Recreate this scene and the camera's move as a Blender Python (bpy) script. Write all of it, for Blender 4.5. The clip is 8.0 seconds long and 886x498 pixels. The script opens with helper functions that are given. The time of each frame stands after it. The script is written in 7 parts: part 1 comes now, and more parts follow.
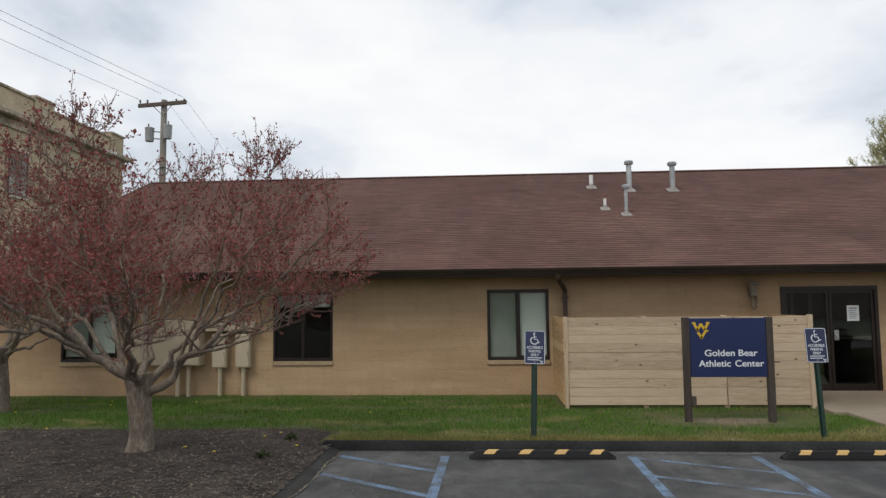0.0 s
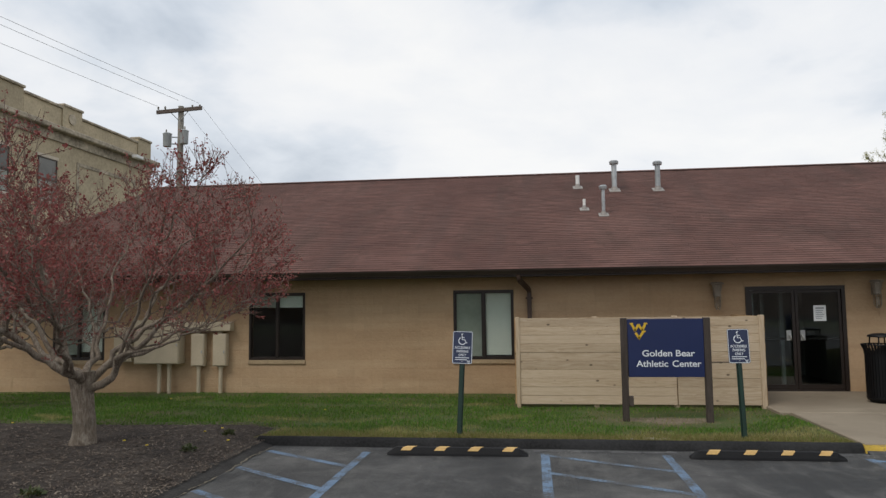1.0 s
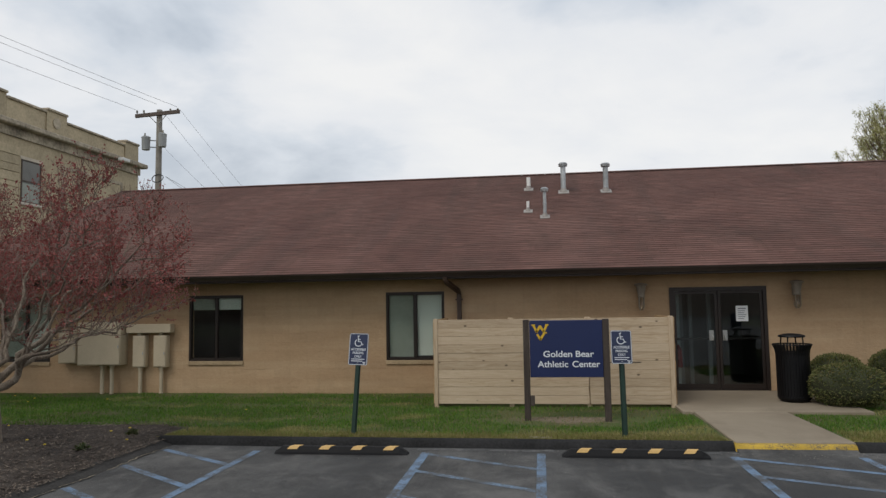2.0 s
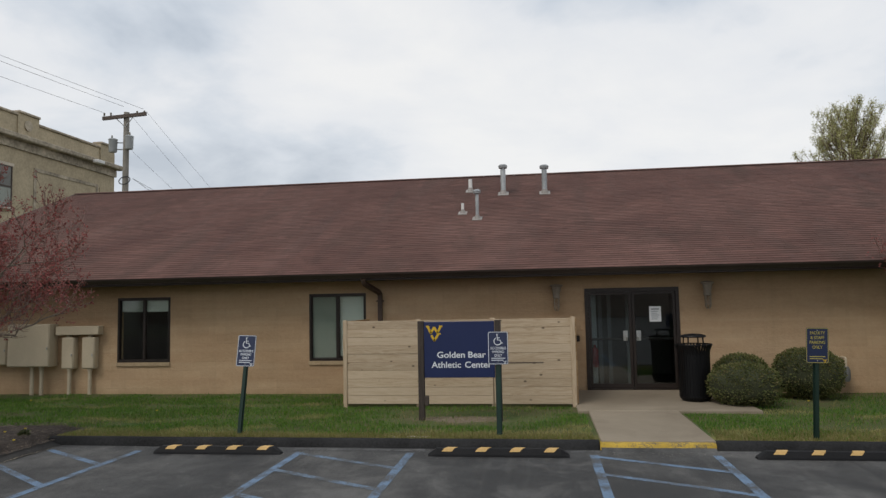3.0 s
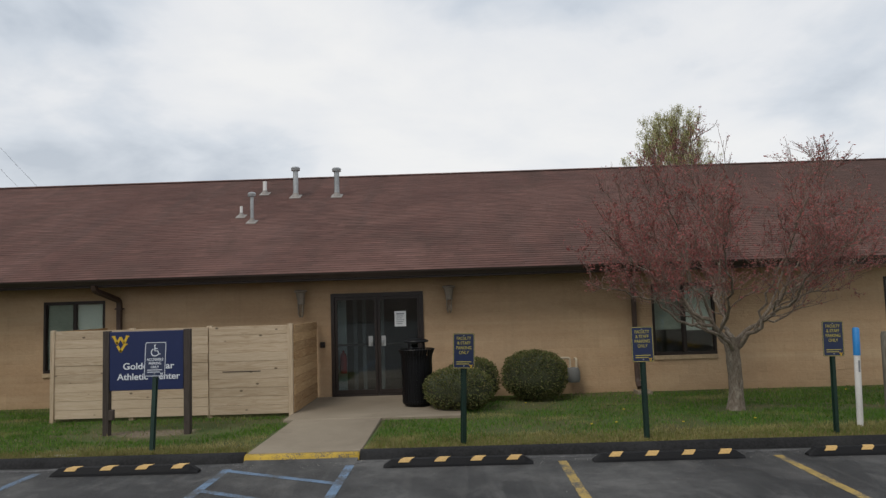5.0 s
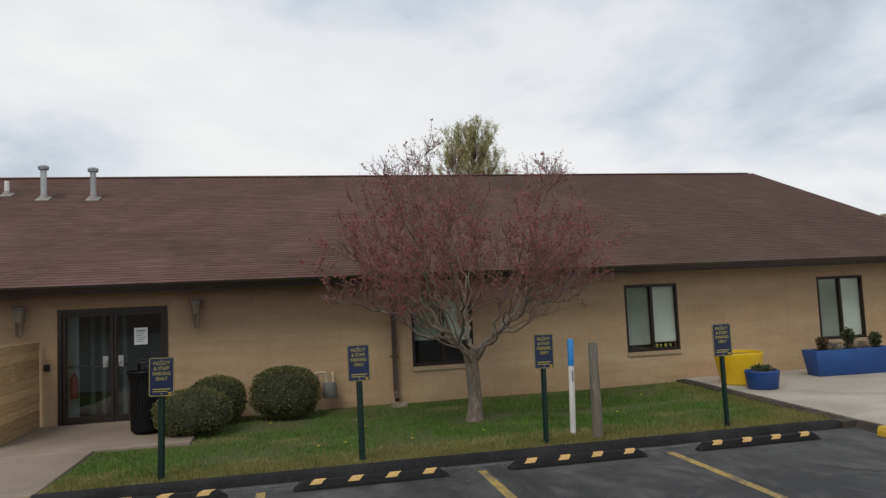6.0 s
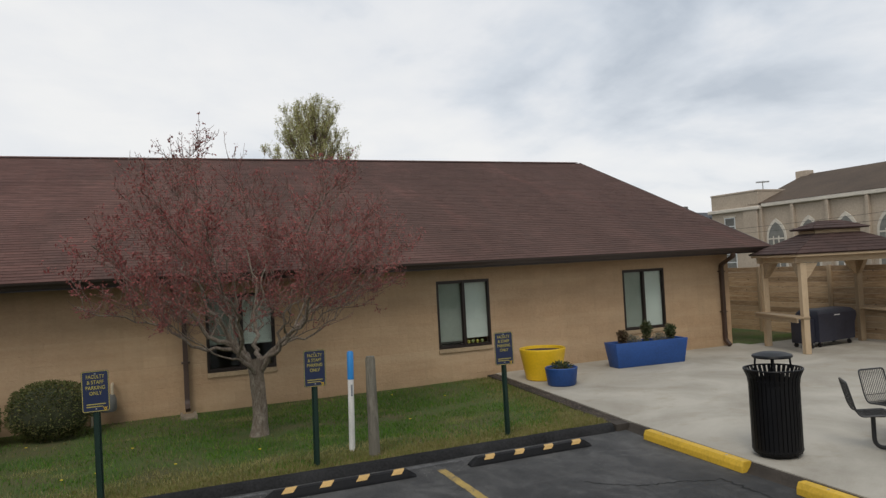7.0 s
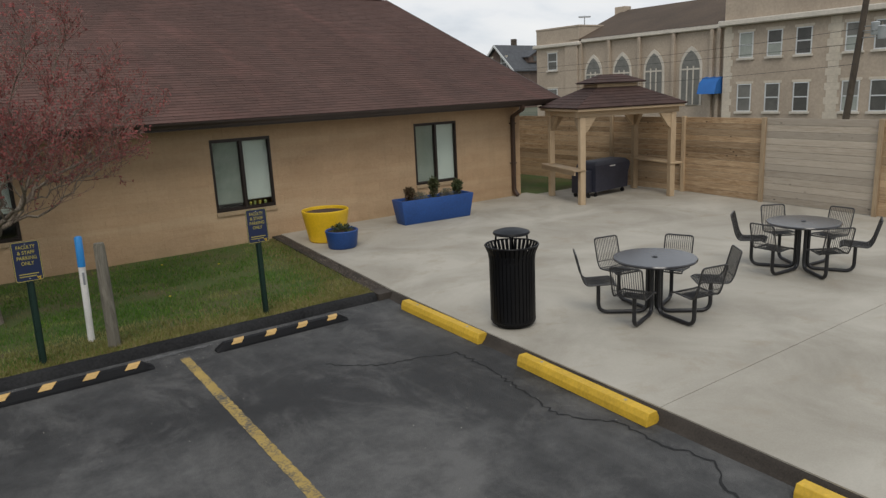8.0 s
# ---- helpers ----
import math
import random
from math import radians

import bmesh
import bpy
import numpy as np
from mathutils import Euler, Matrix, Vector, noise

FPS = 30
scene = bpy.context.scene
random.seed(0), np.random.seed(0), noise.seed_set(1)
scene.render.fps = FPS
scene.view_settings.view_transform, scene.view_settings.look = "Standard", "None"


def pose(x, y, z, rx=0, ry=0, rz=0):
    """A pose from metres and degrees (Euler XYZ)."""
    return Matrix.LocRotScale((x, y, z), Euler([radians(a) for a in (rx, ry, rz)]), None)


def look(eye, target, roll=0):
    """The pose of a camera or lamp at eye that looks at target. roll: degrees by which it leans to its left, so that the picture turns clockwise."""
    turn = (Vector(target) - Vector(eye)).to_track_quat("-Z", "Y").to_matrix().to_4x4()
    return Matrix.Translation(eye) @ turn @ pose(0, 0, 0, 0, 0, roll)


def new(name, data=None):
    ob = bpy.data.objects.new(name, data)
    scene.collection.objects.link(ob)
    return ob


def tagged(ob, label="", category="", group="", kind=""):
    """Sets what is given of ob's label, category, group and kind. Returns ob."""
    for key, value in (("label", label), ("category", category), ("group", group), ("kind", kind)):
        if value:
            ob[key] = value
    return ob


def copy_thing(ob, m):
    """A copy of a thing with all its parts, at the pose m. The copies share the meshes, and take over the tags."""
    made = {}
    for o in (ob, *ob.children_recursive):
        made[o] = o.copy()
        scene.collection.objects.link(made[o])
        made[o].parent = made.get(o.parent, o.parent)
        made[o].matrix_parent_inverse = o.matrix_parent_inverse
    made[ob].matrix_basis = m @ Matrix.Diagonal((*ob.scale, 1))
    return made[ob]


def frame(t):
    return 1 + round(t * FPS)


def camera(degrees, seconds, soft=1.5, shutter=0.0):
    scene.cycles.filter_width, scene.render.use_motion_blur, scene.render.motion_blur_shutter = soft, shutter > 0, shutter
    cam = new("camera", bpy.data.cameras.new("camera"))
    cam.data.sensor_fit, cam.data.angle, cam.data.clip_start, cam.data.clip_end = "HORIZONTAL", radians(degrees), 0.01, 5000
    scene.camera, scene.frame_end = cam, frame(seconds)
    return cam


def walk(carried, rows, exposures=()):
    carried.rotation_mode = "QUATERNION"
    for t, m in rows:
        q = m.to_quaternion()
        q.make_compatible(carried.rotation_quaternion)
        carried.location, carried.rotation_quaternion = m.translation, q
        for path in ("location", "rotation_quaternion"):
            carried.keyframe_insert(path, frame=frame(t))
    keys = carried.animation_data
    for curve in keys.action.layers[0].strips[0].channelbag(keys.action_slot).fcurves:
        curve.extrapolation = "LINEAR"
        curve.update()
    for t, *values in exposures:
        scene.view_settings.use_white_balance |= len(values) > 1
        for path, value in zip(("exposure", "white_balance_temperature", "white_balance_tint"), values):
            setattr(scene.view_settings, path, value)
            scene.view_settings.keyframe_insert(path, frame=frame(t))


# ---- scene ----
cam = camera(64.4, 8.0, soft=1.4)
PATH = [
    (0, (0.044, 0.214, 1.933), (-0.087, 2.203, 2.092), -0.6),
    (0.5, (0.843, 0.111, 1.949), (0.644, 2.095, 2.106), -0.6),
    (1, (1.677, 0.026, 1.959), (1.429, 2.004, 2.115), -0.7),
    (1.5, (2.524, -0.054, 1.986), (2.255, 1.921, 2.14), -0.8),
    (3, (5.113, -0.016, 1.995), (4.843, 1.959, 2.148), -1.1),
    (3.5, (5.996, 0.053, 1.995), (5.725, 2.029, 2.147), -1.2),
    (4, (6.872, 0.145, 1.998), (6.604, 2.121, 2.15), -1.3),
    (4.2, (7.233, 0.199, 1.992), (6.981, 2.177, 2.144), -1.4),
    (5.3, (9.144, 0.634, 1.986), (9.227, 2.627, 2.137), -2.0),
    (5.5, (9.469, 0.703, 2.021), (9.631, 2.691, 2.17), -2.2),
    (6, (10.294, 0.83, 2.124), (10.722, 2.779, 2.266), -2.6),
    (6.5, (11.013, 0.986, 2.285), (11.652, 2.878, 2.397), -2.8),
    (7, (11.736, 1.007, 2.569), (12.512, 2.85, 2.619), -3.0),
    (7.2, (12.002, 0.979, 2.676), (12.855, 2.788, 2.698), -3.1),
    (7.5, (12.387, 0.926, 2.83), (13.364, 2.666, 2.693), -3.0),
    (7.7, (12.641, 0.906, 2.927), (13.686, 2.592, 2.666), -2.7),
    (8, (13.016, 0.891, 3.063), (14.141, 2.483, 2.617), -2.7),
]
walk(cam, [(t, look(eye, target, roll)) for t, eye, target, roll in PATH], exposures=[(0.0, 0.15), (1.0, 0.09), (2.2, -0.01), (8.0, -0.02)])

# ---- sky, sun ----
SUN_EL, SUN_AZ = 52.0, 235.0            # degrees; azimuth anticlockwise from +x
sun = new("sun", bpy.data.lights.new("sun", "SUN"))
sun.data.energy, sun.data.angle, sun.data.color = 1.3, radians(25), (1.0, 0.945, 0.865)
sun.matrix_world = look((60 * math.cos(radians(SUN_AZ)), 60 * math.sin(radians(SUN_AZ)), 60 * math.tan(radians(SUN_EL))), (0, 0, 0))


def make_world():
    w = bpy.data.worlds.new("overcast")
    scene.world = w
    w.use_nodes = True
    nt = w.node_tree
    N, L = nt.nodes, nt.links
    N.clear()
    out, bg = N.new("ShaderNodeOutputWorld"), N.new("ShaderNodeBackground")
    sky = N.new("ShaderNodeTexSky")
    sky.sky_type, sky.sun_disc = "NISHITA", False
    sky.sun_elevation, sky.sun_rotation = radians(SUN_EL), radians(90 - SUN_AZ)
    tc, sep = N.new("ShaderNodeTexCoord"), N.new("ShaderNodeSeparateXYZ")
    L.new(tc.outputs["Generated"], sep.inputs[0])

    def m(op, a, b=None):
        n = N.new("ShaderNodeMath")
        n.operation = op
        for i, v in enumerate((a, b)):
            if v is None:
                continue
            if isinstance(v, (int, float)):
                n.inputs[i].default_value = v
            else:
                L.new(v, n.inputs[i])
        return n.outputs[0]

    z = m("ADD", m("MAXIMUM", sep.outputs[2], 0.0), 0.26)
    comb = N.new("ShaderNodeCombineXYZ")
    L.new(m("DIVIDE", sep.outputs[0], z), comb.inputs[0])
    L.new(m("DIVIDE", sep.outputs[1], z), comb.inputs[1])

    def tex(scale, detail, rough, warp, off):
        mp = N.new("ShaderNodeMapping")
        mp.inputs["Location"].default_value = (off, off * 0.7, 0)
        mp.inputs["Scale"].default_value = (-1, 1, 1)
        n = N.new("ShaderNodeTexNoise")
        n.inputs["Scale"].default_value, n.inputs["Detail"].default_value = scale, detail
        n.inputs["Roughness"].default_value, n.inputs["Distortion"].default_value = rough, warp
        L.new(comb.outputs[0], mp.inputs[0])
        L.new(mp.outputs[0], n.inputs["Vector"])
        return n.outputs["Fac"]

    def ramp(v, stops):
        r = N.new("ShaderNodeValToRGB")
        while len(r.color_ramp.elements) < len(stops):
            r.color_ramp.elements.new(0.5)
        for e, (p, c) in zip(r.color_ramp.elements, stops):
            e.position, e.color = p, (*c, 1)
        L.new(v, r.inputs[0])
        return r.outputs[0]

    big, fine = tex(0.85, 6, 0.52, 0.3, 6.4), tex(2.4, 6, 0.56, 0.3, 8.3)
    cloud = ramp(m("ADD", m("MULTIPLY", big, 0.72), m("MULTIPLY", fine, 0.28)),
                 [(0.39, (0.46, 0.525, 0.61)), (0.465, (0.67, 0.725, 0.795)), (0.53, (0.85, 0.87, 0.90)), (0.62, (0.95, 0.95, 0.945))])
    # a paler band of cloud low over the horizon, as under any overcast sky
    low = m("SUBTRACT", 1.0, m("MINIMUM", m("MULTIPLY", m("MAXIMUM", sep.outputs[2], 0.0), 2.6), 1.0))
    glow = N.new("ShaderNodeMixRGB")
    L.new(m("MULTIPLY", low, 0.42), glow.inputs[0])
    L.new(cloud, glow.inputs[1])
    glow.inputs[2].default_value = (0.95, 0.95, 0.945, 1)
    blue = N.new("ShaderNodeMixRGB")
    blue.blend_type = "MULTIPLY"
    blue.inputs[0].default_value = 1.0
    L.new(sky.outputs[0], blue.inputs[1])
    blue.inputs[2].default_value = (0.1, 0.1, 0.1, 1)
    mix = N.new("ShaderNodeMixRGB")
    mix.inputs[0].default_value = 0.94
    L.new(blue.outputs[0], mix.inputs[1])
    L.new(glow.outputs[0], mix.inputs[2])
    L.new(mix.outputs[0], bg.inputs[0])
    bg.inputs[1].default_value = 0.97
    L.new(bg.outputs[0], out.inputs[0])


make_world()

# ---- materials ----


class Nodes:
    """A small helper to string nodes of one material together."""

    def __init__(self, name):
        self.mat = bpy.data.materials.new(name)
        self.mat.use_nodes = True
        self.nt = self.mat.node_tree
        self.b = self.nt.nodes["Principled BSDF"]
        self.out = self.nt.nodes["Material Output"]

    def add(self, kind, **values):
        n = self.nt.nodes.new(kind)
        for k, v in values.items():
            n.inputs[k.replace("_", " ")].default_value = v
        return n

    def link(self, a, b):
        self.nt.links.new(a, b)

    def noise(self, vec, scale, detail=4, rough=0.55, warp=0.0):
        n = self.add("ShaderNodeTexNoise", Scale=scale, Detail=detail, Roughness=rough, Distortion=warp)
        self.link(vec, n.inputs["Vector"])
        return n.outputs["Fac"]

    def ramp(self, fac, stops):
        r = self.add("ShaderNodeValToRGB")
        while len(r.color_ramp.elements) < len(stops):
            r.color_ramp.elements.new(0.5)
        for e, (p, c) in zip(r.color_ramp.elements, stops):
            c = (c, c, c) if isinstance(c, (int, float)) else c
            e.position, e.color = p, (*c, 1)
        self.link(fac, r.inputs[0])
        return r.outputs[0]

    def mix(self, fac, a, b, how="MIX"):
        n = self.add("ShaderNodeMixRGB")
        n.blend_type = how
        for i, v in enumerate((fac, a, b)):
            if isinstance(v, (int, float)):
                n.inputs[i].default_value = v if i == 0 else (v, v, v, 1)
            elif isinstance(v, tuple):
                n.inputs[i].default_value = (*v, 1)
            else:
                self.link(v, n.inputs[i])
        return n.outputs[0]

    def math(self, op, a, b=0.0):
        n = self.add("ShaderNodeMath")
        n.operation = op
        for i, v in enumerate((a, b)):
            if isinstance(v, (int, float)):
                n.inputs[i].default_value = v
            else:
                self.link(v, n.inputs[i])
        return n.outputs[0]

    def place(self):
        return self.add("ShaderNodeNewGeometry").outputs["Position"]

    def scaled(self, vec, s, shift=None):
        n = self.add("ShaderNodeMapping", Scale=s)
        self.link(vec, n.inputs[0])
        if shift is not None:
            self.link(shift, n.inputs["Location"])
        return n.outputs[0]

    def bump(self, height, strength=0.4, dist=0.01):
        n = self.add("ShaderNodeBump", Strength=strength, Distance=dist)
        self.link(height, n.inputs["Height"])
        self.link(n.outputs[0], self.b.inputs["Normal"])

    def colour(self, sock):
        self.link(sock, self.b.inputs["Base Color"])


def plain(name, col, rough=0.6, metal=0.0, grain=60.0, vary=0.25, bump=0.15, wide=1.3, each=0.0, island=0.0, spec=0.5):
    """A surface of one colour with grain and broad weathering; each / island: how much pieces differ."""
    n = Nodes(name)
    p = n.place()
    a, b = n.noise(p, grain, 5), n.noise(p, wide, 5, 0.6, 0.4)
    lo, hi = tuple(c * (1 - vary) for c in col), tuple(min(1, c * (1 + vary * 0.7)) for c in col)
    c = n.ramp(n.math("ADD", n.math("MULTIPLY", a, 0.45), n.math("MULTIPLY", b, 0.55)), [(0.35, lo), (0.65, hi)])
    if each:
        r = n.add("ShaderNodeObjectInfo").outputs["Random"]
        c = n.mix(1.0, c, n.ramp(r, [(0, 1 - each), (1, 1 + each)]), "MULTIPLY")
    if island:
        r = n.add("ShaderNodeNewGeometry").outputs["Random Per Island"]
        c = n.mix(1.0, c, n.ramp(r, [(0, 1 - island), (1, min(1.0, 1 + island))]), "MULTIPLY")
    n.colour(c)
    n.b.inputs["Roughness"].default_value, n.b.inputs["Metallic"].default_value = rough, metal
    n.b.inputs["Specular IOR Level"].default_value = spec
    if bump:
        n.bump(a, bump, 0.01)
    return n.mat


def make_block(name, island):
    """Painted split-face concrete block, tan, with dirt streaks."""
    n = Nodes(name)
    p = n.place()
    face = n.noise(n.scaled(p, (0.7, 1, 1.1)), 22, 6, 0.65)
    wide = n.noise(n.scaled(p, (0.35, 1, 1.2)), 0.9, 5, 0.6, 0.5)
    streak = n.noise(n.scaled(p, (3.0, 1, 0.12)), 2.2, 4, 0.6)
    c = n.ramp(n.math("ADD", n.math("MULTIPLY", face, 0.3), n.math("MULTIPLY", wide, 0.7)),
               [(0.34, (0.39, 0.252, 0.142)), (0.5, (0.455, 0.308, 0.18)), (0.66, (0.505, 0.358, 0.218))])
    c = n.mix(n.ramp(streak, [(0.52, 0.0), (0.78, 0.3)]), c, (0.33, 0.235, 0.13))
    bed = n.noise(n.scaled(p, (0.10, 1, 3.0)), 2.0, 4, 0.55, 0.2)
    c = n.mix(n.ramp(bed, [(0.48, 0.0), (0.74, 0.35)]), c, (0.545, 0.41, 0.26))
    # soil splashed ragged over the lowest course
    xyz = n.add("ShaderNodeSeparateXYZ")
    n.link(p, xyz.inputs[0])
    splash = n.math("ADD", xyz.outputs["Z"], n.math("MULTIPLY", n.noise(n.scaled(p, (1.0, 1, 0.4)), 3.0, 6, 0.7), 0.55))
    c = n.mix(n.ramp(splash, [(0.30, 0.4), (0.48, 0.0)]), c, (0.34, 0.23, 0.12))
    if island:
        r = n.add("ShaderNodeNewGeometry").outputs["Random Per Island"]
    else:
        r = n.add("ShaderNodeObjectInfo").outputs["Random"]
    c = n.mix(1.0, c, n.ramp(r, [(0, 0.93), (1, 1.0)]), "MULTIPLY")
    n.colour(c)
    n.b.inputs["Roughness"].default_value = 0.85
    n.bump(n.math("ADD", face, n.noise(p, 9, 4, 0.6)), 0.45, 0.022)
    return n.mat


def make_shingle(name, island):
    """Brown asphalt shingle: grit, each course's shadow line painted as a dark band, lots that differ, darker blotches
    to the east.
    """
    n = Nodes(name)
    p = n.place()
    xyz = n.add("ShaderNodeSeparateXYZ")
    n.link(p, xyz.inputs[0])
    grit = n.noise(p, 140, 3, 0.7)
    wide = n.noise(n.scaled(p, (0.8, 0.5, 0.5)), 0.5, 6, 0.6, 0.6)
    streak = n.noise(n.scaled(p, (1.6, 0.16, 0.16)), 0.9, 5, 0.6, 0.3)
    c = n.ramp(wide, [(0.32, (0.102, 0.047, 0.038)), (0.5, (0.138, 0.068, 0.054)), (0.68, (0.172, 0.090, 0.073))])
    c = n.mix(n.ramp(streak, [(0.5, 0.0), (0.72, 0.4)]), c, (0.085, 0.058, 0.052))
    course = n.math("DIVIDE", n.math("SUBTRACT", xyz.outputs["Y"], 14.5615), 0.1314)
    line = n.add("ShaderNodeCombineXYZ")
    n.link(n.math("MULTIPLY", xyz.outputs["X"], 0.55), line.inputs[0])
    n.link(n.math("MULTIPLY", n.math("FLOOR", course), 3.7), line.inputs[1])
    lot = n.noise(line.outputs[0], 1.0, 3, 0.6)
    c = n.mix(1.0, c, n.ramp(lot, [(0.32, 0.78), (0.5, 0.95), (0.68, 1.12)]), "MULTIPLY")
    # shadow line under the next course, painted in as a dark band
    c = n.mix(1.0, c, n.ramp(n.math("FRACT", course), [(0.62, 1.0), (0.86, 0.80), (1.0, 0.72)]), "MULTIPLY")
    # dark brown blotches, denser towards the east end
    east_blotch = n.math("ADD", n.noise(n.scaled(p, (0.9, 0.35, 0.35)), 0.8, 6, 0.65, 0.5), n.ramp(n.math("MULTIPLY", xyz.outputs["X"], 0.035), [(0.42, 0.0), (0.72, 0.21)]))
    c = n.mix(n.ramp(east_blotch, [(0.50, 0.0), (0.66, 0.62)]), c, (0.058, 0.036, 0.028))
    r = n.add("ShaderNodeNewGeometry").outputs["Random Per Island"] if island else n.add("ShaderNodeObjectInfo").outputs["Random"]
    c = n.mix(1.0, c, n.ramp(r, [(0, 0.78), (0.5, 0.93), (1, 1.05)]), "MULTIPLY")
    c = n.mix(n.ramp(grit, [(0.4, 0.0), (0.7, 0.35)]), c, (0.24, 0.165, 0.148))
    n.colour(c)
    n.b.inputs["Roughness"].default_value = 0.95
    n.b.inputs["Specular IOR Level"].default_value = 0.2
    n.bump(grit, 0.5, 0.006)
    return n.mat


def make_asphalt():
    """Old sealed asphalt: dark sealer worn to grey in broad soft areas, chalky scuffs, tyre drag, fine grit."""
    n = Nodes("asphalt")
    p = n.place()
    grit = n.noise(p, 85, 5, 0.8)
    stone = n.add("ShaderNodeTexVoronoi", Scale=110.0)
    n.link(p, stone.inputs["Vector"])
    wide, mid = n.noise(p, 0.45, 6, 0.6, 0.4), n.noise(p, 3.2, 7, 0.72)
    c = n.ramp(n.math("ADD", n.math("MULTIPLY", wide, 0.72), n.math("MULTIPLY", mid, 0.28)), [(0.40, (0.034, 0.0335, 0.033)), (0.47, (0.058, 0.057, 0.0555)), (0.54, (0.097, 0.095, 0.092)), (0.62, (0.168, 0.163, 0.156))])
    pool = n.noise(n.scaled(p, (0.9, 0.5, 1)), 0.7, 4, 0.55, 0.3)
    c = n.mix(n.ramp(pool, [(0.36, 0.6), (0.50, 0.0)]), c, (0.028, 0.027, 0.027))
    # chalky scuffs in soft-edged areas, broken by grain
    scuff = n.math("ADD", n.math("MULTIPLY", n.noise(n.scaled(p, (1.3, 0.8, 1)), 1.1, 8, 0.72, 0.6), 0.8), n.math("MULTIPLY", n.noise(p, 26, 6, 0.8), 0.2))
    c = n.mix(n.ramp(scuff, [(0.50, 0.0), (0.60, 0.42), (0.69, 0.75)]), c, (0.185, 0.178, 0.168))
    tyre = n.noise(n.scaled(p, (4.2, 0.13, 1)), 1.2, 7, 0.7, 0.2)
    c = n.mix(n.ramp(tyre, [(0.54, 0.0), (0.70, 0.30)]), c, (0.165, 0.16, 0.15))
    drag = n.noise(n.scaled(p, (0.22, 5.0, 1)), 1.0, 6, 0.7, 0.3)
    c = n.mix(n.ramp(drag, [(0.60, 0.0), (0.74, 0.22)]), c, (0.16, 0.155, 0.145))
    c = n.mix(1.0, c, n.ramp(stone.outputs["Distance"], [(0.0, 1.0), (0.5, 0.72)]), "MULTIPLY")
    c = n.mix(n.ramp(grit, [(0.58, 0.0), (0.74, 0.3)]), c, (0.20, 0.195, 0.185))
    n.colour(c)
    n.link(n.ramp(wide, [(0.40, 0.6), (0.6, 0.9)]), n.b.inputs["Roughness"])
    n.bump(n.math("ADD", grit, stone.outputs["Distance"]), 0.6, 0.01)
    return n.mat


def make_concrete(name, lo, hi, stain):
    n = Nodes(name)
    p = n.place()
    fine, wide = n.noise(p, 70, 5, 0.65), n.noise(p, 0.6, 6, 0.6, 0.7)
    c = n.ramp(n.math("ADD", n.math("MULTIPLY", fine, 0.2), n.math("MULTIPLY", wide, 0.8)), [(0.35, lo), (0.62, hi)])
    blot = n.noise(p, 1.7, 6, 0.65, 0.3)
    c = n.mix(n.ramp(blot, [(0.55, 0.0), (0.75, 0.6)]), c, stain)
    n.colour(c)
    n.b.inputs["Roughness"].default_value = 0.8
    n.bump(fine, 0.2, 0.004)
    return n.mat


def make_paint_line(name, col, wear):
    """Road paint, worn through to the asphalt in specks and patches."""
    n = Nodes(name)
    p = n.place()
    w = n.math("ADD", n.math("MULTIPLY", n.noise(p, 38, 5, 0.75), 0.5), n.math("MULTIPLY", n.noise(p, 2.6, 5, 0.6), 0.5))
    tint = n.ramp(n.noise(p, 5, 4), [(0.3, tuple(c * 0.72 for c in col)), (0.7, col)])
    n.colour(n.mix(n.ramp(w, [(wear - 0.05, 0.0), (wear + 0.05, 1.0)]), (0.07, 0.07, 0.07), tint))
    n.b.inputs["Roughness"].default_value = 0.75
    n.bump(n.noise(p, 90, 4, 0.7), 0.4, 0.006)
    return n.mat


def make_ground(name, stops, scale, fine):
    n = Nodes(name)
    p = n.place()
    a = n.noise(p, fine, 6, 0.7)
    b = n.noise(p, scale, 6, 0.6, 0.5)
    n.colour(n.ramp(n.math("ADD", n.math("MULTIPLY", a, 0.45), n.math("MULTIPLY", b, 0.55)), stops))
    n.b.inputs["Roughness"].default_value = 1.0
    n.bump(a, 0.9, 0.03)
    return n.mat


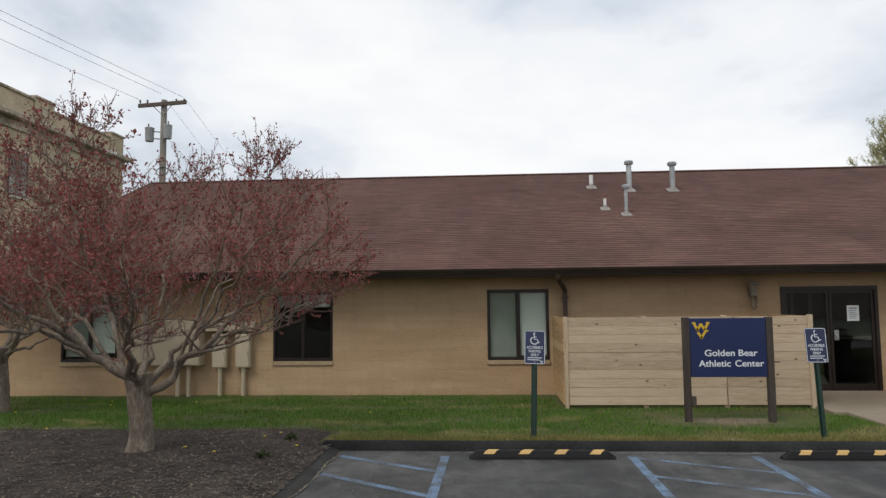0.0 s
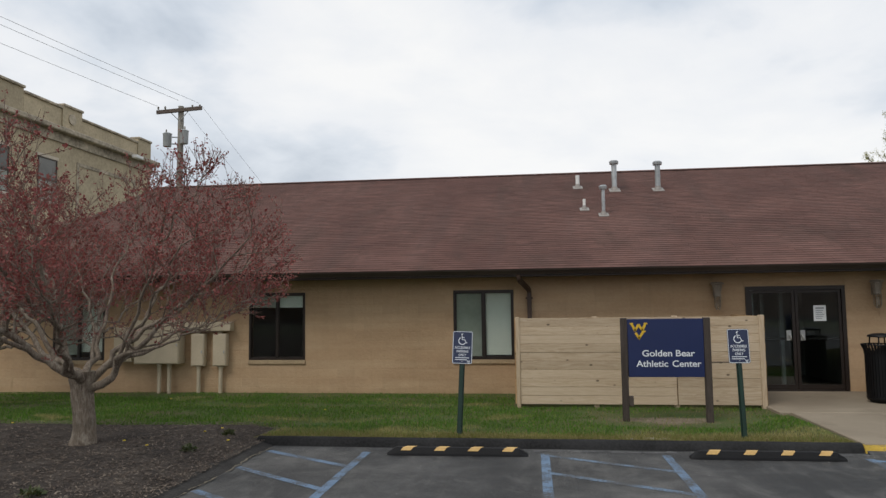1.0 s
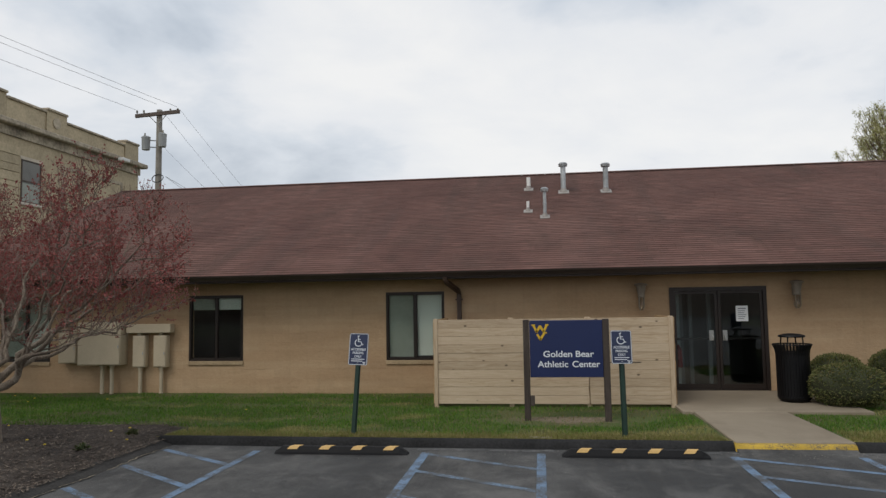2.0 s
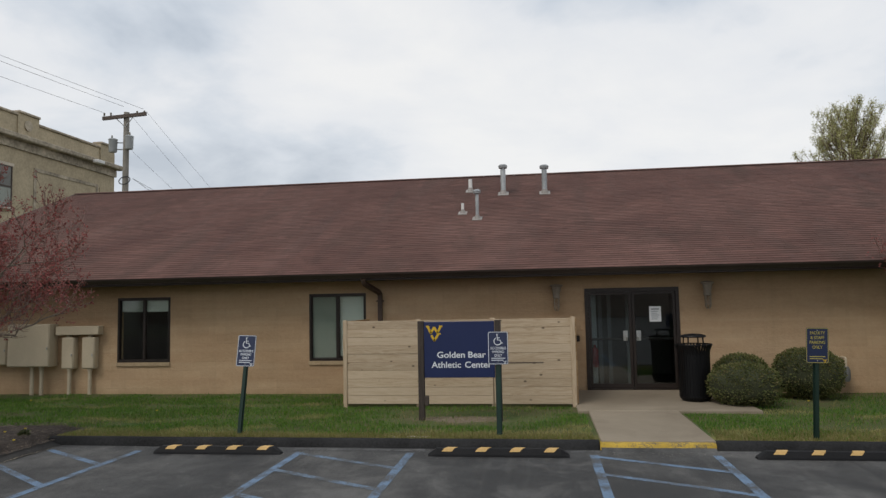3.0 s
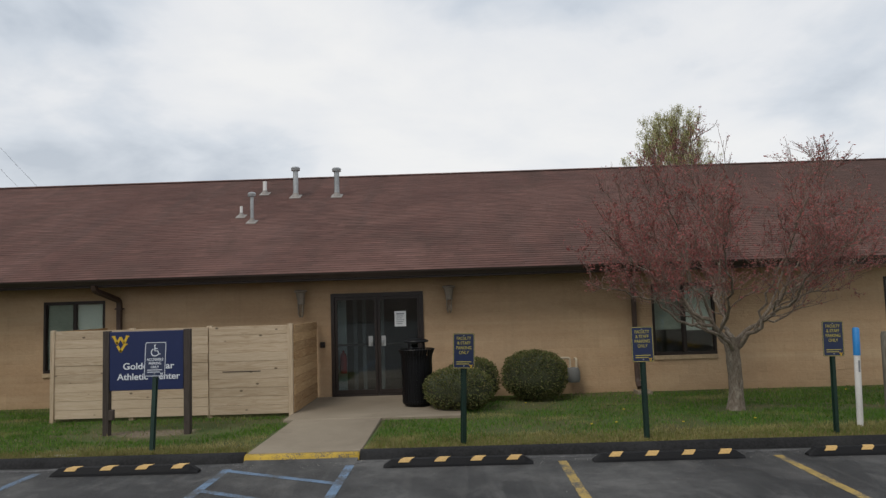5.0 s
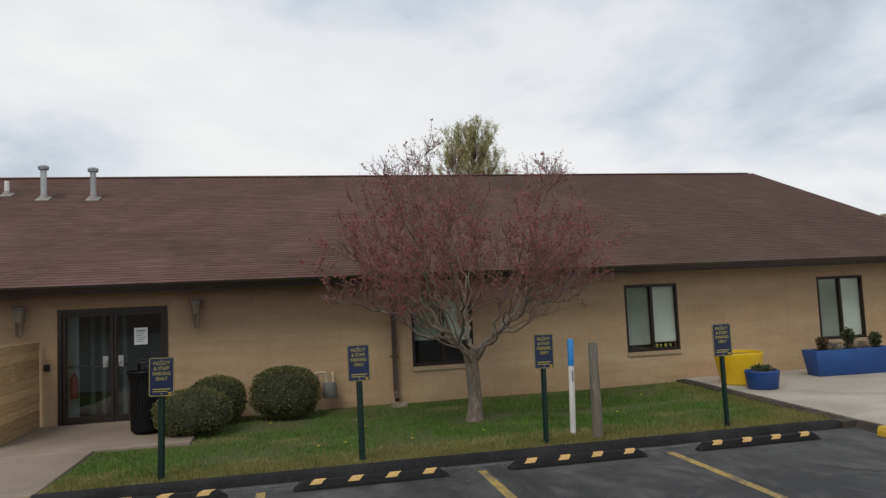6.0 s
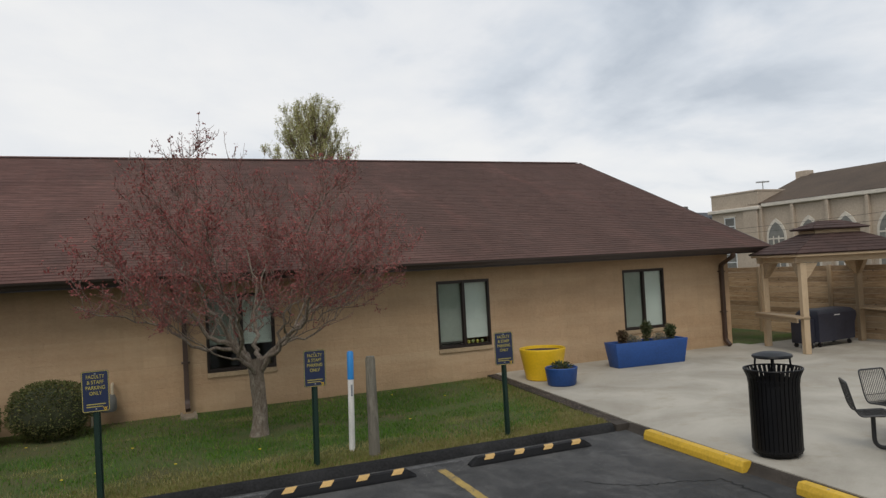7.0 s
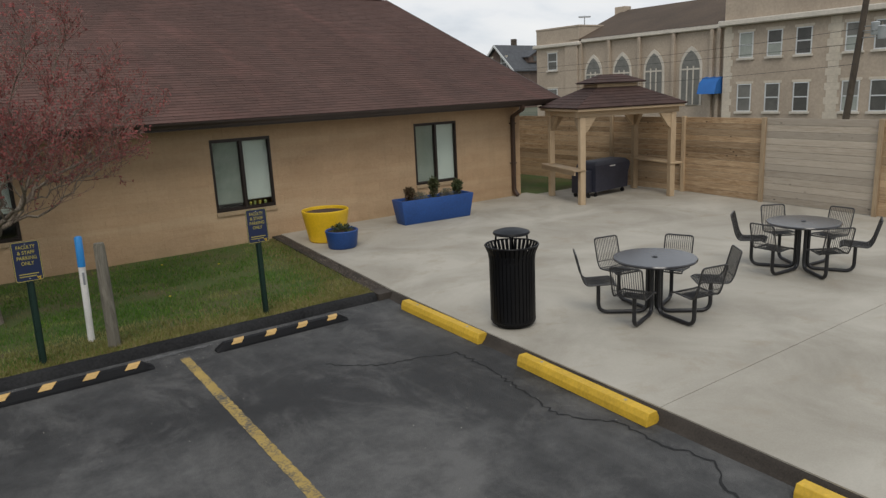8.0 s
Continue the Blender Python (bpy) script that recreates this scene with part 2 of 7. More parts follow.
def make_lawn():
    """Soil under the grass, trodden bare in a patch below the sign."""
    n = Nodes("lawn_soil")
    p = n.place()
    a, b = n.noise(p, 40, 6, 0.7), n.noise(p, 0.9, 6, 0.6, 0.5)
    c = n.ramp(n.math("ADD", n.math("MULTIPLY", a, 0.4), n.math("MULTIPLY", b, 0.6)), [(0.38, (0.11, 0.09, 0.04)), (0.48, (0.085, 0.10, 0.026)), (0.6, (0.058, 0.105, 0.015))])
    d = n.add("ShaderNodeVectorMath")
    d.operation = "LENGTH"
    sub = n.add("ShaderNodeVectorMath")
    sub.operation = "SUBTRACT"
    n.link(n.scaled(p, (0.62, 1.25, 0)), sub.inputs[0])
    sub.inputs[1].default_value = (3.75 * 0.62, 11.75 * 1.25, 0)
    n.link(sub.outputs[0], d.inputs[0])
    edge = n.math("ADD", d.outputs["Value"], n.math("MULTIPLY", n.noise(p, 2.4, 6, 0.7), 0.9))
    dirt = n.ramp(n.noise(p, 14, 6, 0.7), [(0.35, (0.11, 0.082, 0.05)), (0.65, (0.27, 0.215, 0.145))])
    xyz = n.add("ShaderNodeSeparateXYZ")
    n.link(p, xyz.inputs[0])
    belt = n.math("ADD", n.math("MULTIPLY", n.math("SUBTRACT", xyz.outputs["Y"], 9.9), 0.75), n.math("MULTIPLY", n.noise(p, 1.6, 6, 0.7), 0.7))
    moss = n.ramp(n.noise(p, 7, 6, 0.7), [(0.36, (0.17, 0.13, 0.06)), (0.5, (0.19, 0.175, 0.045)), (0.64, (0.26, 0.25, 0.06))])
    c = n.mix(n.ramp(belt, [(0.50, 0.9), (0.82, 0.0)]), c, moss)
    n.colour(n.mix(n.ramp(edge, [(0.75, 1.0), (1.15, 0.0)]), c, dirt))
    n.b.inputs["Roughness"].default_value = 1.0
    n.bump(a, 0.9, 0.03)
    return n.mat


def make_wood(name, lo, mid, hi, knots=0.6, gloss=0.75, each=0.62):
    """Boards: grain along local x, growth bands, knots; every board differs."""
    n = Nodes(name)
    oc = n.add("ShaderNodeTexCoord").outputs["Object"]
    r = n.add("ShaderNodeObjectInfo").outputs["Random"]
    shift = n.add("ShaderNodeCombineXYZ")
    n.link(n.math("MULTIPLY", r, 37.0), shift.inputs[0])
    n.link(n.math("MULTIPLY", r, 91.0), shift.inputs[2])
    v = n.scaled(oc, (0.8, 9.0, 9.0), shift.outputs[0])
    g = n.noise(v, 2.2, 6, 0.65, 1.6)
    fine = n.noise(n.scaled(oc, (4, 90, 90), shift.outputs[0]), 2.0, 3, 0.6)
    c = n.ramp(g, [(0.3, lo), (0.5, mid), (0.68, hi)])
    c = n.mix(n.ramp(fine, [(0.5, 0.0), (0.8, 0.4)]), c, lo)
    vo = n.add("ShaderNodeTexVoronoi", Scale=1.0)
    n.link(n.scaled(oc, (3.0, 5.0, 5.0), shift.outputs[0]), vo.inputs["Vector"])
    c = n.mix(n.ramp(vo.outputs["Distance"], [(0.06, knots), (0.11, 0.0)]), c, tuple(x * 0.35 for x in lo))
    r2 = n.math("FRACT", n.math("MULTIPLY", r, 7.31))
    c = n.mix(n.ramp(r2, [(0.35, 0.0), (1.0, 0.55)]), c, tuple(min(1.0, x * 1.12) for x in hi))
    c = n.mix(1.0, c, n.ramp(r, [(0, each), (0.4, 0.26 + each), (1, 1.04)] if each < 0.7 else [(0, each), (1, 1.04)]), "MULTIPLY")
    n.colour(c)
    n.b.inputs["Roughness"].default_value = gloss
    n.bump(n.math("ADD", g, fine), 0.35, 0.006)
    return n.mat


def make_glass(name, tint=(0.8, 0.86, 0.84), extra=0.0):
    n = Nodes(name)
    tr, gl, lw, mx = n.add("ShaderNodeBsdfTransparent"), n.add("ShaderNodeBsdfGlossy"), n.add("ShaderNodeLayerWeight", Blend=0.5), n.add("ShaderNodeMixShader")
    tr.inputs[0].default_value = (*tint, 1)
    gl.inputs["Color"].default_value, gl.inputs["Roughness"].default_value = (1, 1, 1, 1), 0.03
    n.link(n.math("ADD", n.math("MULTIPLY", n.math("POWER", lw.outputs["Facing"], 5.0), 0.6), 0.03 + extra), mx.inputs[0])
    n.link(tr.outputs[0], mx.inputs[1])
    n.link(gl.outputs[0], mx.inputs[2])
    n.link(mx.outputs[0], n.out.inputs[0])
    return n.mat


def make_leaf(name, cols, rough=0.6, trans=0.25, dry=None):
    n = Nodes(name)
    g = n.add("ShaderNodeNewGeometry")
    c = n.ramp(g.outputs["Random Per Island"], [(i / max(1, len(cols) - 1), k) for i, k in enumerate(cols)])
    c = n.mix(n.ramp(n.noise(g.outputs["Position"], 2.2, 3), [(0.35, 0.35), (0.65, 0.0)]), c, tuple(x * 0.6 for x in cols[0]))
    if dry:
        # thin dry turf in patches, and along the kerb
        xyz = n.add("ShaderNodeSeparateXYZ")
        n.link(g.outputs["Position"], xyz.inputs[0])
        edge = n.math("MULTIPLY", n.ramp(n.math("MULTIPLY", xyz.outputs["Y"], 0.05), [(0.498, 1.0), (0.56, 0.0)]), 0.12)
        poor = n.math("ADD", n.noise(n.scaled(g.outputs["Position"], (0.6, 1.3, 0)), 0.9, 4, 0.55, 0.4), edge)
        c = n.mix(n.ramp(poor, [(0.56, 0.0), (0.68, 0.85)]), c, dry)
    n.colour(c)
    n.b.inputs["Roughness"].default_value = rough
    t, mx = n.add("ShaderNodeBsdfTranslucent"), n.add("ShaderNodeMixShader")
    n.link(c, t.inputs[0])
    mx.inputs[0].default_value = trans
    n.link(n.b.outputs[0], mx.inputs[1])
    n.link(t.outputs[0], mx.inputs[2])
    n.link(mx.outputs[0], n.out.inputs[0])
    return n.mat


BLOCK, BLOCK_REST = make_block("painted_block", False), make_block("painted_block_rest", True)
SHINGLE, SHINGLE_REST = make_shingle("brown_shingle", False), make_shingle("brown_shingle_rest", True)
ASPHALT = make_asphalt()
DIRT = plain("gritty_dirt", (0.047, 0.038, 0.030), 0.95, grain=60, vary=0.5, bump=0.8)
CONCRETE = make_concrete("patio_concrete", (0.30, 0.27, 0.218), (0.455, 0.42, 0.352), (0.30, 0.245, 0.172))
WALKWAY = make_concrete("walk_concrete", (0.20, 0.16, 0.112), (0.285, 0.235, 0.17), (0.16, 0.125, 0.085))
KERB = plain("kerb_asphalt", (0.023, 0.0228, 0.023), 0.9, grain=30, vary=0.6, bump=0.7, spec=0.2)
APRON = plain("crumbled_asphalt", (0.048, 0.045, 0.042), 0.9, grain=40, vary=0.55, bump=0.8, spec=0.2)
KERB_YELLOW = make_paint_line("kerb_yellow", (0.56, 0.37, 0.045), 0.46)
LINE_BLUE, LINE_YELLOW = make_paint_line("line_blue", (0.15, 0.235, 0.35), 0.49), make_paint_line("line_yellow", (0.45, 0.31, 0.085), 0.475)
LINE_BLUE_WORN = make_paint_line("line_blue_worn", (0.16, 0.245, 0.35), 0.515)
LINE_PALE = make_paint_line("pale_scrape", (0.17, 0.165, 0.158), 0.52)
CRACK = plain("crack_fill", (0.016, 0.016, 0.016), 0.95)
LAWN = make_lawn()
MULCH = make_ground("mulch", [(0.36, (0.022, 0.017, 0.014)), (0.5, (0.055, 0.043, 0.035)), (0.64, (0.10, 0.083, 0.068))], 3.0, 55)
FIELD = make_ground("far_ground", [(0.35, (0.05, 0.06, 0.03)), (0.65, (0.12, 0.12, 0.08))], 0.12, 6)
CHIP = make_leaf("bark_chip", [(0.033, 0.023, 0.017), (0.08, 0.056, 0.040), (0.135, 0.103, 0.077), (0.24, 0.195, 0.15)], 0.9, 0.0)
CHIP_PALE = make_leaf("pale_grit", [(0.12, 0.11, 0.095), (0.25, 0.235, 0.21), (0.42, 0.40, 0.36)], 0.9, 0.0)
BLADE = make_leaf("grass_blade", [(0.046, 0.13, 0.008), (0.076, 0.19, 0.012), (0.118, 0.25, 0.018), (0.19, 0.27, 0.04)], 0.6, 0.35, (0.40, 0.335, 0.14))
BLADE_DRY = make_leaf("grass_blade_dry", [(0.14, 0.16, 0.03), (0.22, 0.215, 0.05), (0.27, 0.215, 0.085), (0.35, 0.29, 0.14)], 0.7, 0.25)
ORNAMENT_YELLOW, ORNAMENT_GREEN = plain("ornament_yellow", (0.52, 0.47, 0.10), 0.6), plain("ornament_green", (0.34, 0.40, 0.16), 0.6)
FLOWER = plain("dandelion_yellow", (0.7, 0.52, 0.03), 0.7)
PINE = make_wood("pale_pine", (0.385, 0.275, 0.17), (0.505, 0.388, 0.262), (0.58, 0.465, 0.335), 0.95, 0.75, 0.88)
PINE_GREY = make_wood("greyed_pine", (0.35, 0.29, 0.22), (0.46, 0.395, 0.315), (0.53, 0.465, 0.38), 0.85)
CEDAR = make_wood("fresh_cedar", (0.22, 0.125, 0.060), (0.42, 0.28, 0.155), (0.57, 0.42, 0.265), 0.95)
AMBER = make_wood("amber_board", (0.30, 0.165, 0.07), (0.48, 0.30, 0.145), (0.58, 0.40, 0.22), 0.6, 0.75, 0.8)
CEDAR_POST = make_wood("cedar_post", (0.35, 0.245, 0.145), (0.47, 0.345, 0.21), (0.55, 0.415, 0.27), 0.35)
GREY_POST = make_wood("weathered_post", (0.10, 0.088, 0.066), (0.20, 0.18, 0.138), (0.34, 0.31, 0.245), 0.3, 0.9)
POLE_WOOD = plain("pole_wood", (0.27, 0.25, 0.215), 0.9, grain=30, vary=0.35, bump=0.6)
POLE_DARK = plain("creosoted_pole_wood", (0.085, 0.066, 0.048), 0.9, grain=30, vary=0.4, bump=0.6)
TRIM = plain("dark_brown_metal", (0.040, 0.028, 0.023), 0.4, vary=0.3, bump=0.05)
DOWN = plain("brown_downspout", (0.060, 0.036, 0.026), 0.5, vary=0.3, bump=0.08)
SOFFIT = plain("brown_soffit", (0.075, 0.055, 0.042), 0.7, vary=0.3)
FRAME = plain("bronze_frame", (0.026, 0.018, 0.0145), 0.4, metal=0.2, vary=0.25, bump=0.05)
SILL = plain("block_sill", (0.40, 0.295, 0.18), 0.85, grain=40, vary=0.3, bump=0.3)
GLASS, DOOR_GLASS = make_glass("window_glass", (0.90, 0.93, 0.91), 0.0), make_glass("door_glass", (0.70, 0.75, 0.75), 0.04)
BLIND_GREY = plain("grey_blind", (0.33, 0.35, 0.31), 0.9, grain=20, vary=0.15, bump=0.05)
BLIND_WHITE = plain("white_blind", (0.72, 0.74, 0.70), 0.9, grain=20, vary=0.1, bump=0.05)
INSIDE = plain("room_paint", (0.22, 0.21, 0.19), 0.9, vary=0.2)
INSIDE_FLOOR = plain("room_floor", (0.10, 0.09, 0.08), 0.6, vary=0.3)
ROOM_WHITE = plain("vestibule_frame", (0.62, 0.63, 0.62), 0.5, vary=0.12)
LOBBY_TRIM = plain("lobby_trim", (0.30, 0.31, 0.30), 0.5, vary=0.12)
RED = plain("red_enamel", (0.42, 0.025, 0.02), 0.35, vary=0.2)
PAPER = plain("paper", (0.80, 0.81, 0.80), 0.9, vary=0.05, bump=0.0)
INK = plain("printed_grey", (0.25, 0.26, 0.27), 0.9, vary=0.1, bump=0.0)
CHROME = plain("brushed_steel", (0.62, 0.62, 0.60), 0.3, metal=1.0, vary=0.15, bump=0.05)
GALV = plain("galvanised_steel", (0.42, 0.43, 0.43), 0.45, metal=0.7, grain=25, vary=0.3, bump=0.1)
PVC = plain("white_plastic_pipe", (0.74, 0.73, 0.70), 0.5, vary=0.15, bump=0.03)
LEAD = plain("pipe_flashing", (0.30, 0.275, 0.25), 0.6, vary=0.25)
BOX_TAN = plain("tan_enamel", (0.50, 0.42, 0.30), 0.55, vary=0.14, bump=0.06)
METER_GREY = plain("meter_grey", (0.15, 0.15, 0.14), 0.6, vary=0.25)
BOX_GREY = plain("grey_enamel", (0.40, 0.42, 0.42), 0.5, vary=0.2)
LANTERN = plain("lantern_bronze", (0.25, 0.21, 0.165), 0.6, metal=0.1, vary=0.3)
LANTERN_GLASS = make_glass("lantern_glass", (0.75, 0.72, 0.66), 0.06)
SIGN_BLUE = plain("sign_navy", (0.012, 0.022, 0.085), 0.4, vary=0.12, bump=0.02)
PLATE_NAVY = plain("plate_navy", (0.016, 0.026, 0.07), 0.4, vary=0.15, bump=0.02)
WHITE = plain("sign_white", (0.72, 0.75, 0.78), 0.5, vary=0.06, bump=0.0)
GOLD = plain("sign_gold", (0.66, 0.42, 0.03), 0.5, vary=0.08, bump=0.0)
PLATE_GOLD = plain("plate_gold", (0.44, 0.37, 0.085), 0.5, vary=0.08, bump=0.0)
SIGN_POST = make_wood("sign_post_wood", (0.045, 0.032, 0.025), (0.075, 0.056, 0.045), (0.11, 0.085, 0.07), 0.3, 0.8)
POST_GREEN = plain("green_channel_post", (0.012, 0.035, 0.024), 0.45, metal=0.2, vary=0.35)
RUBBER = plain("black_rubber", (0.010, 0.010, 0.011), 0.65, grain=80, vary=0.4, bump=0.3, spec=0.25)
TAPE = plain("amber_tape", (0.66, 0.42, 0.15), 0.5, grain=50, vary=0.22, bump=0.1)
BLOCK_YELLOW = plain("block_yellow", (0.64, 0.40, 0.035), 0.6, grain=35, vary=0.22, wide=3.0, bump=0.12)
BLACK = plain("black_powder_coat", (0.014, 0.014, 0.016), 0.38, vary=0.3, bump=0.06)
BIN_BLACK = plain("bin_black_enamel", (0.006, 0.006, 0.007), 0.42, vary=0.3, bump=0.05, spec=0.22)
MESH_GREY = plain("dark_coated_wire", (0.035, 0.034, 0.034), 0.42, vary=0.3, bump=0.03)
TABLETOP = plain("coated_tabletop", (0.04, 0.039, 0.042), 0.14, grain=160, vary=0.3, bump=0.04)
COVER = plain("black_vinyl_cover", (0.028, 0.030, 0.046), 0.5, grain=14, vary=0.3, bump=0.25)
POT_YELLOW, POT_BLUE = plain("yellow_glaze", (0.74, 0.46, 0.015), 0.45, grain=25, vary=0.14, bump=0.05), plain("blue_glaze", (0.014, 0.064, 0.235), 0.5, grain=25, vary=0.22, bump=0.06)
SOIL = plain("potting_soil", (0.075, 0.045, 0.028), 1.0, grain=60, vary=0.5, bump=0.9)
MARK_BLUE, MARK_WHITE = plain("marker_blue", (0.02, 0.22, 0.55), 0.45, vary=0.12), plain("marker_white", (0.72, 0.70, 0.66), 0.55, vary=0.16)


def make_bark():
    """Grey-brown bark: upright furrows, pale lichen blotches."""
    n = Nodes("grey_bark")
    p = n.place()
    furrow = n.noise(n.scaled(p, (1, 1, 0.22)), 46, 6, 0.7, 0.4)
    blot = n.noise(n.scaled(p, (1, 1, 0.6)), 9, 6, 0.7)
    c = n.ramp(furrow, [(0.34, (0.10, 0.075, 0.055)), (0.5, (0.205, 0.162, 0.122)), (0.66, (0.30, 0.25, 0.193))])
    c = n.mix(n.ramp(blot, [(0.52, 0.0), (0.66, 0.65)]), c, (0.42, 0.375, 0.305))
    c = n.mix(n.ramp(n.noise(p, 3.5, 4, 0.6), [(0.5, 0.0), (0.7, 0.5)]), c, (0.13, 0.11, 0.082))
    n.colour(c)
    n.b.inputs["Roughness"].default_value = 0.95
    n.bump(furrow, 1.0, 0.02)
    return n.mat


BARK = make_bark()
TWIG = plain("brown_twig", (0.215, 0.142, 0.115), 0.9, grain=40, vary=0.3)
BUD = make_leaf("red_bud", [(0.19, 0.045, 0.042), (0.29, 0.072, 0.064), (0.36, 0.105, 0.092), (0.26, 0.105, 0.075)], 0.7, 0.3)
LEAF_SPRING = make_leaf("spring_leaf", [(0.26, 0.27, 0.07), (0.44, 0.43, 0.15), (0.60, 0.57, 0.28), (0.80, 0.77, 0.60)], 0.7, 0.5)
LEAF_BUSH = make_leaf("shrub_leaf", [(0.075, 0.095, 0.024), (0.12, 0.14, 0.037), (0.175, 0.178, 0.055), (0.21, 0.165, 0.07)], 0.75, 0.25)
LEAF_MOUND = make_leaf("grey_mound_leaf", [(0.16, 0.15, 0.10), (0.24, 0.225, 0.16), (0.31, 0.29, 0.21)], 0.8, 0.2)
LEAF_RUST = make_leaf("rusty_leaf", [(0.085, 0.055, 0.03), (0.14, 0.085, 0.045), (0.13, 0.11, 0.05)], 0.7, 0.2)
LEAF_BOX = make_leaf("planter_leaf", [(0.035, 0.055, 0.018), (0.07, 0.09, 0.03), (0.13, 0.115, 0.055)], 0.5, 0.2)
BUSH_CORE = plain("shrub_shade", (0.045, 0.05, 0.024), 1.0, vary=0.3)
STONE = plain("buff_brick_far", (0.43, 0.352, 0.272), 0.9, grain=5, vary=0.2, wide=0.25, bump=0.3)
STONE_PALE = plain("pale_stone_trim", (0.60, 0.545, 0.465), 0.85, grain=4, vary=0.16, wide=0.3, bump=0.2)
STONE_QUOIN = plain("buff_stone_quoin", (0.58, 0.51, 0.41), 0.9, grain=4, vary=0.16, wide=0.3, bump=0.2)
REAR = plain("rear_brick", (0.24, 0.19, 0.155), 0.9, grain=5, vary=0.3, wide=0.3)
SAND = plain("sand_brick_far", (0.46, 0.38, 0.255), 0.9, grain=7, vary=0.28, wide=0.5, bump=0.4, each=0.12)
SAND_TRIM = plain("sandstone_trim", (0.40, 0.34, 0.255), 0.9, grain=5, vary=0.6, wide=0.8, bump=0.5)
FAR_ROOF = plain("far_brown_roof", (0.085, 0.058, 0.038), 0.9, grain=4, vary=0.3, wide=0.2)
HOUSE_BROWN = plain("brown_house_shingle", (0.15, 0.105, 0.085), 0.9, grain=6, vary=0.35, wide=0.8)
SLATE = plain("grey_slate_roof", (0.085, 0.088, 0.095), 0.8, grain=4, vary=0.25)
CHURCH_GLASS = plain("leaded_pane", (0.17, 0.165, 0.145), 0.3, vary=0.3, bump=0.0, wide=1.5)
GAZEBO_SHINGLE = plain("dark_brown_shingle", (0.074, 0.040, 0.032), 0.9, grain=120, vary=0.35, wide=1.5, bump=0.4, island=0.25)
FAR_GLASS = plain("dim_pane", (0.13, 0.125, 0.11), 0.35, vary=0.4, bump=0.0, wide=0.9, each=0.5)
AWNING = plain("blue_awning", (0.02, 0.13, 0.40), 0.7, vary=0.12)
WIRE = plain("black_cable", (0.03, 0.03, 0.032), 0.6, bump=0.0)

# ---- mesh helpers ----


def box(bm, x0, x1, y0, y1, z0, z1):
    v = [bm.verts.new((x, y, z)) for z in (z0, z1) for y in (y0, y1) for x in (x0, x1)]
    for f in ((0, 2, 3, 1), (4, 5, 7, 6), (0, 1, 5, 4), (2, 6, 7, 3), (0, 4, 6, 2), (1, 3, 7, 5)):
        bm.faces.new([v[i] for i in f])
    return v


def bevelled(bm, width, segments=1):
    bmesh.ops.bevel(bm, geom=bm.edges[:], offset=width, segments=segments, affect="EDGES", profile=0.5, clamp_overlap=True)
    return bm


def bbox_bm(x0, x1, y0, y1, z0, z1, bev=0.0, seg=1):
    bm = bmesh.new()
    box(bm, x0, x1, y0, y1, z0, z1)
    return bevelled(bm, bev, seg) if bev else bm


def prism(bm, outline, d0, d1, axis="y"):
    """A flat outline of (a, b) pairs given depth along an axis; anticlockwise seen from the -y or +z side."""
    def at(a, b, d):
        return (a, d, b) if axis == "y" else ((a, b, d) if axis == "z" else (d, a, b))
    lo, hi = [bm.verts.new(at(a, b, d0)) for a, b in outline], [bm.verts.new(at(a, b, d1)) for a, b in outline]
    n = len(outline)
    bm.faces.new(lo)
    bm.faces.new(hi[::-1])
    for i in range(n):
        bm.faces.new((lo[i], hi[i], hi[(i + 1) % n], lo[(i + 1) % n]))
    bmesh.ops.recalc_face_normals(bm, faces=bm.faces[:])
    return bm


def lathe(bm, profile, n=24, cx=0.0, cy=0.0):
    """Turn a profile of (radius, z) about the upright axis."""
    rings = []
    for r, z in profile:
        rings.append([bm.verts.new((cx + r * math.cos(2 * math.pi * i / n), cy + r * math.sin(2 * math.pi * i / n), z)) for i in range(n)])
    for a, b in zip(rings, rings[1:]):
        for i in range(n):
            bm.faces.new((a[i], a[(i + 1) % n], b[(i + 1) % n], b[i]))
    if profile[0][0] > 1e-4:
        bm.faces.new(rings[0][::-1])
    if profile[-1][0] > 1e-4:
        bm.faces.new(rings[-1])
    bmesh.ops.remove_doubles(bm, verts=bm.verts[:], dist=1e-5)
    return bm


def tube(bm, pts, r, n=8, closed=False):
    """A round bar along points; r is one radius or one for each point."""
    pts = [Vector(p) for p in pts]
    rr = r if isinstance(r, (list, tuple)) else [r] * len(pts)
    rings, up = [], None
    k = len(pts)
    for i, p in enumerate(pts):
        if closed:
            d = pts[(i + 1) % k] - pts[i - 1]
        else:
            d = pts[min(i + 1, k - 1)] - pts[max(i - 1, 0)]
        d.normalize()
        if up is None:
            up = d.orthogonal()
        up = (up - d * up.dot(d)).normalized()
        side = d.cross(up)
        rings.append([bm.verts.new(p + (up * math.cos(2 * math.pi * j / n) + side * math.sin(2 * math.pi * j / n)) * rr[i]) for j in range(n)])
    pairs = list(zip(rings, rings[1:])) + ([(rings[-1], rings[0])] if closed else [])
    for a, b in pairs:
        for j in range(n):
            bm.faces.new((a[j], a[(j + 1) % n], b[(j + 1) % n], b[j]))
    if not closed:
        bm.faces.new(rings[0][::-1])
        bm.faces.new(rings[-1])
    return bm


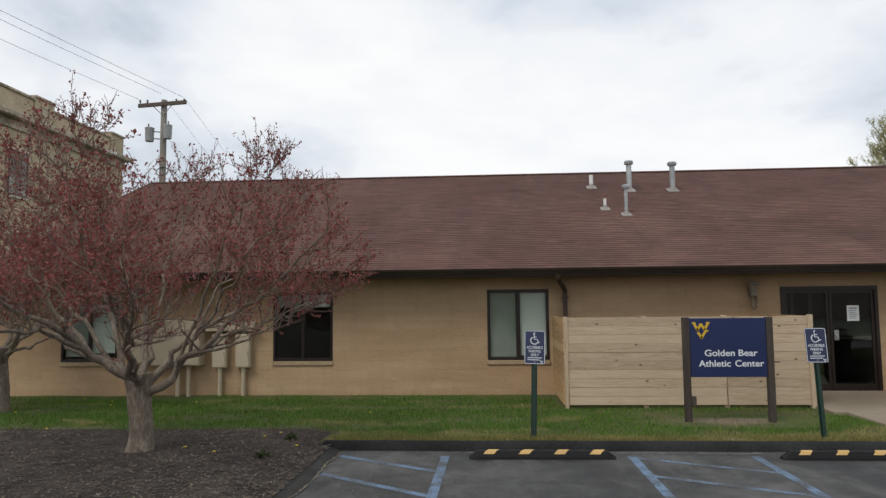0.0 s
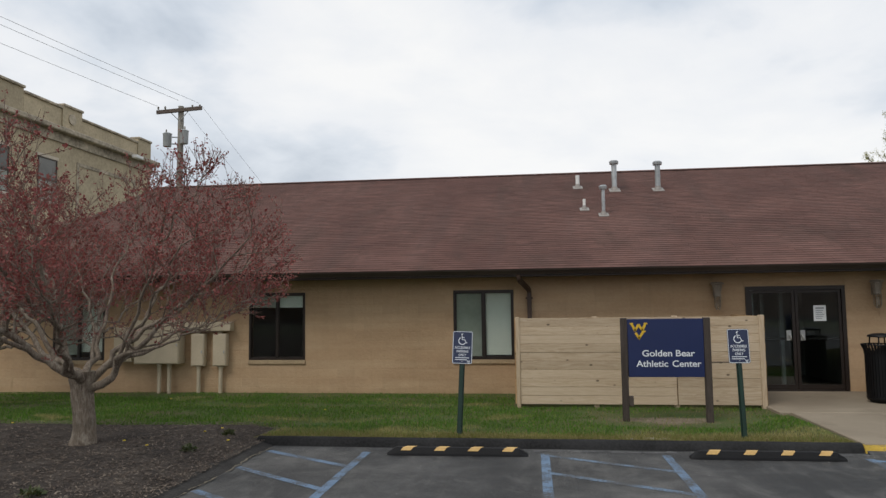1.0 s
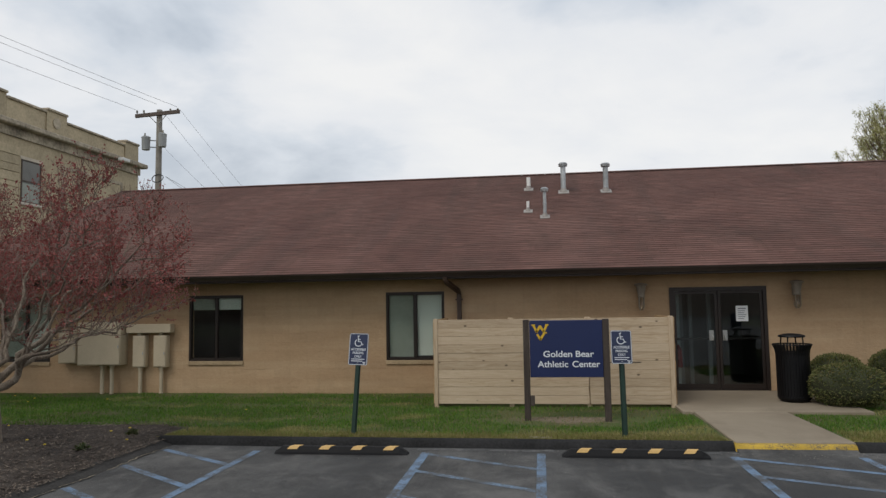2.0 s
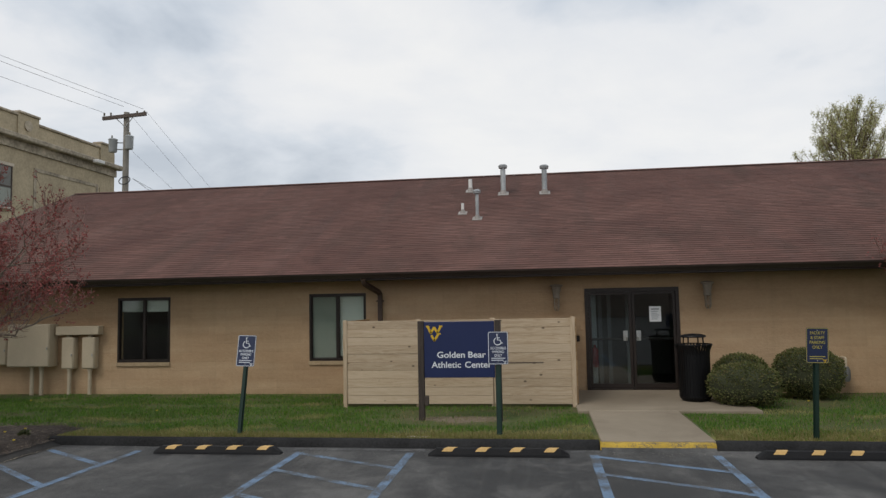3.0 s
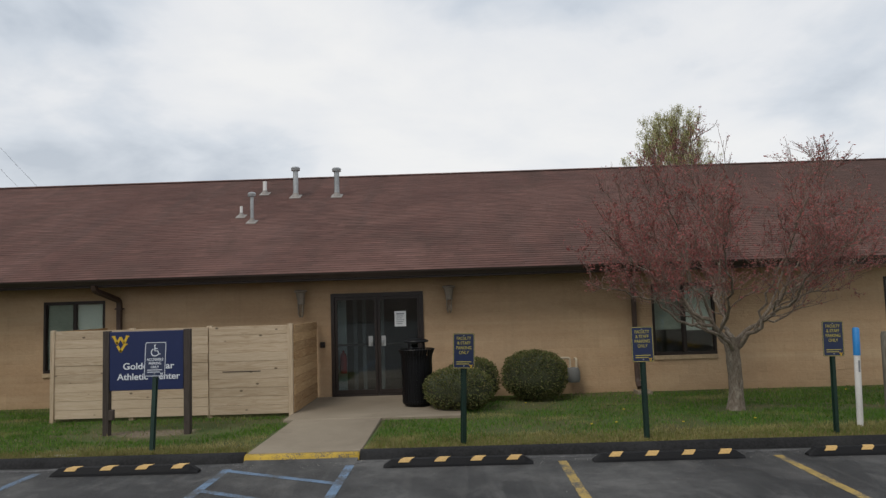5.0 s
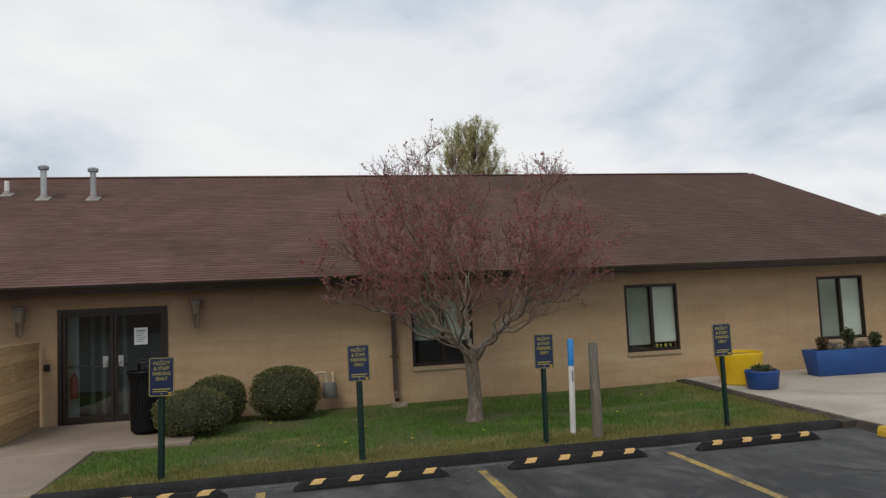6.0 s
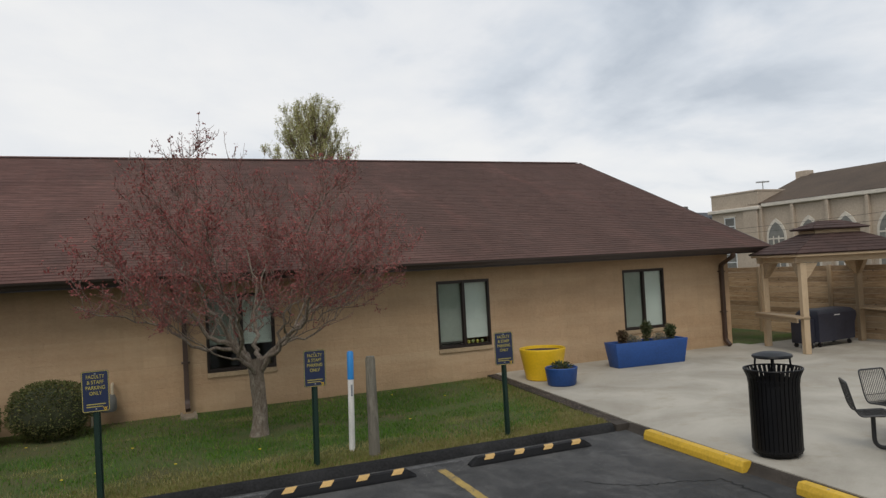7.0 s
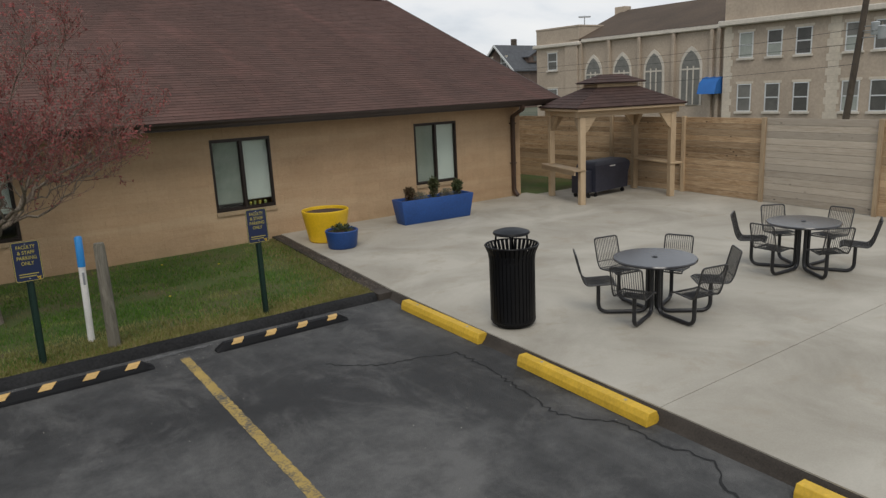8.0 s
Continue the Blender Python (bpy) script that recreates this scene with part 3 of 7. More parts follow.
def arc(points, r=0.08, steps=4):
    """Round the corners of a polyline."""
    pts = [Vector(p) for p in points]
    out = [pts[0]]
    for a, b, c in zip(pts, pts[1:], pts[2:]):
        u, w = (a - b), (c - b)
        q = min(r, u.length * 0.45, w.length * 0.45)
        s, e = b + u.normalized() * q, b + w.normalized() * q
        for i in range(steps + 1):
            f = i / steps
            out.append(s * (1 - f) ** 2 + b * 2 * f * (1 - f) + e * f ** 2)
    return out + [pts[-1]]


def smooth(me, angle=40):
    me.polygons.foreach_set("use_smooth", [True] * len(me.polygons))
    me.set_sharp_from_angle(angle=radians(angle))


def finish(name, bm, material, soft=True):
    me = bpy.data.meshes.new(name)
    bm.to_mesh(me)
    bm.free()
    me.materials.append(material)
    if soft:
        smooth(me)
    return me


def thing(name, x=0.0, y=0.0, z=0.0, label="", category="", group="", kind="", rz=0.0):
    ob = new(name)
    ob.empty_display_size = 0.2
    ob.matrix_world = pose(x, y, z, 0, 0, rz)
    return tagged(ob, label, category, group, kind)


def part(name, bm, material, parent, label="", soft=True):
    ob = new(name, finish(name, bm, material, soft))
    ob.parent = parent
    if label:
        tagged(ob, label)
    return ob


def single(name, bm, material, label="", category="", group="", kind="", at=None):
    ob = new(name, finish(name, bm, material))
    if at is not None:
        ob.matrix_world = at
    return tagged(ob, label, category, group, kind)


def piece(name, mesh, parent, m):
    ob = new(name, mesh)
    ob.parent = parent
    ob.matrix_basis = m
    return ob


def raw(name, verts, faces, material, soft=False):
    me = bpy.data.meshes.new(name)
    me.from_pydata(verts, [], faces)
    me.materials.append(material)
    if soft:
        me.polygons.foreach_set("use_smooth", [True] * len(me.polygons))
    return me


def lettering(name, text, size, material, parent, x, z, y=-0.002, width=None, bold=0.0):
    """Raised letters in Blender's own font, centred on (x, z), facing -y."""
    cu = bpy.data.curves.new(name, "FONT")
    cu.body, cu.size, cu.extrude, cu.offset = text, size, 0.0015, bold
    cu.align_x, cu.align_y = "CENTER", "CENTER"
    tmp = new(name, cu)
    bpy.context.view_layer.update()
    me = bpy.data.meshes.new_from_object(tmp.evaluated_get(bpy.context.evaluated_depsgraph_get()))
    wide = max(v.co.x for v in me.vertices) - min(v.co.x for v in me.vertices)
    bpy.data.objects.remove(tmp)
    me.materials.clear()
    me.materials.append(material)
    s = (width / wide) if width else 1.0
    me.transform(Matrix.Translation((x, y, z)) @ Matrix.Rotation(radians(90), 4, "X") @ Matrix.Diagonal((s, 1, 1, 1)))
    ob = new(name, me)
    ob.parent = parent
    return ob


# ---- ground ----
WALL_Y, EAVE_Y, EAVE_Z = 15.235, 14.58, 2.68
KERB_Y0, KERB_Y1 = 9.72, 9.97
SLAB_Z = 0.12


def lawn_east(y):
    """The lawn's edge along the patio, which runs a little askew."""
    return 18.05 + (y - 9.7) * 0.125


def grid_sheet(name, x0, x1, y0, y1, nx, ny, height, material):
    vs = [(x0 + (x1 - x0) * i / nx, y0 + (y1 - y0) * j / ny) for j in range(ny + 1) for i in range(nx + 1)]
    fs = [(j * (nx + 1) + i, j * (nx + 1) + i + 1, (j + 1) * (nx + 1) + i + 1, (j + 1) * (nx + 1) + i) for j in range(ny) for i in range(nx)]
    return raw(name, [(x, y, height(x, y)) for x, y in vs], fs, material, True)


# level round the car park, a little lower towards the street in the east
FALL = [(-900, -0.06), (58, -0.06), (72, -1.22), (900, -1.22)]
ground = new("ground", raw("ground", [(x, y, z) for x, z in FALL for y in (-900, 900)], [(2 * k, 2 * k + 2, 2 * k + 3, 2 * k + 1) for k in range(3)], FIELD))
tagged(ground, "far dull green ground under everything", "ground", kind="structure")

def road_h(x, y):
    return 0.006 * noise.noise((x * 0.5, y * 0.5, 0))


road = new("road", grid_sheet("road", -2.3, 18.4, -40, 9.9, 40, 80, road_h, ASPHALT))
tagged(road, "dark worn asphalt of a car park with grey scuffs", "asphalt", kind="structure")
road_back = new("road_apron", grid_sheet("road_apron", -60, 60, -70, -40, 8, 4, lambda x, y: 0.0, ASPHALT))
tagged(road_back, "asphalt at the far side of the car park", "asphalt", kind="structure")

lawn = thing("lawn", label="short green grass with yellowed edge beside the kerb", category="lawn", kind="structure")


def lawn_h(x, y):
    return 0.085 - 0.042 * (y - 9.97) / 5 + 0.018 * noise.noise((x * 0.8, y * 0.8, 3.0))


def lawn_piece(x0, x1, nx, slant=None):
    vs, fs, ny = [], [], 26
    for j in range(ny + 1):
        y = 9.88 + (WALL_Y - 9.88) * j / ny
        xe = slant(y) if slant else x1
        vs += [(x0 + (xe - x0) * i / nx, y, lawn_h(x0 + (xe - x0) * i / nx, y)) for i in range(nx + 1)]
    fs = [(j * (nx + 1) + i, j * (nx + 1) + i + 1, (j + 1) * (nx + 1) + i + 1, (j + 1) * (nx + 1) + i) for j in range(ny) for i in range(nx)]
    ob = new("turf", raw("turf", vs, fs, LAWN, True))
    ob.parent = lawn


lawn_piece(-40, 5.87, 130)
lawn_piece(7.36, 0, 60, lawn_east)
# strip of grass between the building's end and the far fence, and behind
strip = new("grass_strip", grid_sheet("grass_strip", 25.5, 29.6, 14.95, 40, 14, 60, lambda x, y: 0.10 + 0.02 * noise.noise((x, y, 1)), LAWN))
tagged(strip, "strip of grass between building and wooden fence", "grass", kind="structure")

# mulch bed, west of the kerb
def mulch_h(x, y):
    edge = max(0.0, 1 - (-2.2 - x) / 0.4)
    return 0.10 + 0.035 * noise.noise((x * 0.7, y * 0.7, 5)) + 0.02 * noise.noise((x * 3, y * 3, 9)) + 0.02 * min(1, max(0, 10.75 - y)) - 0.07 * edge


mulch = new("mulch_bed", grid_sheet("mulch_bed", -40, -2.2, -12, 10.75, 130, 90,
            mulch_h, MULCH))
tagged(mulch, "dark shredded bark mulch round the trees", "mulch", kind="structure")
def scatter(name, count, seed, where, make, material, label, category):
    """One object of many small pieces; make() gives vertices and faces of a piece at a place."""
    r = random.Random(seed)
    vs, fs = [], []
    for _ in range(count):
        spot = where(r)
        if spot is None:
            continue
        v, f = make(r, *spot)
        b = len(vs)
        vs += v
        fs += [tuple(b + i for i in q) for q in f]
    ob = new(name, raw(name, vs, fs, material))
    return tagged(ob, label, category, kind="stuff")


def blade(r, x, y, z):
    h, w, a = r.uniform(0.025, 0.06), r.uniform(0.004, 0.009), r.uniform(0, 6.28)
    dx, dy, lx, ly = w * math.cos(a), w * math.sin(a), r.uniform(-0.03, 0.03), r.uniform(-0.03, 0.03)
    return [(x - dx, y - dy, z - 0.005), (x + dx, y + dy, z - 0.005), (x + lx, y + ly, z + h)], [(0, 1, 2)]


def chip(r, x, y, z):
    l, w, a, t = r.uniform(0.007, 0.030), r.uniform(0.003, 0.010), r.uniform(0, 6.28), r.uniform(-0.5, 0.5)
    c, s = math.cos(a), math.sin(a)
    q = [(-l, -w), (l, -w * 0.6), (l * 0.9, w), (-l * 0.8, w)]
    return [(x + u * c - v * s, y + u * s + v * c, z + 0.006 + u * t * 0.6 + 0.004 * r.random()) for u, v in q], [(0, 1, 2, 3)]


def in_lawn(r):
    x, y = r.uniform(-13, 18.7), 9.98 + 5.2 * r.random() ** 1.15
    if 5.8 < x < 7.42 or (5.6 < x < 8.75 and y > 12.35) or x > lawn_east(y) - 0.03 or (x < -2.2 and y < 10.72) or (1.3 < x < 5.8 and y > 13.1):
        return None
    if ((x - 3.75) / 1.4) ** 2 + ((y - 11.75) / 0.85) ** 2 < 1.0 + 0.9 * noise.noise((x * 1.7, y * 1.7, 4.0)) and r.random() < 0.95:
        return None
    if 8.6 < x < 12.4 and r.random() < 0.4:
        return None
    if y > 14.2 and r.random() < (y - 14.2) * 0.9 + 0.4 * noise.noise((x * 1.1, y * 2, 5.0)):
        return None
    if math.hypot(x - 13.26, y - 12.48) < 0.42 + 0.2 * noise.noise((x * 3, y * 3, 1.0)) or (x > 16.3 and r.random() < 0.5 * (x - 16.3) / (lawn_east(y) - 16.3) + 0.5 * noise.noise((x * 1.4, y * 1.4, 8.0))):
        return None
    if r.random() < (0.85 - (y - 9.95) * 0.9 if x > 7 else 0.6 - (y - 9.95) * 1.9) + 0.6 * noise.noise((x * 0.9, y * 1.2, 11.0)):
        return None
    if r.random() > 0.62 + 1.5 * (noise.noise((x * 0.55, y * 1.4, 7.0)) + 0.35 * noise.noise((x * 2.2, y * 3.5, 2.0)) + 0.2):
        return None
    return x, y, lawn_h(x, y)


def in_edge(r):
    x, y = r.uniform(-3.2, 18.6), 9.90 + abs(r.gauss(0, 0.42))
    if x < 6:
        y = 9.90 + (y - 9.90) * 0.55
    if r.random() < 0.22:
        y = r.uniform(10, 15.2)
        x = lawn_east(y) - abs(r.gauss(0, 0.35)) - 0.03 if r.random() < 0.4 else x
    if 5.8 < x < 7.42 or x > lawn_east(y) - 0.03 or (x < -2.2 and y < 10.6) or (5.6 < x < 8.75 and y > 12.35) or (1.3 < x < 5.8 and y > 13.1):
        return None
    return x, y, lawn_h(x, y)


def in_mulch(r):
    x, y = -2.12 - 9.7 * r.random() ** 1.3, r.uniform(3.5, 10.95)
    return x, y, max(mulch_h(x, y), 0.062 if x > -2.3 else 0.0) + 0.005


scatter("grass", 190000, 11, in_lawn, blade, BLADE, "short green mown grass blades on the lawn", "grass")
scatter("dry_grass", 56000, 12, in_edge, blade, BLADE_DRY, "yellowed thin grass along the kerb", "grass")
scatter("bark_chips", 42000, 13, in_mulch, chip, CHIP, "loose brown and grey bark chips", "mulch")
def on_edge(r):
    y = r.uniform(9.95, 15.0)
    x = lawn_east(y) + 0.08 + r.gauss(0, 0.12)
    return x, y, max(lawn_h(x, y), 0.098 if x > lawn_east(y) - 0.03 else 0.0) + 0.002


scatter("gravel", 2600, 14, on_edge, chip, CHIP, "loose grey grit along the patio edge", "gravel")


def on_road(r):
    x = r.uniform(-1.8, 18.0)
    y = 9.70 - abs(r.gauss(0, 0.28)) if r.random() < 0.75 else r.uniform(4.0, 9.6)
    return x, y, road_h(x, y) - 0.002


def crumb(r, x, y, z):
    q, a = r.uniform(0.003, 0.009), r.uniform(0, 6.28)
    p = [(x + q * math.cos(a + k * 2.1), y + q * math.sin(a + k * 2.1), z) for k in range(3)]
    return p + [(x, y, z + q * r.uniform(0.8, 1.4))], [(0, 1, 3), (1, 2, 3), (2, 0, 3)]


scatter("grit", 2600, 15, on_road, crumb, CHIP_PALE, "loose pale grit and crumbs on the asphalt", "grit")
bm = bmesh.new()
rng = random.Random(21)
for x, y in [(-3.1, 9.95), (-2.5, 9.4), (-6.2, 8.4), (-3.9, 9.2), (-2.95, 10.2), (-3.4, 8.9), (-5.3, 7.6)] + [(rng.uniform(-12, 17), rng.uniform(10.3, 14.8)) for _ in range(26)]:
    if 1 < x < 8.9:
        continue
    z = (mulch_h if x < -2.2 and y < 10.75 else lawn_h)(x, y) + 0.03
    lathe(bm, [(0.0, z), (0.018, z + 0.005), (0.022, z + 0.013), (0.0, z + 0.019)], 7, x, y)
tagged(new("dandelions", finish("dandelions", bm, FLOWER)), "tiny yellow dandelions in grass and mulch", "flowers", kind="stuff")

for k, (x, y, w, d) in enumerate(((3.32, 10.08, 0.17, 0.05), (2.95, 10.06, 0.07, 0.03))):
    bm = bmesh.new()
    prism(bm, [(w * math.cos(i * 0.7) * (1 + 0.15 * math.sin(i * 2.3 + k)), d * math.sin(i * 0.7) * (1 + 0.2 * math.cos(i * 1.7 + k))) for i in range(9)], -0.03, 0.022, "z")
    single("flat_stone", bm, CONCRETE, "flat pale stone sunk in the turf", "stone", "stones in the turf", at=pose(x, y, lawn_h(x, y)))

# kerb: a low rounded bank of black asphalt
kerb = thing("kerb", label="low rounded black asphalt kerb, one length painted yellow", category="kerb", kind="structure")
PROFILE = [(0.0, -0.03), (0.03, 0.045), (0.07, 0.095), (0.12, 0.113), (0.17, 0.108), (0.23, 0.03)]


def kerb_run(name, a, b, material, tall=1.0, seed=0, profile=PROFILE):
    """A kerb from a to b, its face on the right hand of the way."""
    a, b = Vector(a), Vector(b)
    d = b - a
    steps = max(2, int(d.length / 0.25))
    nrm = Vector((-d.y, d.x)).normalized()
    vs, fs, k = [], [], len(profile)
    for i in range(steps + 1):
        p = a + d * i / steps
        w = 0.018 * noise.noise((p.x * 1.7, p.y * 1.7, seed))
        for u, z in profile:
            q = p + nrm * (u + w)
            vs.append((q.x, q.y, z * tall if z > 0 else z))
    for i in range(steps):
        for j in range(k - 1):
            fs.append((i * k + j, (i + 1) * k + j, (i + 1) * k + j + 1, i * k + j + 1))
    fs += [tuple(range(k)), tuple(range(steps * k + k - 1, steps * k - 1, -1))]
    ob = new(name, raw(name, vs, fs, material, True))
    ob.parent = kerb


kerb_run("kerb_length", (-2.24, KERB_Y0), (5.84, KERB_Y0), KERB)
kerb_run("yellow_length", (5.85, KERB_Y0 - 0.005), (7.34, KERB_Y0 - 0.005), KERB_YELLOW, 1.0, 0, [(0.0, -0.03), (0.025, 0.06), (0.05, 0.082), (0.12, 0.098), (0.125, 0.04)])
lip = bmesh.new()
prism(lip, [(KERB_Y0 - 0.10, -0.01), (KERB_Y0 + 0.02, -0.01), (KERB_Y0 + 0.02, 0.034), (KERB_Y0 - 0.012, 0.03), (KERB_Y0 - 0.06, 0.012)], 5.86, 7.33, "x")
part("asphalt_lip", lip, ASPHALT, kerb, soft=False)
kerb_run("kerb_length", (7.35, KERB_Y0), (18.02, KERB_Y0), KERB, 1.0, 3)
kerb_run("kerb_length", (-2.0, -20), (-2.0, 9.72), APRON, 1.0, 5, [(-0.06, -0.03), (0.0, 0.012), (0.07, 0.034), (0.14, 0.055), (0.20, 0.064), (0.25, 0.058), (0.29, 0.02)])

# walk to the door and patio
walkway = thing("pavement", label="pale brown concrete walk and landing before the door", category="pavement", kind="structure")
part("slab", bbox_bm(5.87, 7.36, 9.82, 12.42, -0.05, 0.108, 0.012), WALKWAY, walkway)
part("slab", bbox_bm(5.70, 8.72, 12.432, WALL_Y + 0.1, -0.05, 0.112, 0.012), WALKWAY, walkway)
patio = thing("patio", label="broad pale concrete patio with saw-cut joints", category="patio", kind="structure")
bm = bmesh.new()
prism(bm, [(18.02, 4.64), (28.75, 4.64), (28.9, 14.95), (18.82, 14.95), (18.29, 9.75), (18.16, 7.6)], -0.05, SLAB_Z, "z")
part("slab", bm, CONCRETE, patio)
bm = bmesh.new()
prism(bm, [(17.40, -8.0), (29.0, -8.0), (29.0, 4.632), (18.02, 4.632)], -0.05, SLAB_Z, "z")
part("slab", bm, CONCRETE, patio)
bm = bmesh.new()
prism(bm, [(18.82, 14.956), (26.2, 14.956), (26.2, 15.4), (18.87, 15.4)], -0.05, SLAB_Z - 0.004, "z")
part("slab", bm, CONCRETE, patio)
bm = bmesh.new()
prism(bm, [(18.04, 9.72), (18.288, 9.72), (18.858, 15.23), (18.64, 15.23)], -0.05, 0.098, "z")
part("gritty_margin", bm, DIRT, patio, "strip of brown grit beside the slab")
# gritty fill that slopes from the slab down to the asphalt
vs, fs = [], []
EDGE = [(17.40, -8.0), (18.02, 4.64), (18.16, 7.6), (18.29, 9.71)]
for k in range(61):
    y = -8 + 17.7 * k / 60
    (xa, ya), (xb, yb0) = next((p, q) for p, q in zip(EDGE, EDGE[1:]) if y <= q[1] + 1e-6)
    xe = xa + (xb - xa) * (y - ya) / (yb0 - ya)
    w = 0.085 + 0.035 * noise.noise((0, y * 1.3, 2.0))
    vs += [(xe + 0.02, y, 0.112), (xe - 0.03, y, 0.098 + 0.008 * noise.noise((1, y * 3, 0))), (xe - w * 0.6, y, 0.05), (xe - w, y, 0.014), (xe - w - 0.05, y, -0.02)]
for k in range(60):
    fs += [(k * 5 + j, k * 5 + j + 1, k * 5 + j + 6, k * 5 + j + 5) for j in range(4)]
ob = new("edge_fill", raw("edge_fill", vs, fs, DIRT, True))
ob.parent = patio
tagged(ob, "brown gritty fill along the slab")


def strip_bm(a, b, w, z=0.003, jag=0.0, seed=0, least=0.35):
    """A painted or cracked strip lying on the road."""
    bm, r = bmesh.new(), random.Random(seed)
    a, b = Vector(a), Vector(b)
    d = b - a
    n = Vector((-d.y, d.x)).normalized()
    steps = max(1, int(d.length / (0.05 if jag else 0.5)))
    rows = []
    for i in range(steps + 1):
        p = a + d * i / steps + n * (r.uniform(-jag, jag) if 0 < i < steps else 0)
        ww = w * (r.uniform(least, 1.0) if jag else 1.0) / 2
        rows.append((bm.verts.new((*(p - n * ww), z + road_h(p.x, p.y))), bm.verts.new((*(p + n * ww), z + road_h(p.x, p.y)))))
    for (p, q), (s, t) in zip(rows, rows[1:]):
        bm.faces.new((p, s, t, q))
    return bm


marks = thing("road_markings", label="worn blue and yellow parking lines on asphalt", category="road marking", kind="structure")
for a, b, w in [((-0.56, 9.42), (-0.60, 4.2), 0.11), ((-1.93, 9.40), (-0.62, 8.58), 0.10), ((-1.95, 8.43), (-0.62, 7.50), 0.10), ((-1.95, 7.33), (-0.62, 6.42), 0.10), ((-1.95, 6.2), (-0.62, 5.3), 0.10)]:
    part("blue_line", strip_bm(a, b, w), LINE_BLUE, marks, soft=False)
for x in (1.80, 5.74):
    for a, b, w in [((x, 9.42), (x, 4.2), 0.11), ((x + 1.53, 9.45), (x + 1.53, 4.2), 0.11), ((x + 0.03, 9.33), (x + 1.54, 8.54), 0.10), ((x + 0.03, 8.40), (x + 1.54, 7.57), 0.10), ((x + 0.03, 7.3), (x + 1.54, 6.5), 0.10)]:
        part("blue_line", strip_bm(a, b, w), LINE_BLUE if (a[1] > 9.4 or x > 5) else LINE_BLUE_WORN, marks, soft=False)
for x, skew in ((9.90, 0.03), (12.53, 0.05), (15.07, 0.13)):
    part("yellow_line", strip_bm((x, 9.36), (x - skew, 4.1), 0.118, 0.003, 0.004, int(x), 0.84), LINE_YELLOW, marks, soft=False)
for x0, x1 in ((-0.45, -0.28), (1.75, 3.4), (5.55, 5.75), (7.4, 7.66), (9.56, 10.22), (12.12, 12.83), (14.72, 15.4)):
    part("pale_scrape", strip_bm((x0 - 0.1, 9.60), (x1 + 0.1, 9.61), 0.13, 0.0045, 0.02, int(x0 * 7) + 50, 0.1), LINE_PALE, marks, soft=False)
LITTER = plain("dry_litter", (0.17, 0.145, 0.105), 0.95, grain=70, vary=0.6, bump=0.8)
for i, (a, b) in enumerate((((-1.93, 9.55), (-1.98, 8.9)), ((-1.98, 8.9), (-1.95, 8.1)), ((-1.96, 7.9), (-2.0, 7.3)), ((-1.98, 7.2), (-1.97, 6.3)), ((-1.97, 6.1), (-2.0, 5.0)))):
    part("litter_seam", strip_bm(a, b, 0.036, 0.016, 0.022, 90 + i, 0.02), LITTER, marks, soft=False)
CRACKS = [[(16.29, 7.98), (16.5, 7.72), (16.8, 7.5), (17.2, 7.42), (17.48, 7.28), (17.64, 7.27)], [(17.64, 7.27), (17.61, 6.63), (17.52, 6.12), (17.38, 5.32), (17.68, 4.84), (17.65, 4.38), (17.74, 3.89), (17.43, 3.58), (17.40, 3.2), (17.5, 2.6)]]
for k, line in enumerate(CRACKS):
    for i, (a, b) in enumerate(zip(line, line[1:])):
        part("crack", strip_bm(a, b, 0.032 if k else 0.022, 0.004, 0.03, 10 * k + i), CRACK, marks, soft=False)

# ---- the long low building ----
X0, X1, DEPTH_Y, RIDGE_Y, RIDGE_Z = -11.0, 25.86, 31.0, 23.1, 6.17
SLOPE = (RIDGE_Z - EAVE_Z) / (RIDGE_Y - EAVE_Y)
building = thing("building", label="long single-storey tan block building with brown shingle roof", category="building")
# openings: x0, x1, z0, z1
WINDOWS = [(-9.40, -8.12), (-4.64, -3.34), (-0.02, 1.28), (12.72, 14.02), (17.52, 18.80), (22.46, 23.72)]
WIN_Z0, WIN_Z1 = 0.765, 2.25
DOOR = (6.04, 7.975, 0.112, 2.242)
OPEN = [(a, b, WIN_Z0, WIN_Z1) for a, b in WINDOWS] + [DOOR]


def wall_with_holes(x0, x1, y0, y1, z0, z1, holes):
    """One connected wall slab with openings through it."""
    bm = bmesh.new()
    xs = sorted({x0, x1, *[v for h in holes for v in h[:2]]})
    zs = sorted({z0, z1, *[v for h in holes for v in h[2:]]})
    vert = {}
    for i, x in enumerate(xs):
        for j, z in enumerate(zs):
            vert[i, j] = bm.verts.new((x, y0, z))
    faces = []
    for i in range(len(xs) - 1):
        for j in range(len(zs) - 1):
            mx, mz = (xs[i] + xs[i + 1]) / 2, (zs[j] + zs[j + 1]) / 2
            if not any(p < mx < q and u < mz < v for p, q, u, v in holes):
                faces.append(bm.faces.new((vert[i, j], vert[i + 1, j], vert[i + 1, j + 1], vert[i, j + 1])))
    grown = bmesh.ops.extrude_face_region(bm, geom=faces, use_keep_orig=True)
    for v in grown["geom"]:
        if isinstance(v, bmesh.types.BMVert):
            v.co.y = y1
    bmesh.ops.delete(bm, geom=[v for v in bm.verts if not v.link_faces], context="VERTS")
    bmesh.ops.recalc_face_normals(bm, faces=bm.faces[:])
    return bm


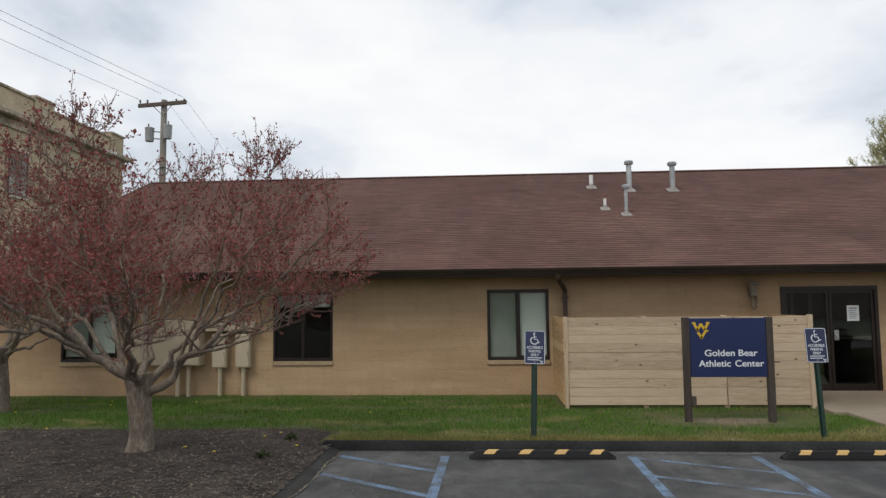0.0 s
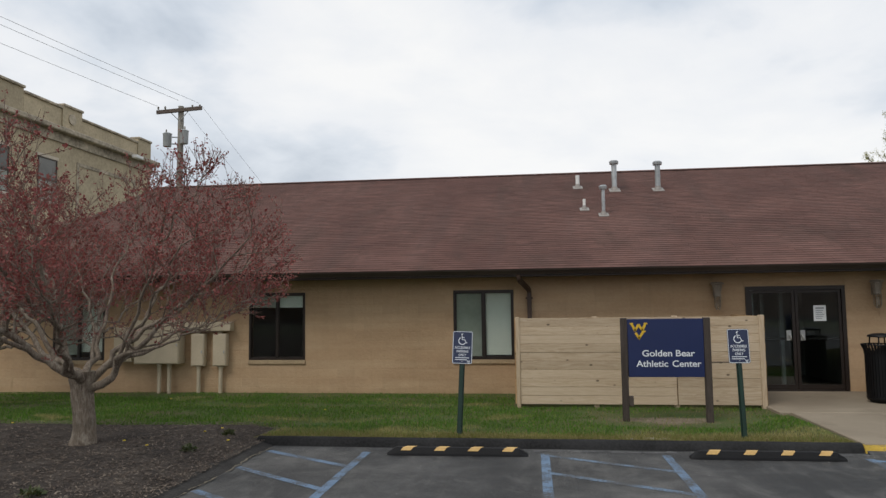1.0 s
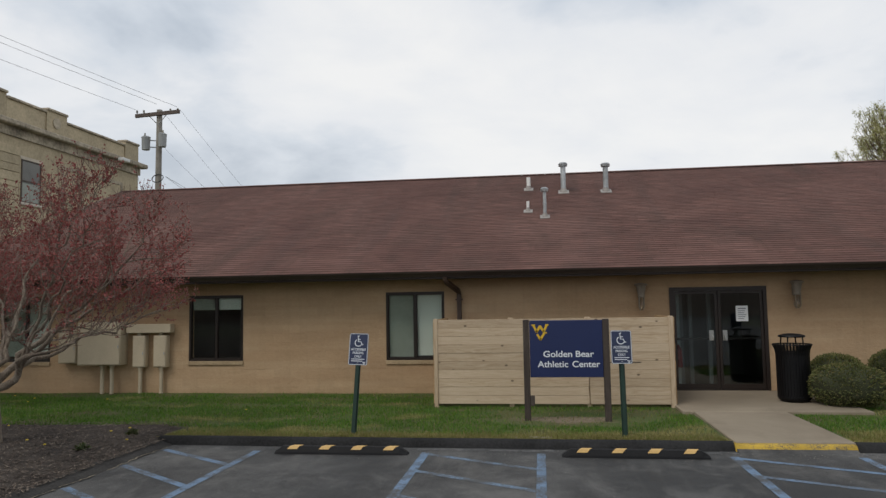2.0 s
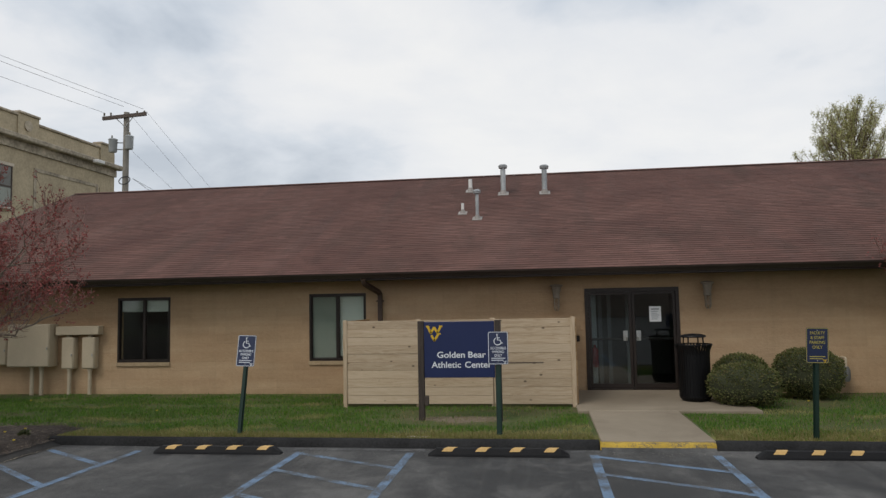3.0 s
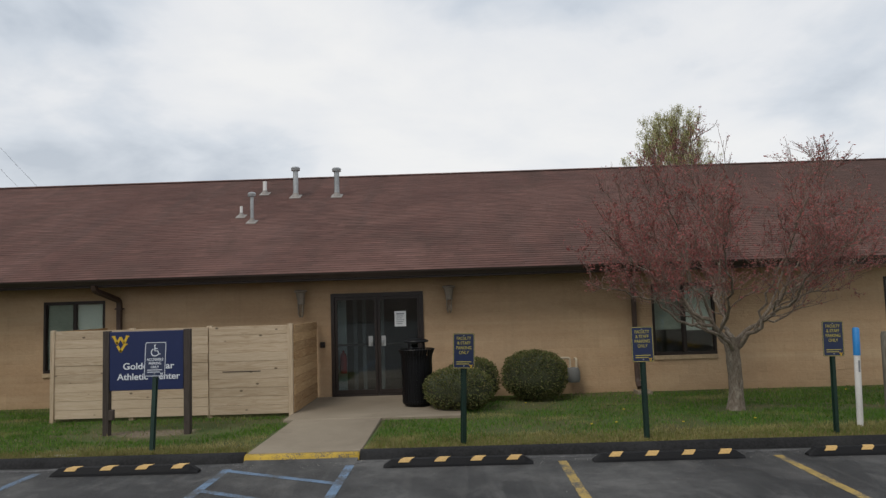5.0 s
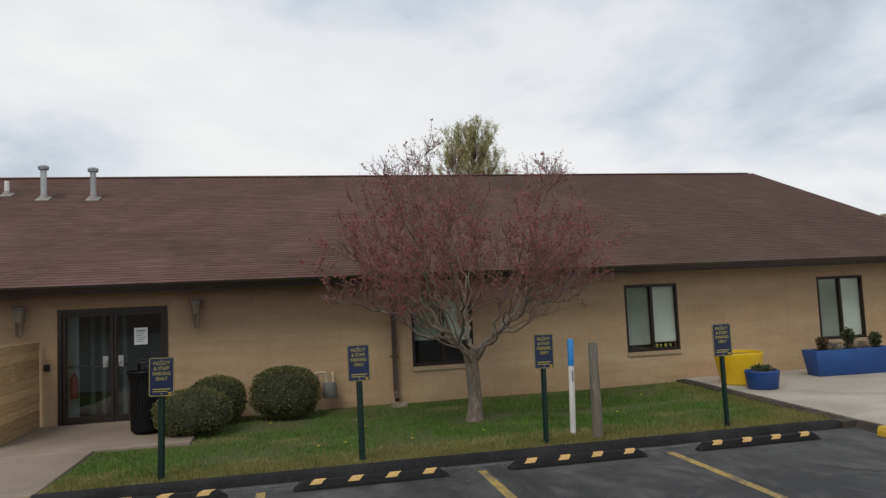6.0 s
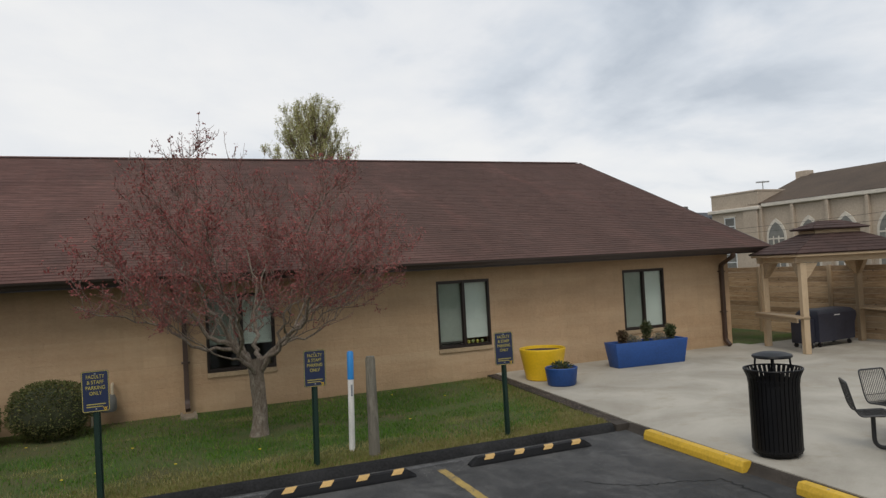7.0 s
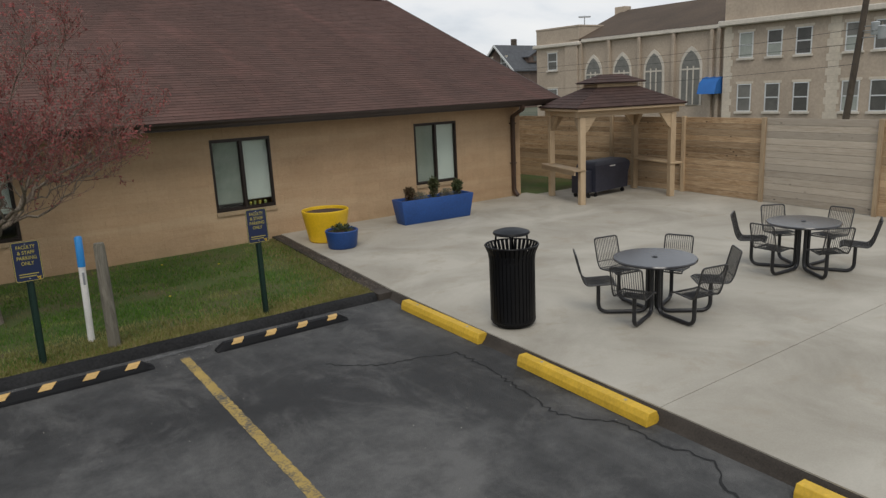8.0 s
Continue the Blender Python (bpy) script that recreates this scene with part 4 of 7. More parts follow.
front = part("front_wall", wall_with_holes(X0, X1, WALL_Y + 0.012, WALL_Y + 0.24, -0.1, 2.62, OPEN), BLOCK_REST, building, soft=False)
for name, x in (("west_wall", X0 + 0.013), ("east_wall", X1 - 0.253)):
    bm = bmesh.new()
    prism(bm, [(WALL_Y + 0.243, -0.1), (DEPTH_Y, -0.1), (DEPTH_Y, 2.6), (RIDGE_Y, RIDGE_Z - 0.25), (WALL_Y + 0.243, 2.78)], x, x + 0.24, "x")
    part(name, bm, BLOCK_REST, building, soft=False)
part("back_wall", bbox_bm(X0 + 0.26, X1 - 0.26, DEPTH_Y - 0.24, DEPTH_Y - 0.003, -0.1, 2.6), BLOCK_REST, building, soft=False)
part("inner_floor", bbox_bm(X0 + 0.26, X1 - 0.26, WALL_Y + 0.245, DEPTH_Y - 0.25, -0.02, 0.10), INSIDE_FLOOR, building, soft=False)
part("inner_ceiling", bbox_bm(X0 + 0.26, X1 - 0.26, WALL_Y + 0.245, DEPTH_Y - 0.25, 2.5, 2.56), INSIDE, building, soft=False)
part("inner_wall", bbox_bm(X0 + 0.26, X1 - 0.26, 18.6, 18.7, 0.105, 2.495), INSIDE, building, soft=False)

# roof deck, gutter, soffit, fascia and rakes
RX0, RX1 = -11.38, 26.75
roof = part("roof", prism(bmesh.new(), [(EAVE_Y + 0.02, EAVE_Z - 0.02), (RIDGE_Y, RIDGE_Z - 0.02), (2 * RIDGE_Y - EAVE_Y, EAVE_Z - 0.02), (2 * RIDGE_Y - EAVE_Y, EAVE_Z - 0.16), (RIDGE_Y, RIDGE_Z - 0.2), (EAVE_Y + 0.02, EAVE_Z - 0.16)], RX0, RX1, "x"), SHINGLE_REST, building, soft=False)
part("soffit", bbox_bm(RX0 + 0.03, RX1 - 0.03, EAVE_Y + 0.04, WALL_Y + 0.008, EAVE_Z - 0.165, EAVE_Z - 0.13), SOFFIT, building, soft=False)
part("fascia", bbox_bm(RX0, RX1, EAVE_Y - 0.012, EAVE_Y + 0.015, EAVE_Z - 0.172, EAVE_Z - 0.03), TRIM, building, soft=False)
gutter = bmesh.new()
g0 = EAVE_Y - 0.014
prism(gutter, [(g0, EAVE_Z - 0.03), (g0, EAVE_Z - 0.135), (g0 - 0.07, EAVE_Z - 0.135), (g0 - 0.085, EAVE_Z - 0.10), (g0 - 0.115, EAVE_Z - 0.06), (g0 - 0.125, EAVE_Z - 0.025), (g0 - 0.105, EAVE_Z - 0.025), (g0 - 0.10, EAVE_Z - 0.05), (g0 - 0.02, EAVE_Z - 0.06), (g0 - 0.015, EAVE_Z - 0.03)], RX0, RX1, "x")
part("gutter", gutter, TRIM, building, soft=False)
for x in (RX0 - 0.022, RX1 + 0.002):
    bm = bmesh.new()
    prism(bm, [(EAVE_Y - 0.01, EAVE_Z - 0.01), (RIDGE_Y, RIDGE_Z), (2 * RIDGE_Y - EAVE_Y, EAVE_Z - 0.01), (2 * RIDGE_Y - EAVE_Y, EAVE_Z - 0.19), (RIDGE_Y, RIDGE_Z - 0.2), (EAVE_Y - 0.01, EAVE_Z - 0.19)], x, x + 0.02, "x")
    part("rake_board", bm, TRIM, building, soft=False)
bm = bmesh.new()
for i in range(int((RX1 - RX0) / 0.25)):
    x = RX0 + i * 0.25
    prism(bm, [(RIDGE_Y - 0.14, RIDGE_Z - 0.035), (RIDGE_Y, RIDGE_Z + 0.022), (RIDGE_Y + 0.14, RIDGE_Z - 0.035), (RIDGE_Y, RIDGE_Z + 0.008)], x, x + 0.245, "x")
part("ridge_cap", bm, SHINGLE_REST, roof, soft=False)


def downspout(x, low_z):
    """Brown square-section pipe with its offset elbow below the gutter."""
    bm = bmesh.new()
    way = arc([(x - 0.22, EAVE_Y - 0.06, EAVE_Z - 0.14), (x - 0.2, EAVE_Y - 0.03, EAVE_Z - 0.24), (x, WALL_Y - 0.07, EAVE_Z - 0.44), (x, WALL_Y - 0.07, low_z + 0.12), (x, WALL_Y - 0.22, low_z)], 0.08)
    tube(bm, way, 0.062, 4)
    for z in (2.05, 1.0):
        box(bm, x - 0.075, x + 0.075, WALL_Y - 0.125, WALL_Y - 0.002, z, z + 0.03)
    part("downspout", bm, DOWN, building, "dark brown metal downspout")


for x in (1.62, 12.33, 25.55):
    downspout(x, 0.15)
t = thing("splash_block", 12.33, WALL_Y - 0.40, 0.04, "small grey concrete splash block under a downspout", "splash block")
bm = bmesh.new()
prism(bm, [(-0.14, 0.0), (0.14, 0.0), (0.14, 0.09), (0.10, 0.09), (0.08, 0.055), (-0.08, 0.055), (-0.10, 0.09), (-0.14, 0.09)], -0.25, 0.14, "y")
part("block", bevelled(bm, 0.006), WALKWAY, t)


def make_window(x0, x1, left, right, frosted=0.0):
    """A two-light slider: left and right are (blind material, how far down it hangs)."""
    w = thing("window")
    w.parent = building
    w.matrix_basis = pose((x0 + x1) / 2, WALL_Y, WIN_Z0)
    hw, hh = (x1 - x0) / 2, WIN_Z1 - WIN_Z0
    bm = bmesh.new()
    for a, b, c, d in ((-hw, hw, 0.0, 0.05), (-hw, hw, hh - 0.05, hh), (-hw, -hw + 0.045, 0.05, hh - 0.05), (hw - 0.045, hw, 0.05, hh - 0.05)):
        box(bm, a, b, 0.0, 0.09, c, d)
    part("window_frame", bm, FRAME, w, soft=False)
    part("mullion", bbox_bm(-0.03, 0.03, 0.012, 0.07, 0.05, hh - 0.05, 0.004), FRAME, w)
    for s, (blind, drop) in ((-1, left), (1, right)):
        a, b = (-hw + 0.045, -0.03) if s < 0 else (0.03, hw - 0.045)
        bm = bmesh.new()
        for p, q, u, v in ((a, b, 0.05, 0.068), (a, b, hh - 0.068, hh - 0.05), (a, a + 0.016, 0.068, hh - 0.068), (b - 0.016, b, 0.068, hh - 0.068)):
            box(bm, p, q, 0.028 if s > 0 else 0.045, 0.06 if s > 0 else 0.075, u, v)
        part("sash", bm, FRAME, w, soft=False)
        y = 0.043 if s > 0 else 0.06
        pane = part("pane", bbox_bm(a + 0.01, b - 0.01, y, y + 0.005, 0.06, hh - 0.06), GLASS, w, soft=False)
        pane.visible_shadow = False
        if blind is not None:
            bm = bmesh.new()
            z, low = hh - 0.02, 0.05 + (hh - 0.1) * (1 - drop)
            while z > low:
                box(bm, a - 0.02, b + 0.02, 0.092, 0.098, max(low, z - 0.079), z)
                z -= 0.08
            part("blind", bm, blind, w, soft=False)
    part("window_sill", bbox_bm(-hw - 0.01, hw + 0.01, -0.025, 0.1, -0.09, -0.004, 0.006), SILL, w)
    return w


G, B = BLIND_GREY, BLIND_WHITE
make_window(*WINDOWS[0], (G, 0.95), (B, 0.9))
make_window(*WINDOWS[1], (G, 0.2), (B, 0.2))
make_window(*WINDOWS[2], (G, 1.0), (B, 0.97))
make_window(*WINDOWS[3], (G, 0.66), (B, 0.68))
win_e = make_window(*WINDOWS[4], (G, 0.93), (B, 0.9))
make_window(*WINDOWS[5], (G, 1.0), (B, 1.0))
# small things on the inner sill of one window
for i, dx in enumerate((0.12, 0.22, 0.33, 0.45)):
    bm = bmesh.new()
    lathe(bm, [(0.022, 0.0), (0.026, 0.03), (0.034, 0.05), (0.022, 0.075), (0.0, 0.08)], 10)
    single("sill_ornament", bm, (ORNAMENT_YELLOW, ORNAMENT_GREEN)[i % 2], "small yellow-green ornament on the window sill", "ornament", "ornaments on the sill", at=pose((WINDOWS[4][0] + WINDOWS[4][1]) / 2 + dx, WALL_Y + 0.10, WIN_Z0 + 0.061))


def make_door():
    d = thing("door")
    d.parent = building
    d.matrix_basis = pose((DOOR[0] + DOOR[1]) / 2, WALL_Y, DOOR[2])
    tagged(d, "double glass entrance door in dark bronze frame")
    hw, hh = (DOOR[1] - DOOR[0]) / 2, DOOR[3] - DOOR[2]
    bm = bmesh.new()
    for a, b, u, v in ((-hw, -hw + 0.07, 0, hh), (hw - 0.07, hw, 0, hh), (-hw + 0.07, hw - 0.07, hh - 0.08, hh)):
        box(bm, a, b, -0.012, 0.12, u, v)
    part("door_frame", bm, FRAME, d, soft=False)
    part("threshold", bbox_bm(-hw + 0.07, hw - 0.07, -0.01, 0.13, 0.0, 0.02, 0.004), FRAME, d)
    for s in (-1, 1):
        a, b = (-hw + 0.075, -0.006) if s < 0 else (0.006, hw - 0.075)
        bm = bmesh.new()
        for p, q, u, v in ((a, a + 0.055, 0.025, hh - 0.085), (b - 0.055, b, 0.025, hh - 0.085), (a + 0.055, b - 0.055, 0.025, 0.13), (a + 0.055, b - 0.055, hh - 0.14, hh - 0.085)):
            box(bm, p, q, 0.02, 0.065, u, v)
        part("door_leaf", bm, FRAME, d, soft=False)
        pane = part("pane", bbox_bm(a + 0.045, b - 0.045, 0.038, 0.046, 0.12, hh - 0.13), DOOR_GLASS, d, soft=False)
        pane.visible_shadow = False
        part("push_bar", bbox_bm(a + 0.05, b - 0.05, 0.075, 0.105, 1.03, 1.075, 0.006), FRAME, d)
        x = -0.145 if s < 0 else 0.125
        bm = bmesh.new()
        tube(bm, arc([(x - s * 0.02, 0.02, 1.03), (x - s * 0.02, -0.045, 1.03), (x - s * 0.02, -0.045, 1.13), (x - s * 0.02, 0.02, 1.13)], 0.03), 0.014, 8)
        box(bm, x - 0.045, x + 0.045, 0.012, 0.02, 1.02, 1.23)
        part("door_handle", bm, CHROME, d, "steel pull handle")
    notice = part("notice", bbox_bm(0.36, 0.60, 0.031, 0.0365, 1.41, 1.73), PAPER, d, "white printed notice taped inside the glass", soft=False)
    for k in range(6):
        part("printed_bar", bbox_bm(0.40, 0.56 - 0.02 * (k % 3), 0.0285, 0.0305, 1.66 - 0.04 * k, 1.672 - 0.04 * k + (0.012 if k == 0 else 0)), INK, d, soft=False)
    return d


make_door()
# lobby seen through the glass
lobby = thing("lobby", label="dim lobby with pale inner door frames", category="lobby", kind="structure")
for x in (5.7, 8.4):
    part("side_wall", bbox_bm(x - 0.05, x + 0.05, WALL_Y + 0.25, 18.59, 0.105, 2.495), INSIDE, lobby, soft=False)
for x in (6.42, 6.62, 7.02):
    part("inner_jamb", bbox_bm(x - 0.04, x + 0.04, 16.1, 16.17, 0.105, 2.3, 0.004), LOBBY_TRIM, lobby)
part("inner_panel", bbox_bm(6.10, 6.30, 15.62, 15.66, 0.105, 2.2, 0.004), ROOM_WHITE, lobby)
bm = bmesh.new()
lathe(bm, [(0.0, 0), (0.07, 0.01), (0.075, 0.03), (0.075, 0.36), (0.05, 0.42), (0.025, 0.44), (0.025, 0.48), (0.0, 0.49)], 14)
single("fire_extinguisher", bm, RED, "red fire extinguisher inside the door", "extinguisher", at=pose(6.24, 15.53, 0.55))
bm = bmesh.new()
box(bm, 6.20, 6.28, 15.605, 15.618, 0.5, 1.1)
single("extinguisher_board", bevelled(bm, 0.004), ROOM_WHITE, "white board behind the extinguisher", "board")


# ---- things on the front wall ----
def wall_lantern(x):
    t = thing("wall_lantern", x, WALL_Y, 1.78, "aged bronze carriage lantern fixed to the wall", "lamp", "lanterns beside the door")
    part("back_plate", bbox_bm(-0.05, 0.05, -0.02, 0.0, 0.26, 0.54, 0.006), LANTERN, t)
    bm = bmesh.new()
    tube(bm, arc([(0, -0.015, 0.40), (0, -0.06, 0.40), (0, -0.11, 0.44)], 0.03), 0.018, 8)
    part("arm", bm, LANTERN, t)
    bm = bmesh.new()
    lathe(bm, [(0.0, 0.27), (0.072, 0.272), (0.078, 0.29), (0.068, 0.31), (0.075, 0.36), (0.095, 0.45), (0.105, 0.50), (0.0, 0.505)], 8, 0, -0.16)
    part("housing", bm, LANTERN, t)
    bm = bmesh.new()
    lathe(bm, [(0.105, 0.503), (0.135, 0.515), (0.138, 0.54), (0.11, 0.555), (0.03, 0.565), (0.0, 0.567)], 8, 0, -0.16)
    part("cap", bm, LANTERN, t)
    bm = bmesh.new()
    lathe(bm, [(0.0, 0.0), (0.03, 0.006), (0.055, 0.035), (0.062, 0.09), (0.062, 0.268)], 16, 0, -0.16)
    part("glass_jar", bm, LANTERN_GLASS, t)
    for k in range(4):
        a = (k + 0.5) * math.pi / 2
        bm = bmesh.new()
        tube(bm, [(0.072 * math.cos(a), -0.16 + 0.072 * math.sin(a), 0.272), (0.068 * math.cos(a), -0.16 + 0.068 * math.sin(a), 0.06), (0.03 * math.cos(a), -0.16 + 0.03 * math.sin(a), -0.005)], 0.009, 5)
        part("cage_bar", bm, LANTERN, t)
    return t


lan = wall_lantern(5.45)
copy_thing(lan, pose(8.52, WALL_Y, 1.78))

bm = bbox_bm(-0.05, 0.05, -0.05, 0.0, -0.06, 0.06, 0.008)
t = thing("card_reader", 5.86, WALL_Y, 1.19, "small dark brown card reader beside the door", "card reader")
part("housing", bm, FRAME, t)
part("sensor", bbox_bm(-0.025, 0.025, -0.056, -0.051, -0.02, 0.03, 0.002), BLACK, t)


def meter_box(x0, x1, z0, z1, depth, pipes, label):
    """A painted service cabinet on the wall, with conduits into the ground."""
    t = thing("electrical_cabinet", (x0 + x1) / 2, WALL_Y, z0, label, "electrical box", "service cabinets")
    w, h = (x1 - x0) / 2, z1 - z0
    part("body", bbox_bm(-w, w, -depth, 0.0, 0, h, 0.012, 2), BOX_TAN, t)
    part("cabinet_door", bbox_bm(-w + 0.02, w - 0.02, -depth - 0.014, -depth - 0.001, 0.02, h - 0.02, 0.005), BOX_TAN, t)
    part("latch", bbox_bm(w - 0.06, w - 0.04, -depth - 0.03, -depth - 0.015, h * 0.4, h * 0.4 + 0.06, 0.003), GALV, t)
    for px in pipes:
        bm = bmesh.new()
        tube(bm, [(px, -depth * 0.5, 0.03), (px, -depth * 0.5, -z0 + 0.02)], 0.045, 10)
        tube(bm, [(px, -depth * 0.5, 0.01), (px, -depth * 0.5, -0.05)], 0.06, 10)
        part("conduit", bm, BOX_TAN, t)


meter_box(-7.21, -6.14, 0.70, 1.68, 0.30, (0.0, 0.24), "large tan electrical cabinet with two conduits")
meter_box(-7.76, -7.30, 0.74, 1.52, 0.2, (), "tan electrical cabinet on the wall")
meter_box(-5.93, -5.62, 0.64, 1.36, 0.16, (0.0,), "narrow tan switch box on one conduit")
meter_box(-5.42, -5.10, 0.64, 1.36, 0.16, (0.0,), "narrow tan switch box on one conduit")
t = thing("wireway", -5.53, WALL_Y, 1.40, "tan horizontal wiring trough above switch boxes", "electrical box")
part("trough", bbox_bm(-0.54, 0.54, -0.2, 0.0, 0.02, 0.22, 0.01), BOX_TAN, t)
for x in (-0.26, 0.27):
    part("nipple", bbox_bm(x - 0.04, x + 0.04, -0.13, -0.05, -0.045, 0.019), BOX_TAN, t)
# gas meter by the shrubs
t = thing("gas_meter", 11.0, WALL_Y - 0.22, 0.1, "grey gas meter with pipe at the wall", "gas meter")
bm = bmesh.new()
lathe(bm, [(0.0, 0.19), (0.12, 0.20), (0.14, 0.25), (0.14, 0.42), (0.11, 0.49), (0.0, 0.50)], 16)
part("meter_body", bm, METER_GREY, t)
bm = bmesh.new()
tube(bm, arc([(-0.28, 0, -0.12), (-0.28, 0, 0.69), (-0.06, 0, 0.69), (-0.06, 0, 0.48)], 0.05), 0.024, 8)
part("inlet_pipe", bm, BOX_TAN, t)
bm = bmesh.new()
tube(bm, arc([(0.07, 0, 0.48), (0.07, 0, 0.66), (0.07, 0.2, 0.66)], 0.04), 0.024, 8)
part("outlet_pipe", bm, BOX_TAN, t)
part("regulator", lathe(bmesh.new(), [(0.0, 0.52), (0.075, 0.53), (0.075, 0.57), (0.03, 0.62), (0.0, 0.62)], 12, -0.28, 0), GALV, t)


# ---- pipes on the roof ----
def roof_z(y):
    return EAVE_Z + SLOPE * (y - EAVE_Y) + 0.01


def vent(x, y, top, r, material, cap, label):
    z = roof_z(y)
    t = thing("vent_pipe", x, y, z, label, "vent pipe", "vents on the roof")
    h = top - z
    bm = bmesh.new()
    box(bm, -r - 0.08, r + 0.08, -0.10 - r, 0.08 + r, -0.012, 0.006)
    for v in bm.verts:
        v.co.z += SLOPE * v.co.y
    lathe(bm, [(r + 0.05, -0.06), (r + 0.035, 0.02), (r + 0.008, 0.075), (r + 0.008, 0.09)], 16)
    part("flashing", bm, LEAD, t)
    part("pipe", lathe(bmesh.new(), [(r, -0.1), (r, h - (0.06 if cap else 0)), (r * 0.8, h - (0.055 if cap else -0.002))], 16), material, t)
    if cap:
        bm = bmesh.new()
        lathe(bm, [(r * 0.9, h - 0.10), (r + 0.05, h - 0.09), (r + 0.06, h - 0.02), (r + 0.03, h + 0.015), (0.0, h + 0.03)], 16)
        part("rain_cap", bm, GALV, t)
        part("band", lathe(bmesh.new(), [(r, h * 0.45), (r + 0.008, h * 0.45), (r + 0.008, h * 0.45 + 0.03), (r, h * 0.45 + 0.03)], 16), GALV, t)


vent(4.12, 20.70, 6.04, 0.075, GALV, True, "tall galvanised flue with round rain cap")
vent(5.33, 20.62, 5.96, 0.075, GALV, True, "tall galvanised flue with round rain cap")
vent(3.54, 18.25, 4.93, 0.045, GALV, True, "thin galvanised flue with small cap and wide flashing")
vent(3.10, 18.80, 4.68, 0.038, PVC, False, "short white plastic vent pipe")
vent(3.10, 21.15, 5.74, 0.058, PVC, False, "short thick white plastic vent pipe")


# ---- wooden screen before the wall ----
def plank_mesh(length, height, thick, material, name="plank"):
    """A board along local x from 0 to length, its face at -y."""
    bm = bbox_bm(0, length, -thick, 0, 0, height)
    bmesh.ops.bevel(bm, geom=[e for e in bm.edges if abs(e.verts[0].co.x - e.verts[1].co.x) > length * 0.5], offset=0.004, segments=1, affect="EDGES")
    return finish(name, bm, material)


def board_wall(owner, a, b, z0, rows, h, material, seed, thick=0.03, gap=0.006):
    """A stretch of horizontal boards between two plan points (in the owner's space)."""
    r = random.Random(seed)
    a, b = Vector(a), Vector(b)
    d = b - a
    me = plank_mesh(d.length, h - gap, thick, material)
    ang = math.degrees(math.atan2(d.y, d.x))
    for i in range(rows):
        m = pose(a.x, a.y, z0 + i * h, r.uniform(-0.35, 0.35), 0, ang) @ Matrix.Translation((r.uniform(-0.004, 0.004), r.uniform(-0.004, 0.004), 0))
        piece("plank", me, owner, m)


def post_bm(s, z0, z1):
    return bbox_bm(-s / 2, s / 2, -s / 2, s / 2, z0, z1, 0.006)


screen = thing("wooden_screen", 0, 0, 0, "new pale pine board screen round equipment", "screen")
board_wall(screen, (1.43, 13.15), (4.20, 13.15), 0.122, 10, 0.1558, PINE, 1, gap=0.003)
board_wall(screen, (4.22, 13.15), (5.64, 13.15), 0.122, 10, 0.1558, PINE, 2, gap=0.003)
board_wall(screen, (1.37, 15.18), (1.37, 13.17), 0.122, 10, 0.1558, AMBER, 3)
board_wall(screen, (5.72, 13.17), (5.72, 15.18), 0.122, 10, 0.1558, AMBER, 4)


def upright(owner, x, y, s, z0, z1, material, name="post", rz=0.0):
    """A post; its grain runs along its length."""
    me = finish(name, bbox_bm(0, z1 - z0, -s / 2, s / 2, -s / 2, s / 2, 0.006), material)
    return piece(name, me, owner, pose(x, y, z0, 0, -90, rz))


for x, y, s in ((1.40, 13.135, 0.075), (5.68, 13.135, 0.085), (4.21, 13.20, 0.09), (2.8, 13.20, 0.09)):
    upright(screen, x, y, s, 0.02, 1.70, PINE)
# a leaning offcut, and the shadow of a board gap laid on as a dark strip
bm = bbox_bm(4.46, 5.14, 13.113, 13.119, 0.868, 0.882)
part("slot", bm, SIGN_POST, screen, soft=False)

# ---- name sign ----
sign = thing("name_sign", 3.76, 11.64, 0.1, "navy sign panel between two brown posts", "sign")
for x in (-0.64, 0.64):
    upright(sign, x, 0.0, 0.10, -0.1, 1.60, SIGN_POST)
panel = part("panel", bbox_bm(-0.585, 0.585, -0.04, 0.0, 0.665, 1.585, 0.006), SIGN_BLUE, sign)
for word, x, z, wide in (("Golden", -0.135, 1.035, 0.46), ("Bear", 0.29, 1.035, 0.29), ("Athletic", -0.215, 0.872, 0.49), ("Center", 0.31, 0.872, 0.44)):
    lettering("lettering", word, 0.14, WHITE, panel, x, z, -0.0425, wide, 0.002)


def stroke(bm, pts, w, y0, y1):
    """A bar of even width along a line in the x-z plane."""
    for (ax, az), (bx, bz) in zip(pts, pts[1:]):
        d = Vector((bx - ax, bz - az)).normalized() * (w / 2)
        n = Vector((-d.y, d.x))
        prism(bm, [(ax - d.x * 0.5 - n.x, az - d.y * 0.5 - n.y), (bx + d.x * 0.5 - n.x, bz + d.y * 0.5 - n.y), (bx + d.x * 0.5 + n.x, bz + d.y * 0.5 + n.y), (ax - d.x * 0.5 + n.x, az - d.y * 0.5 + n.y)], y0, y1, "y")


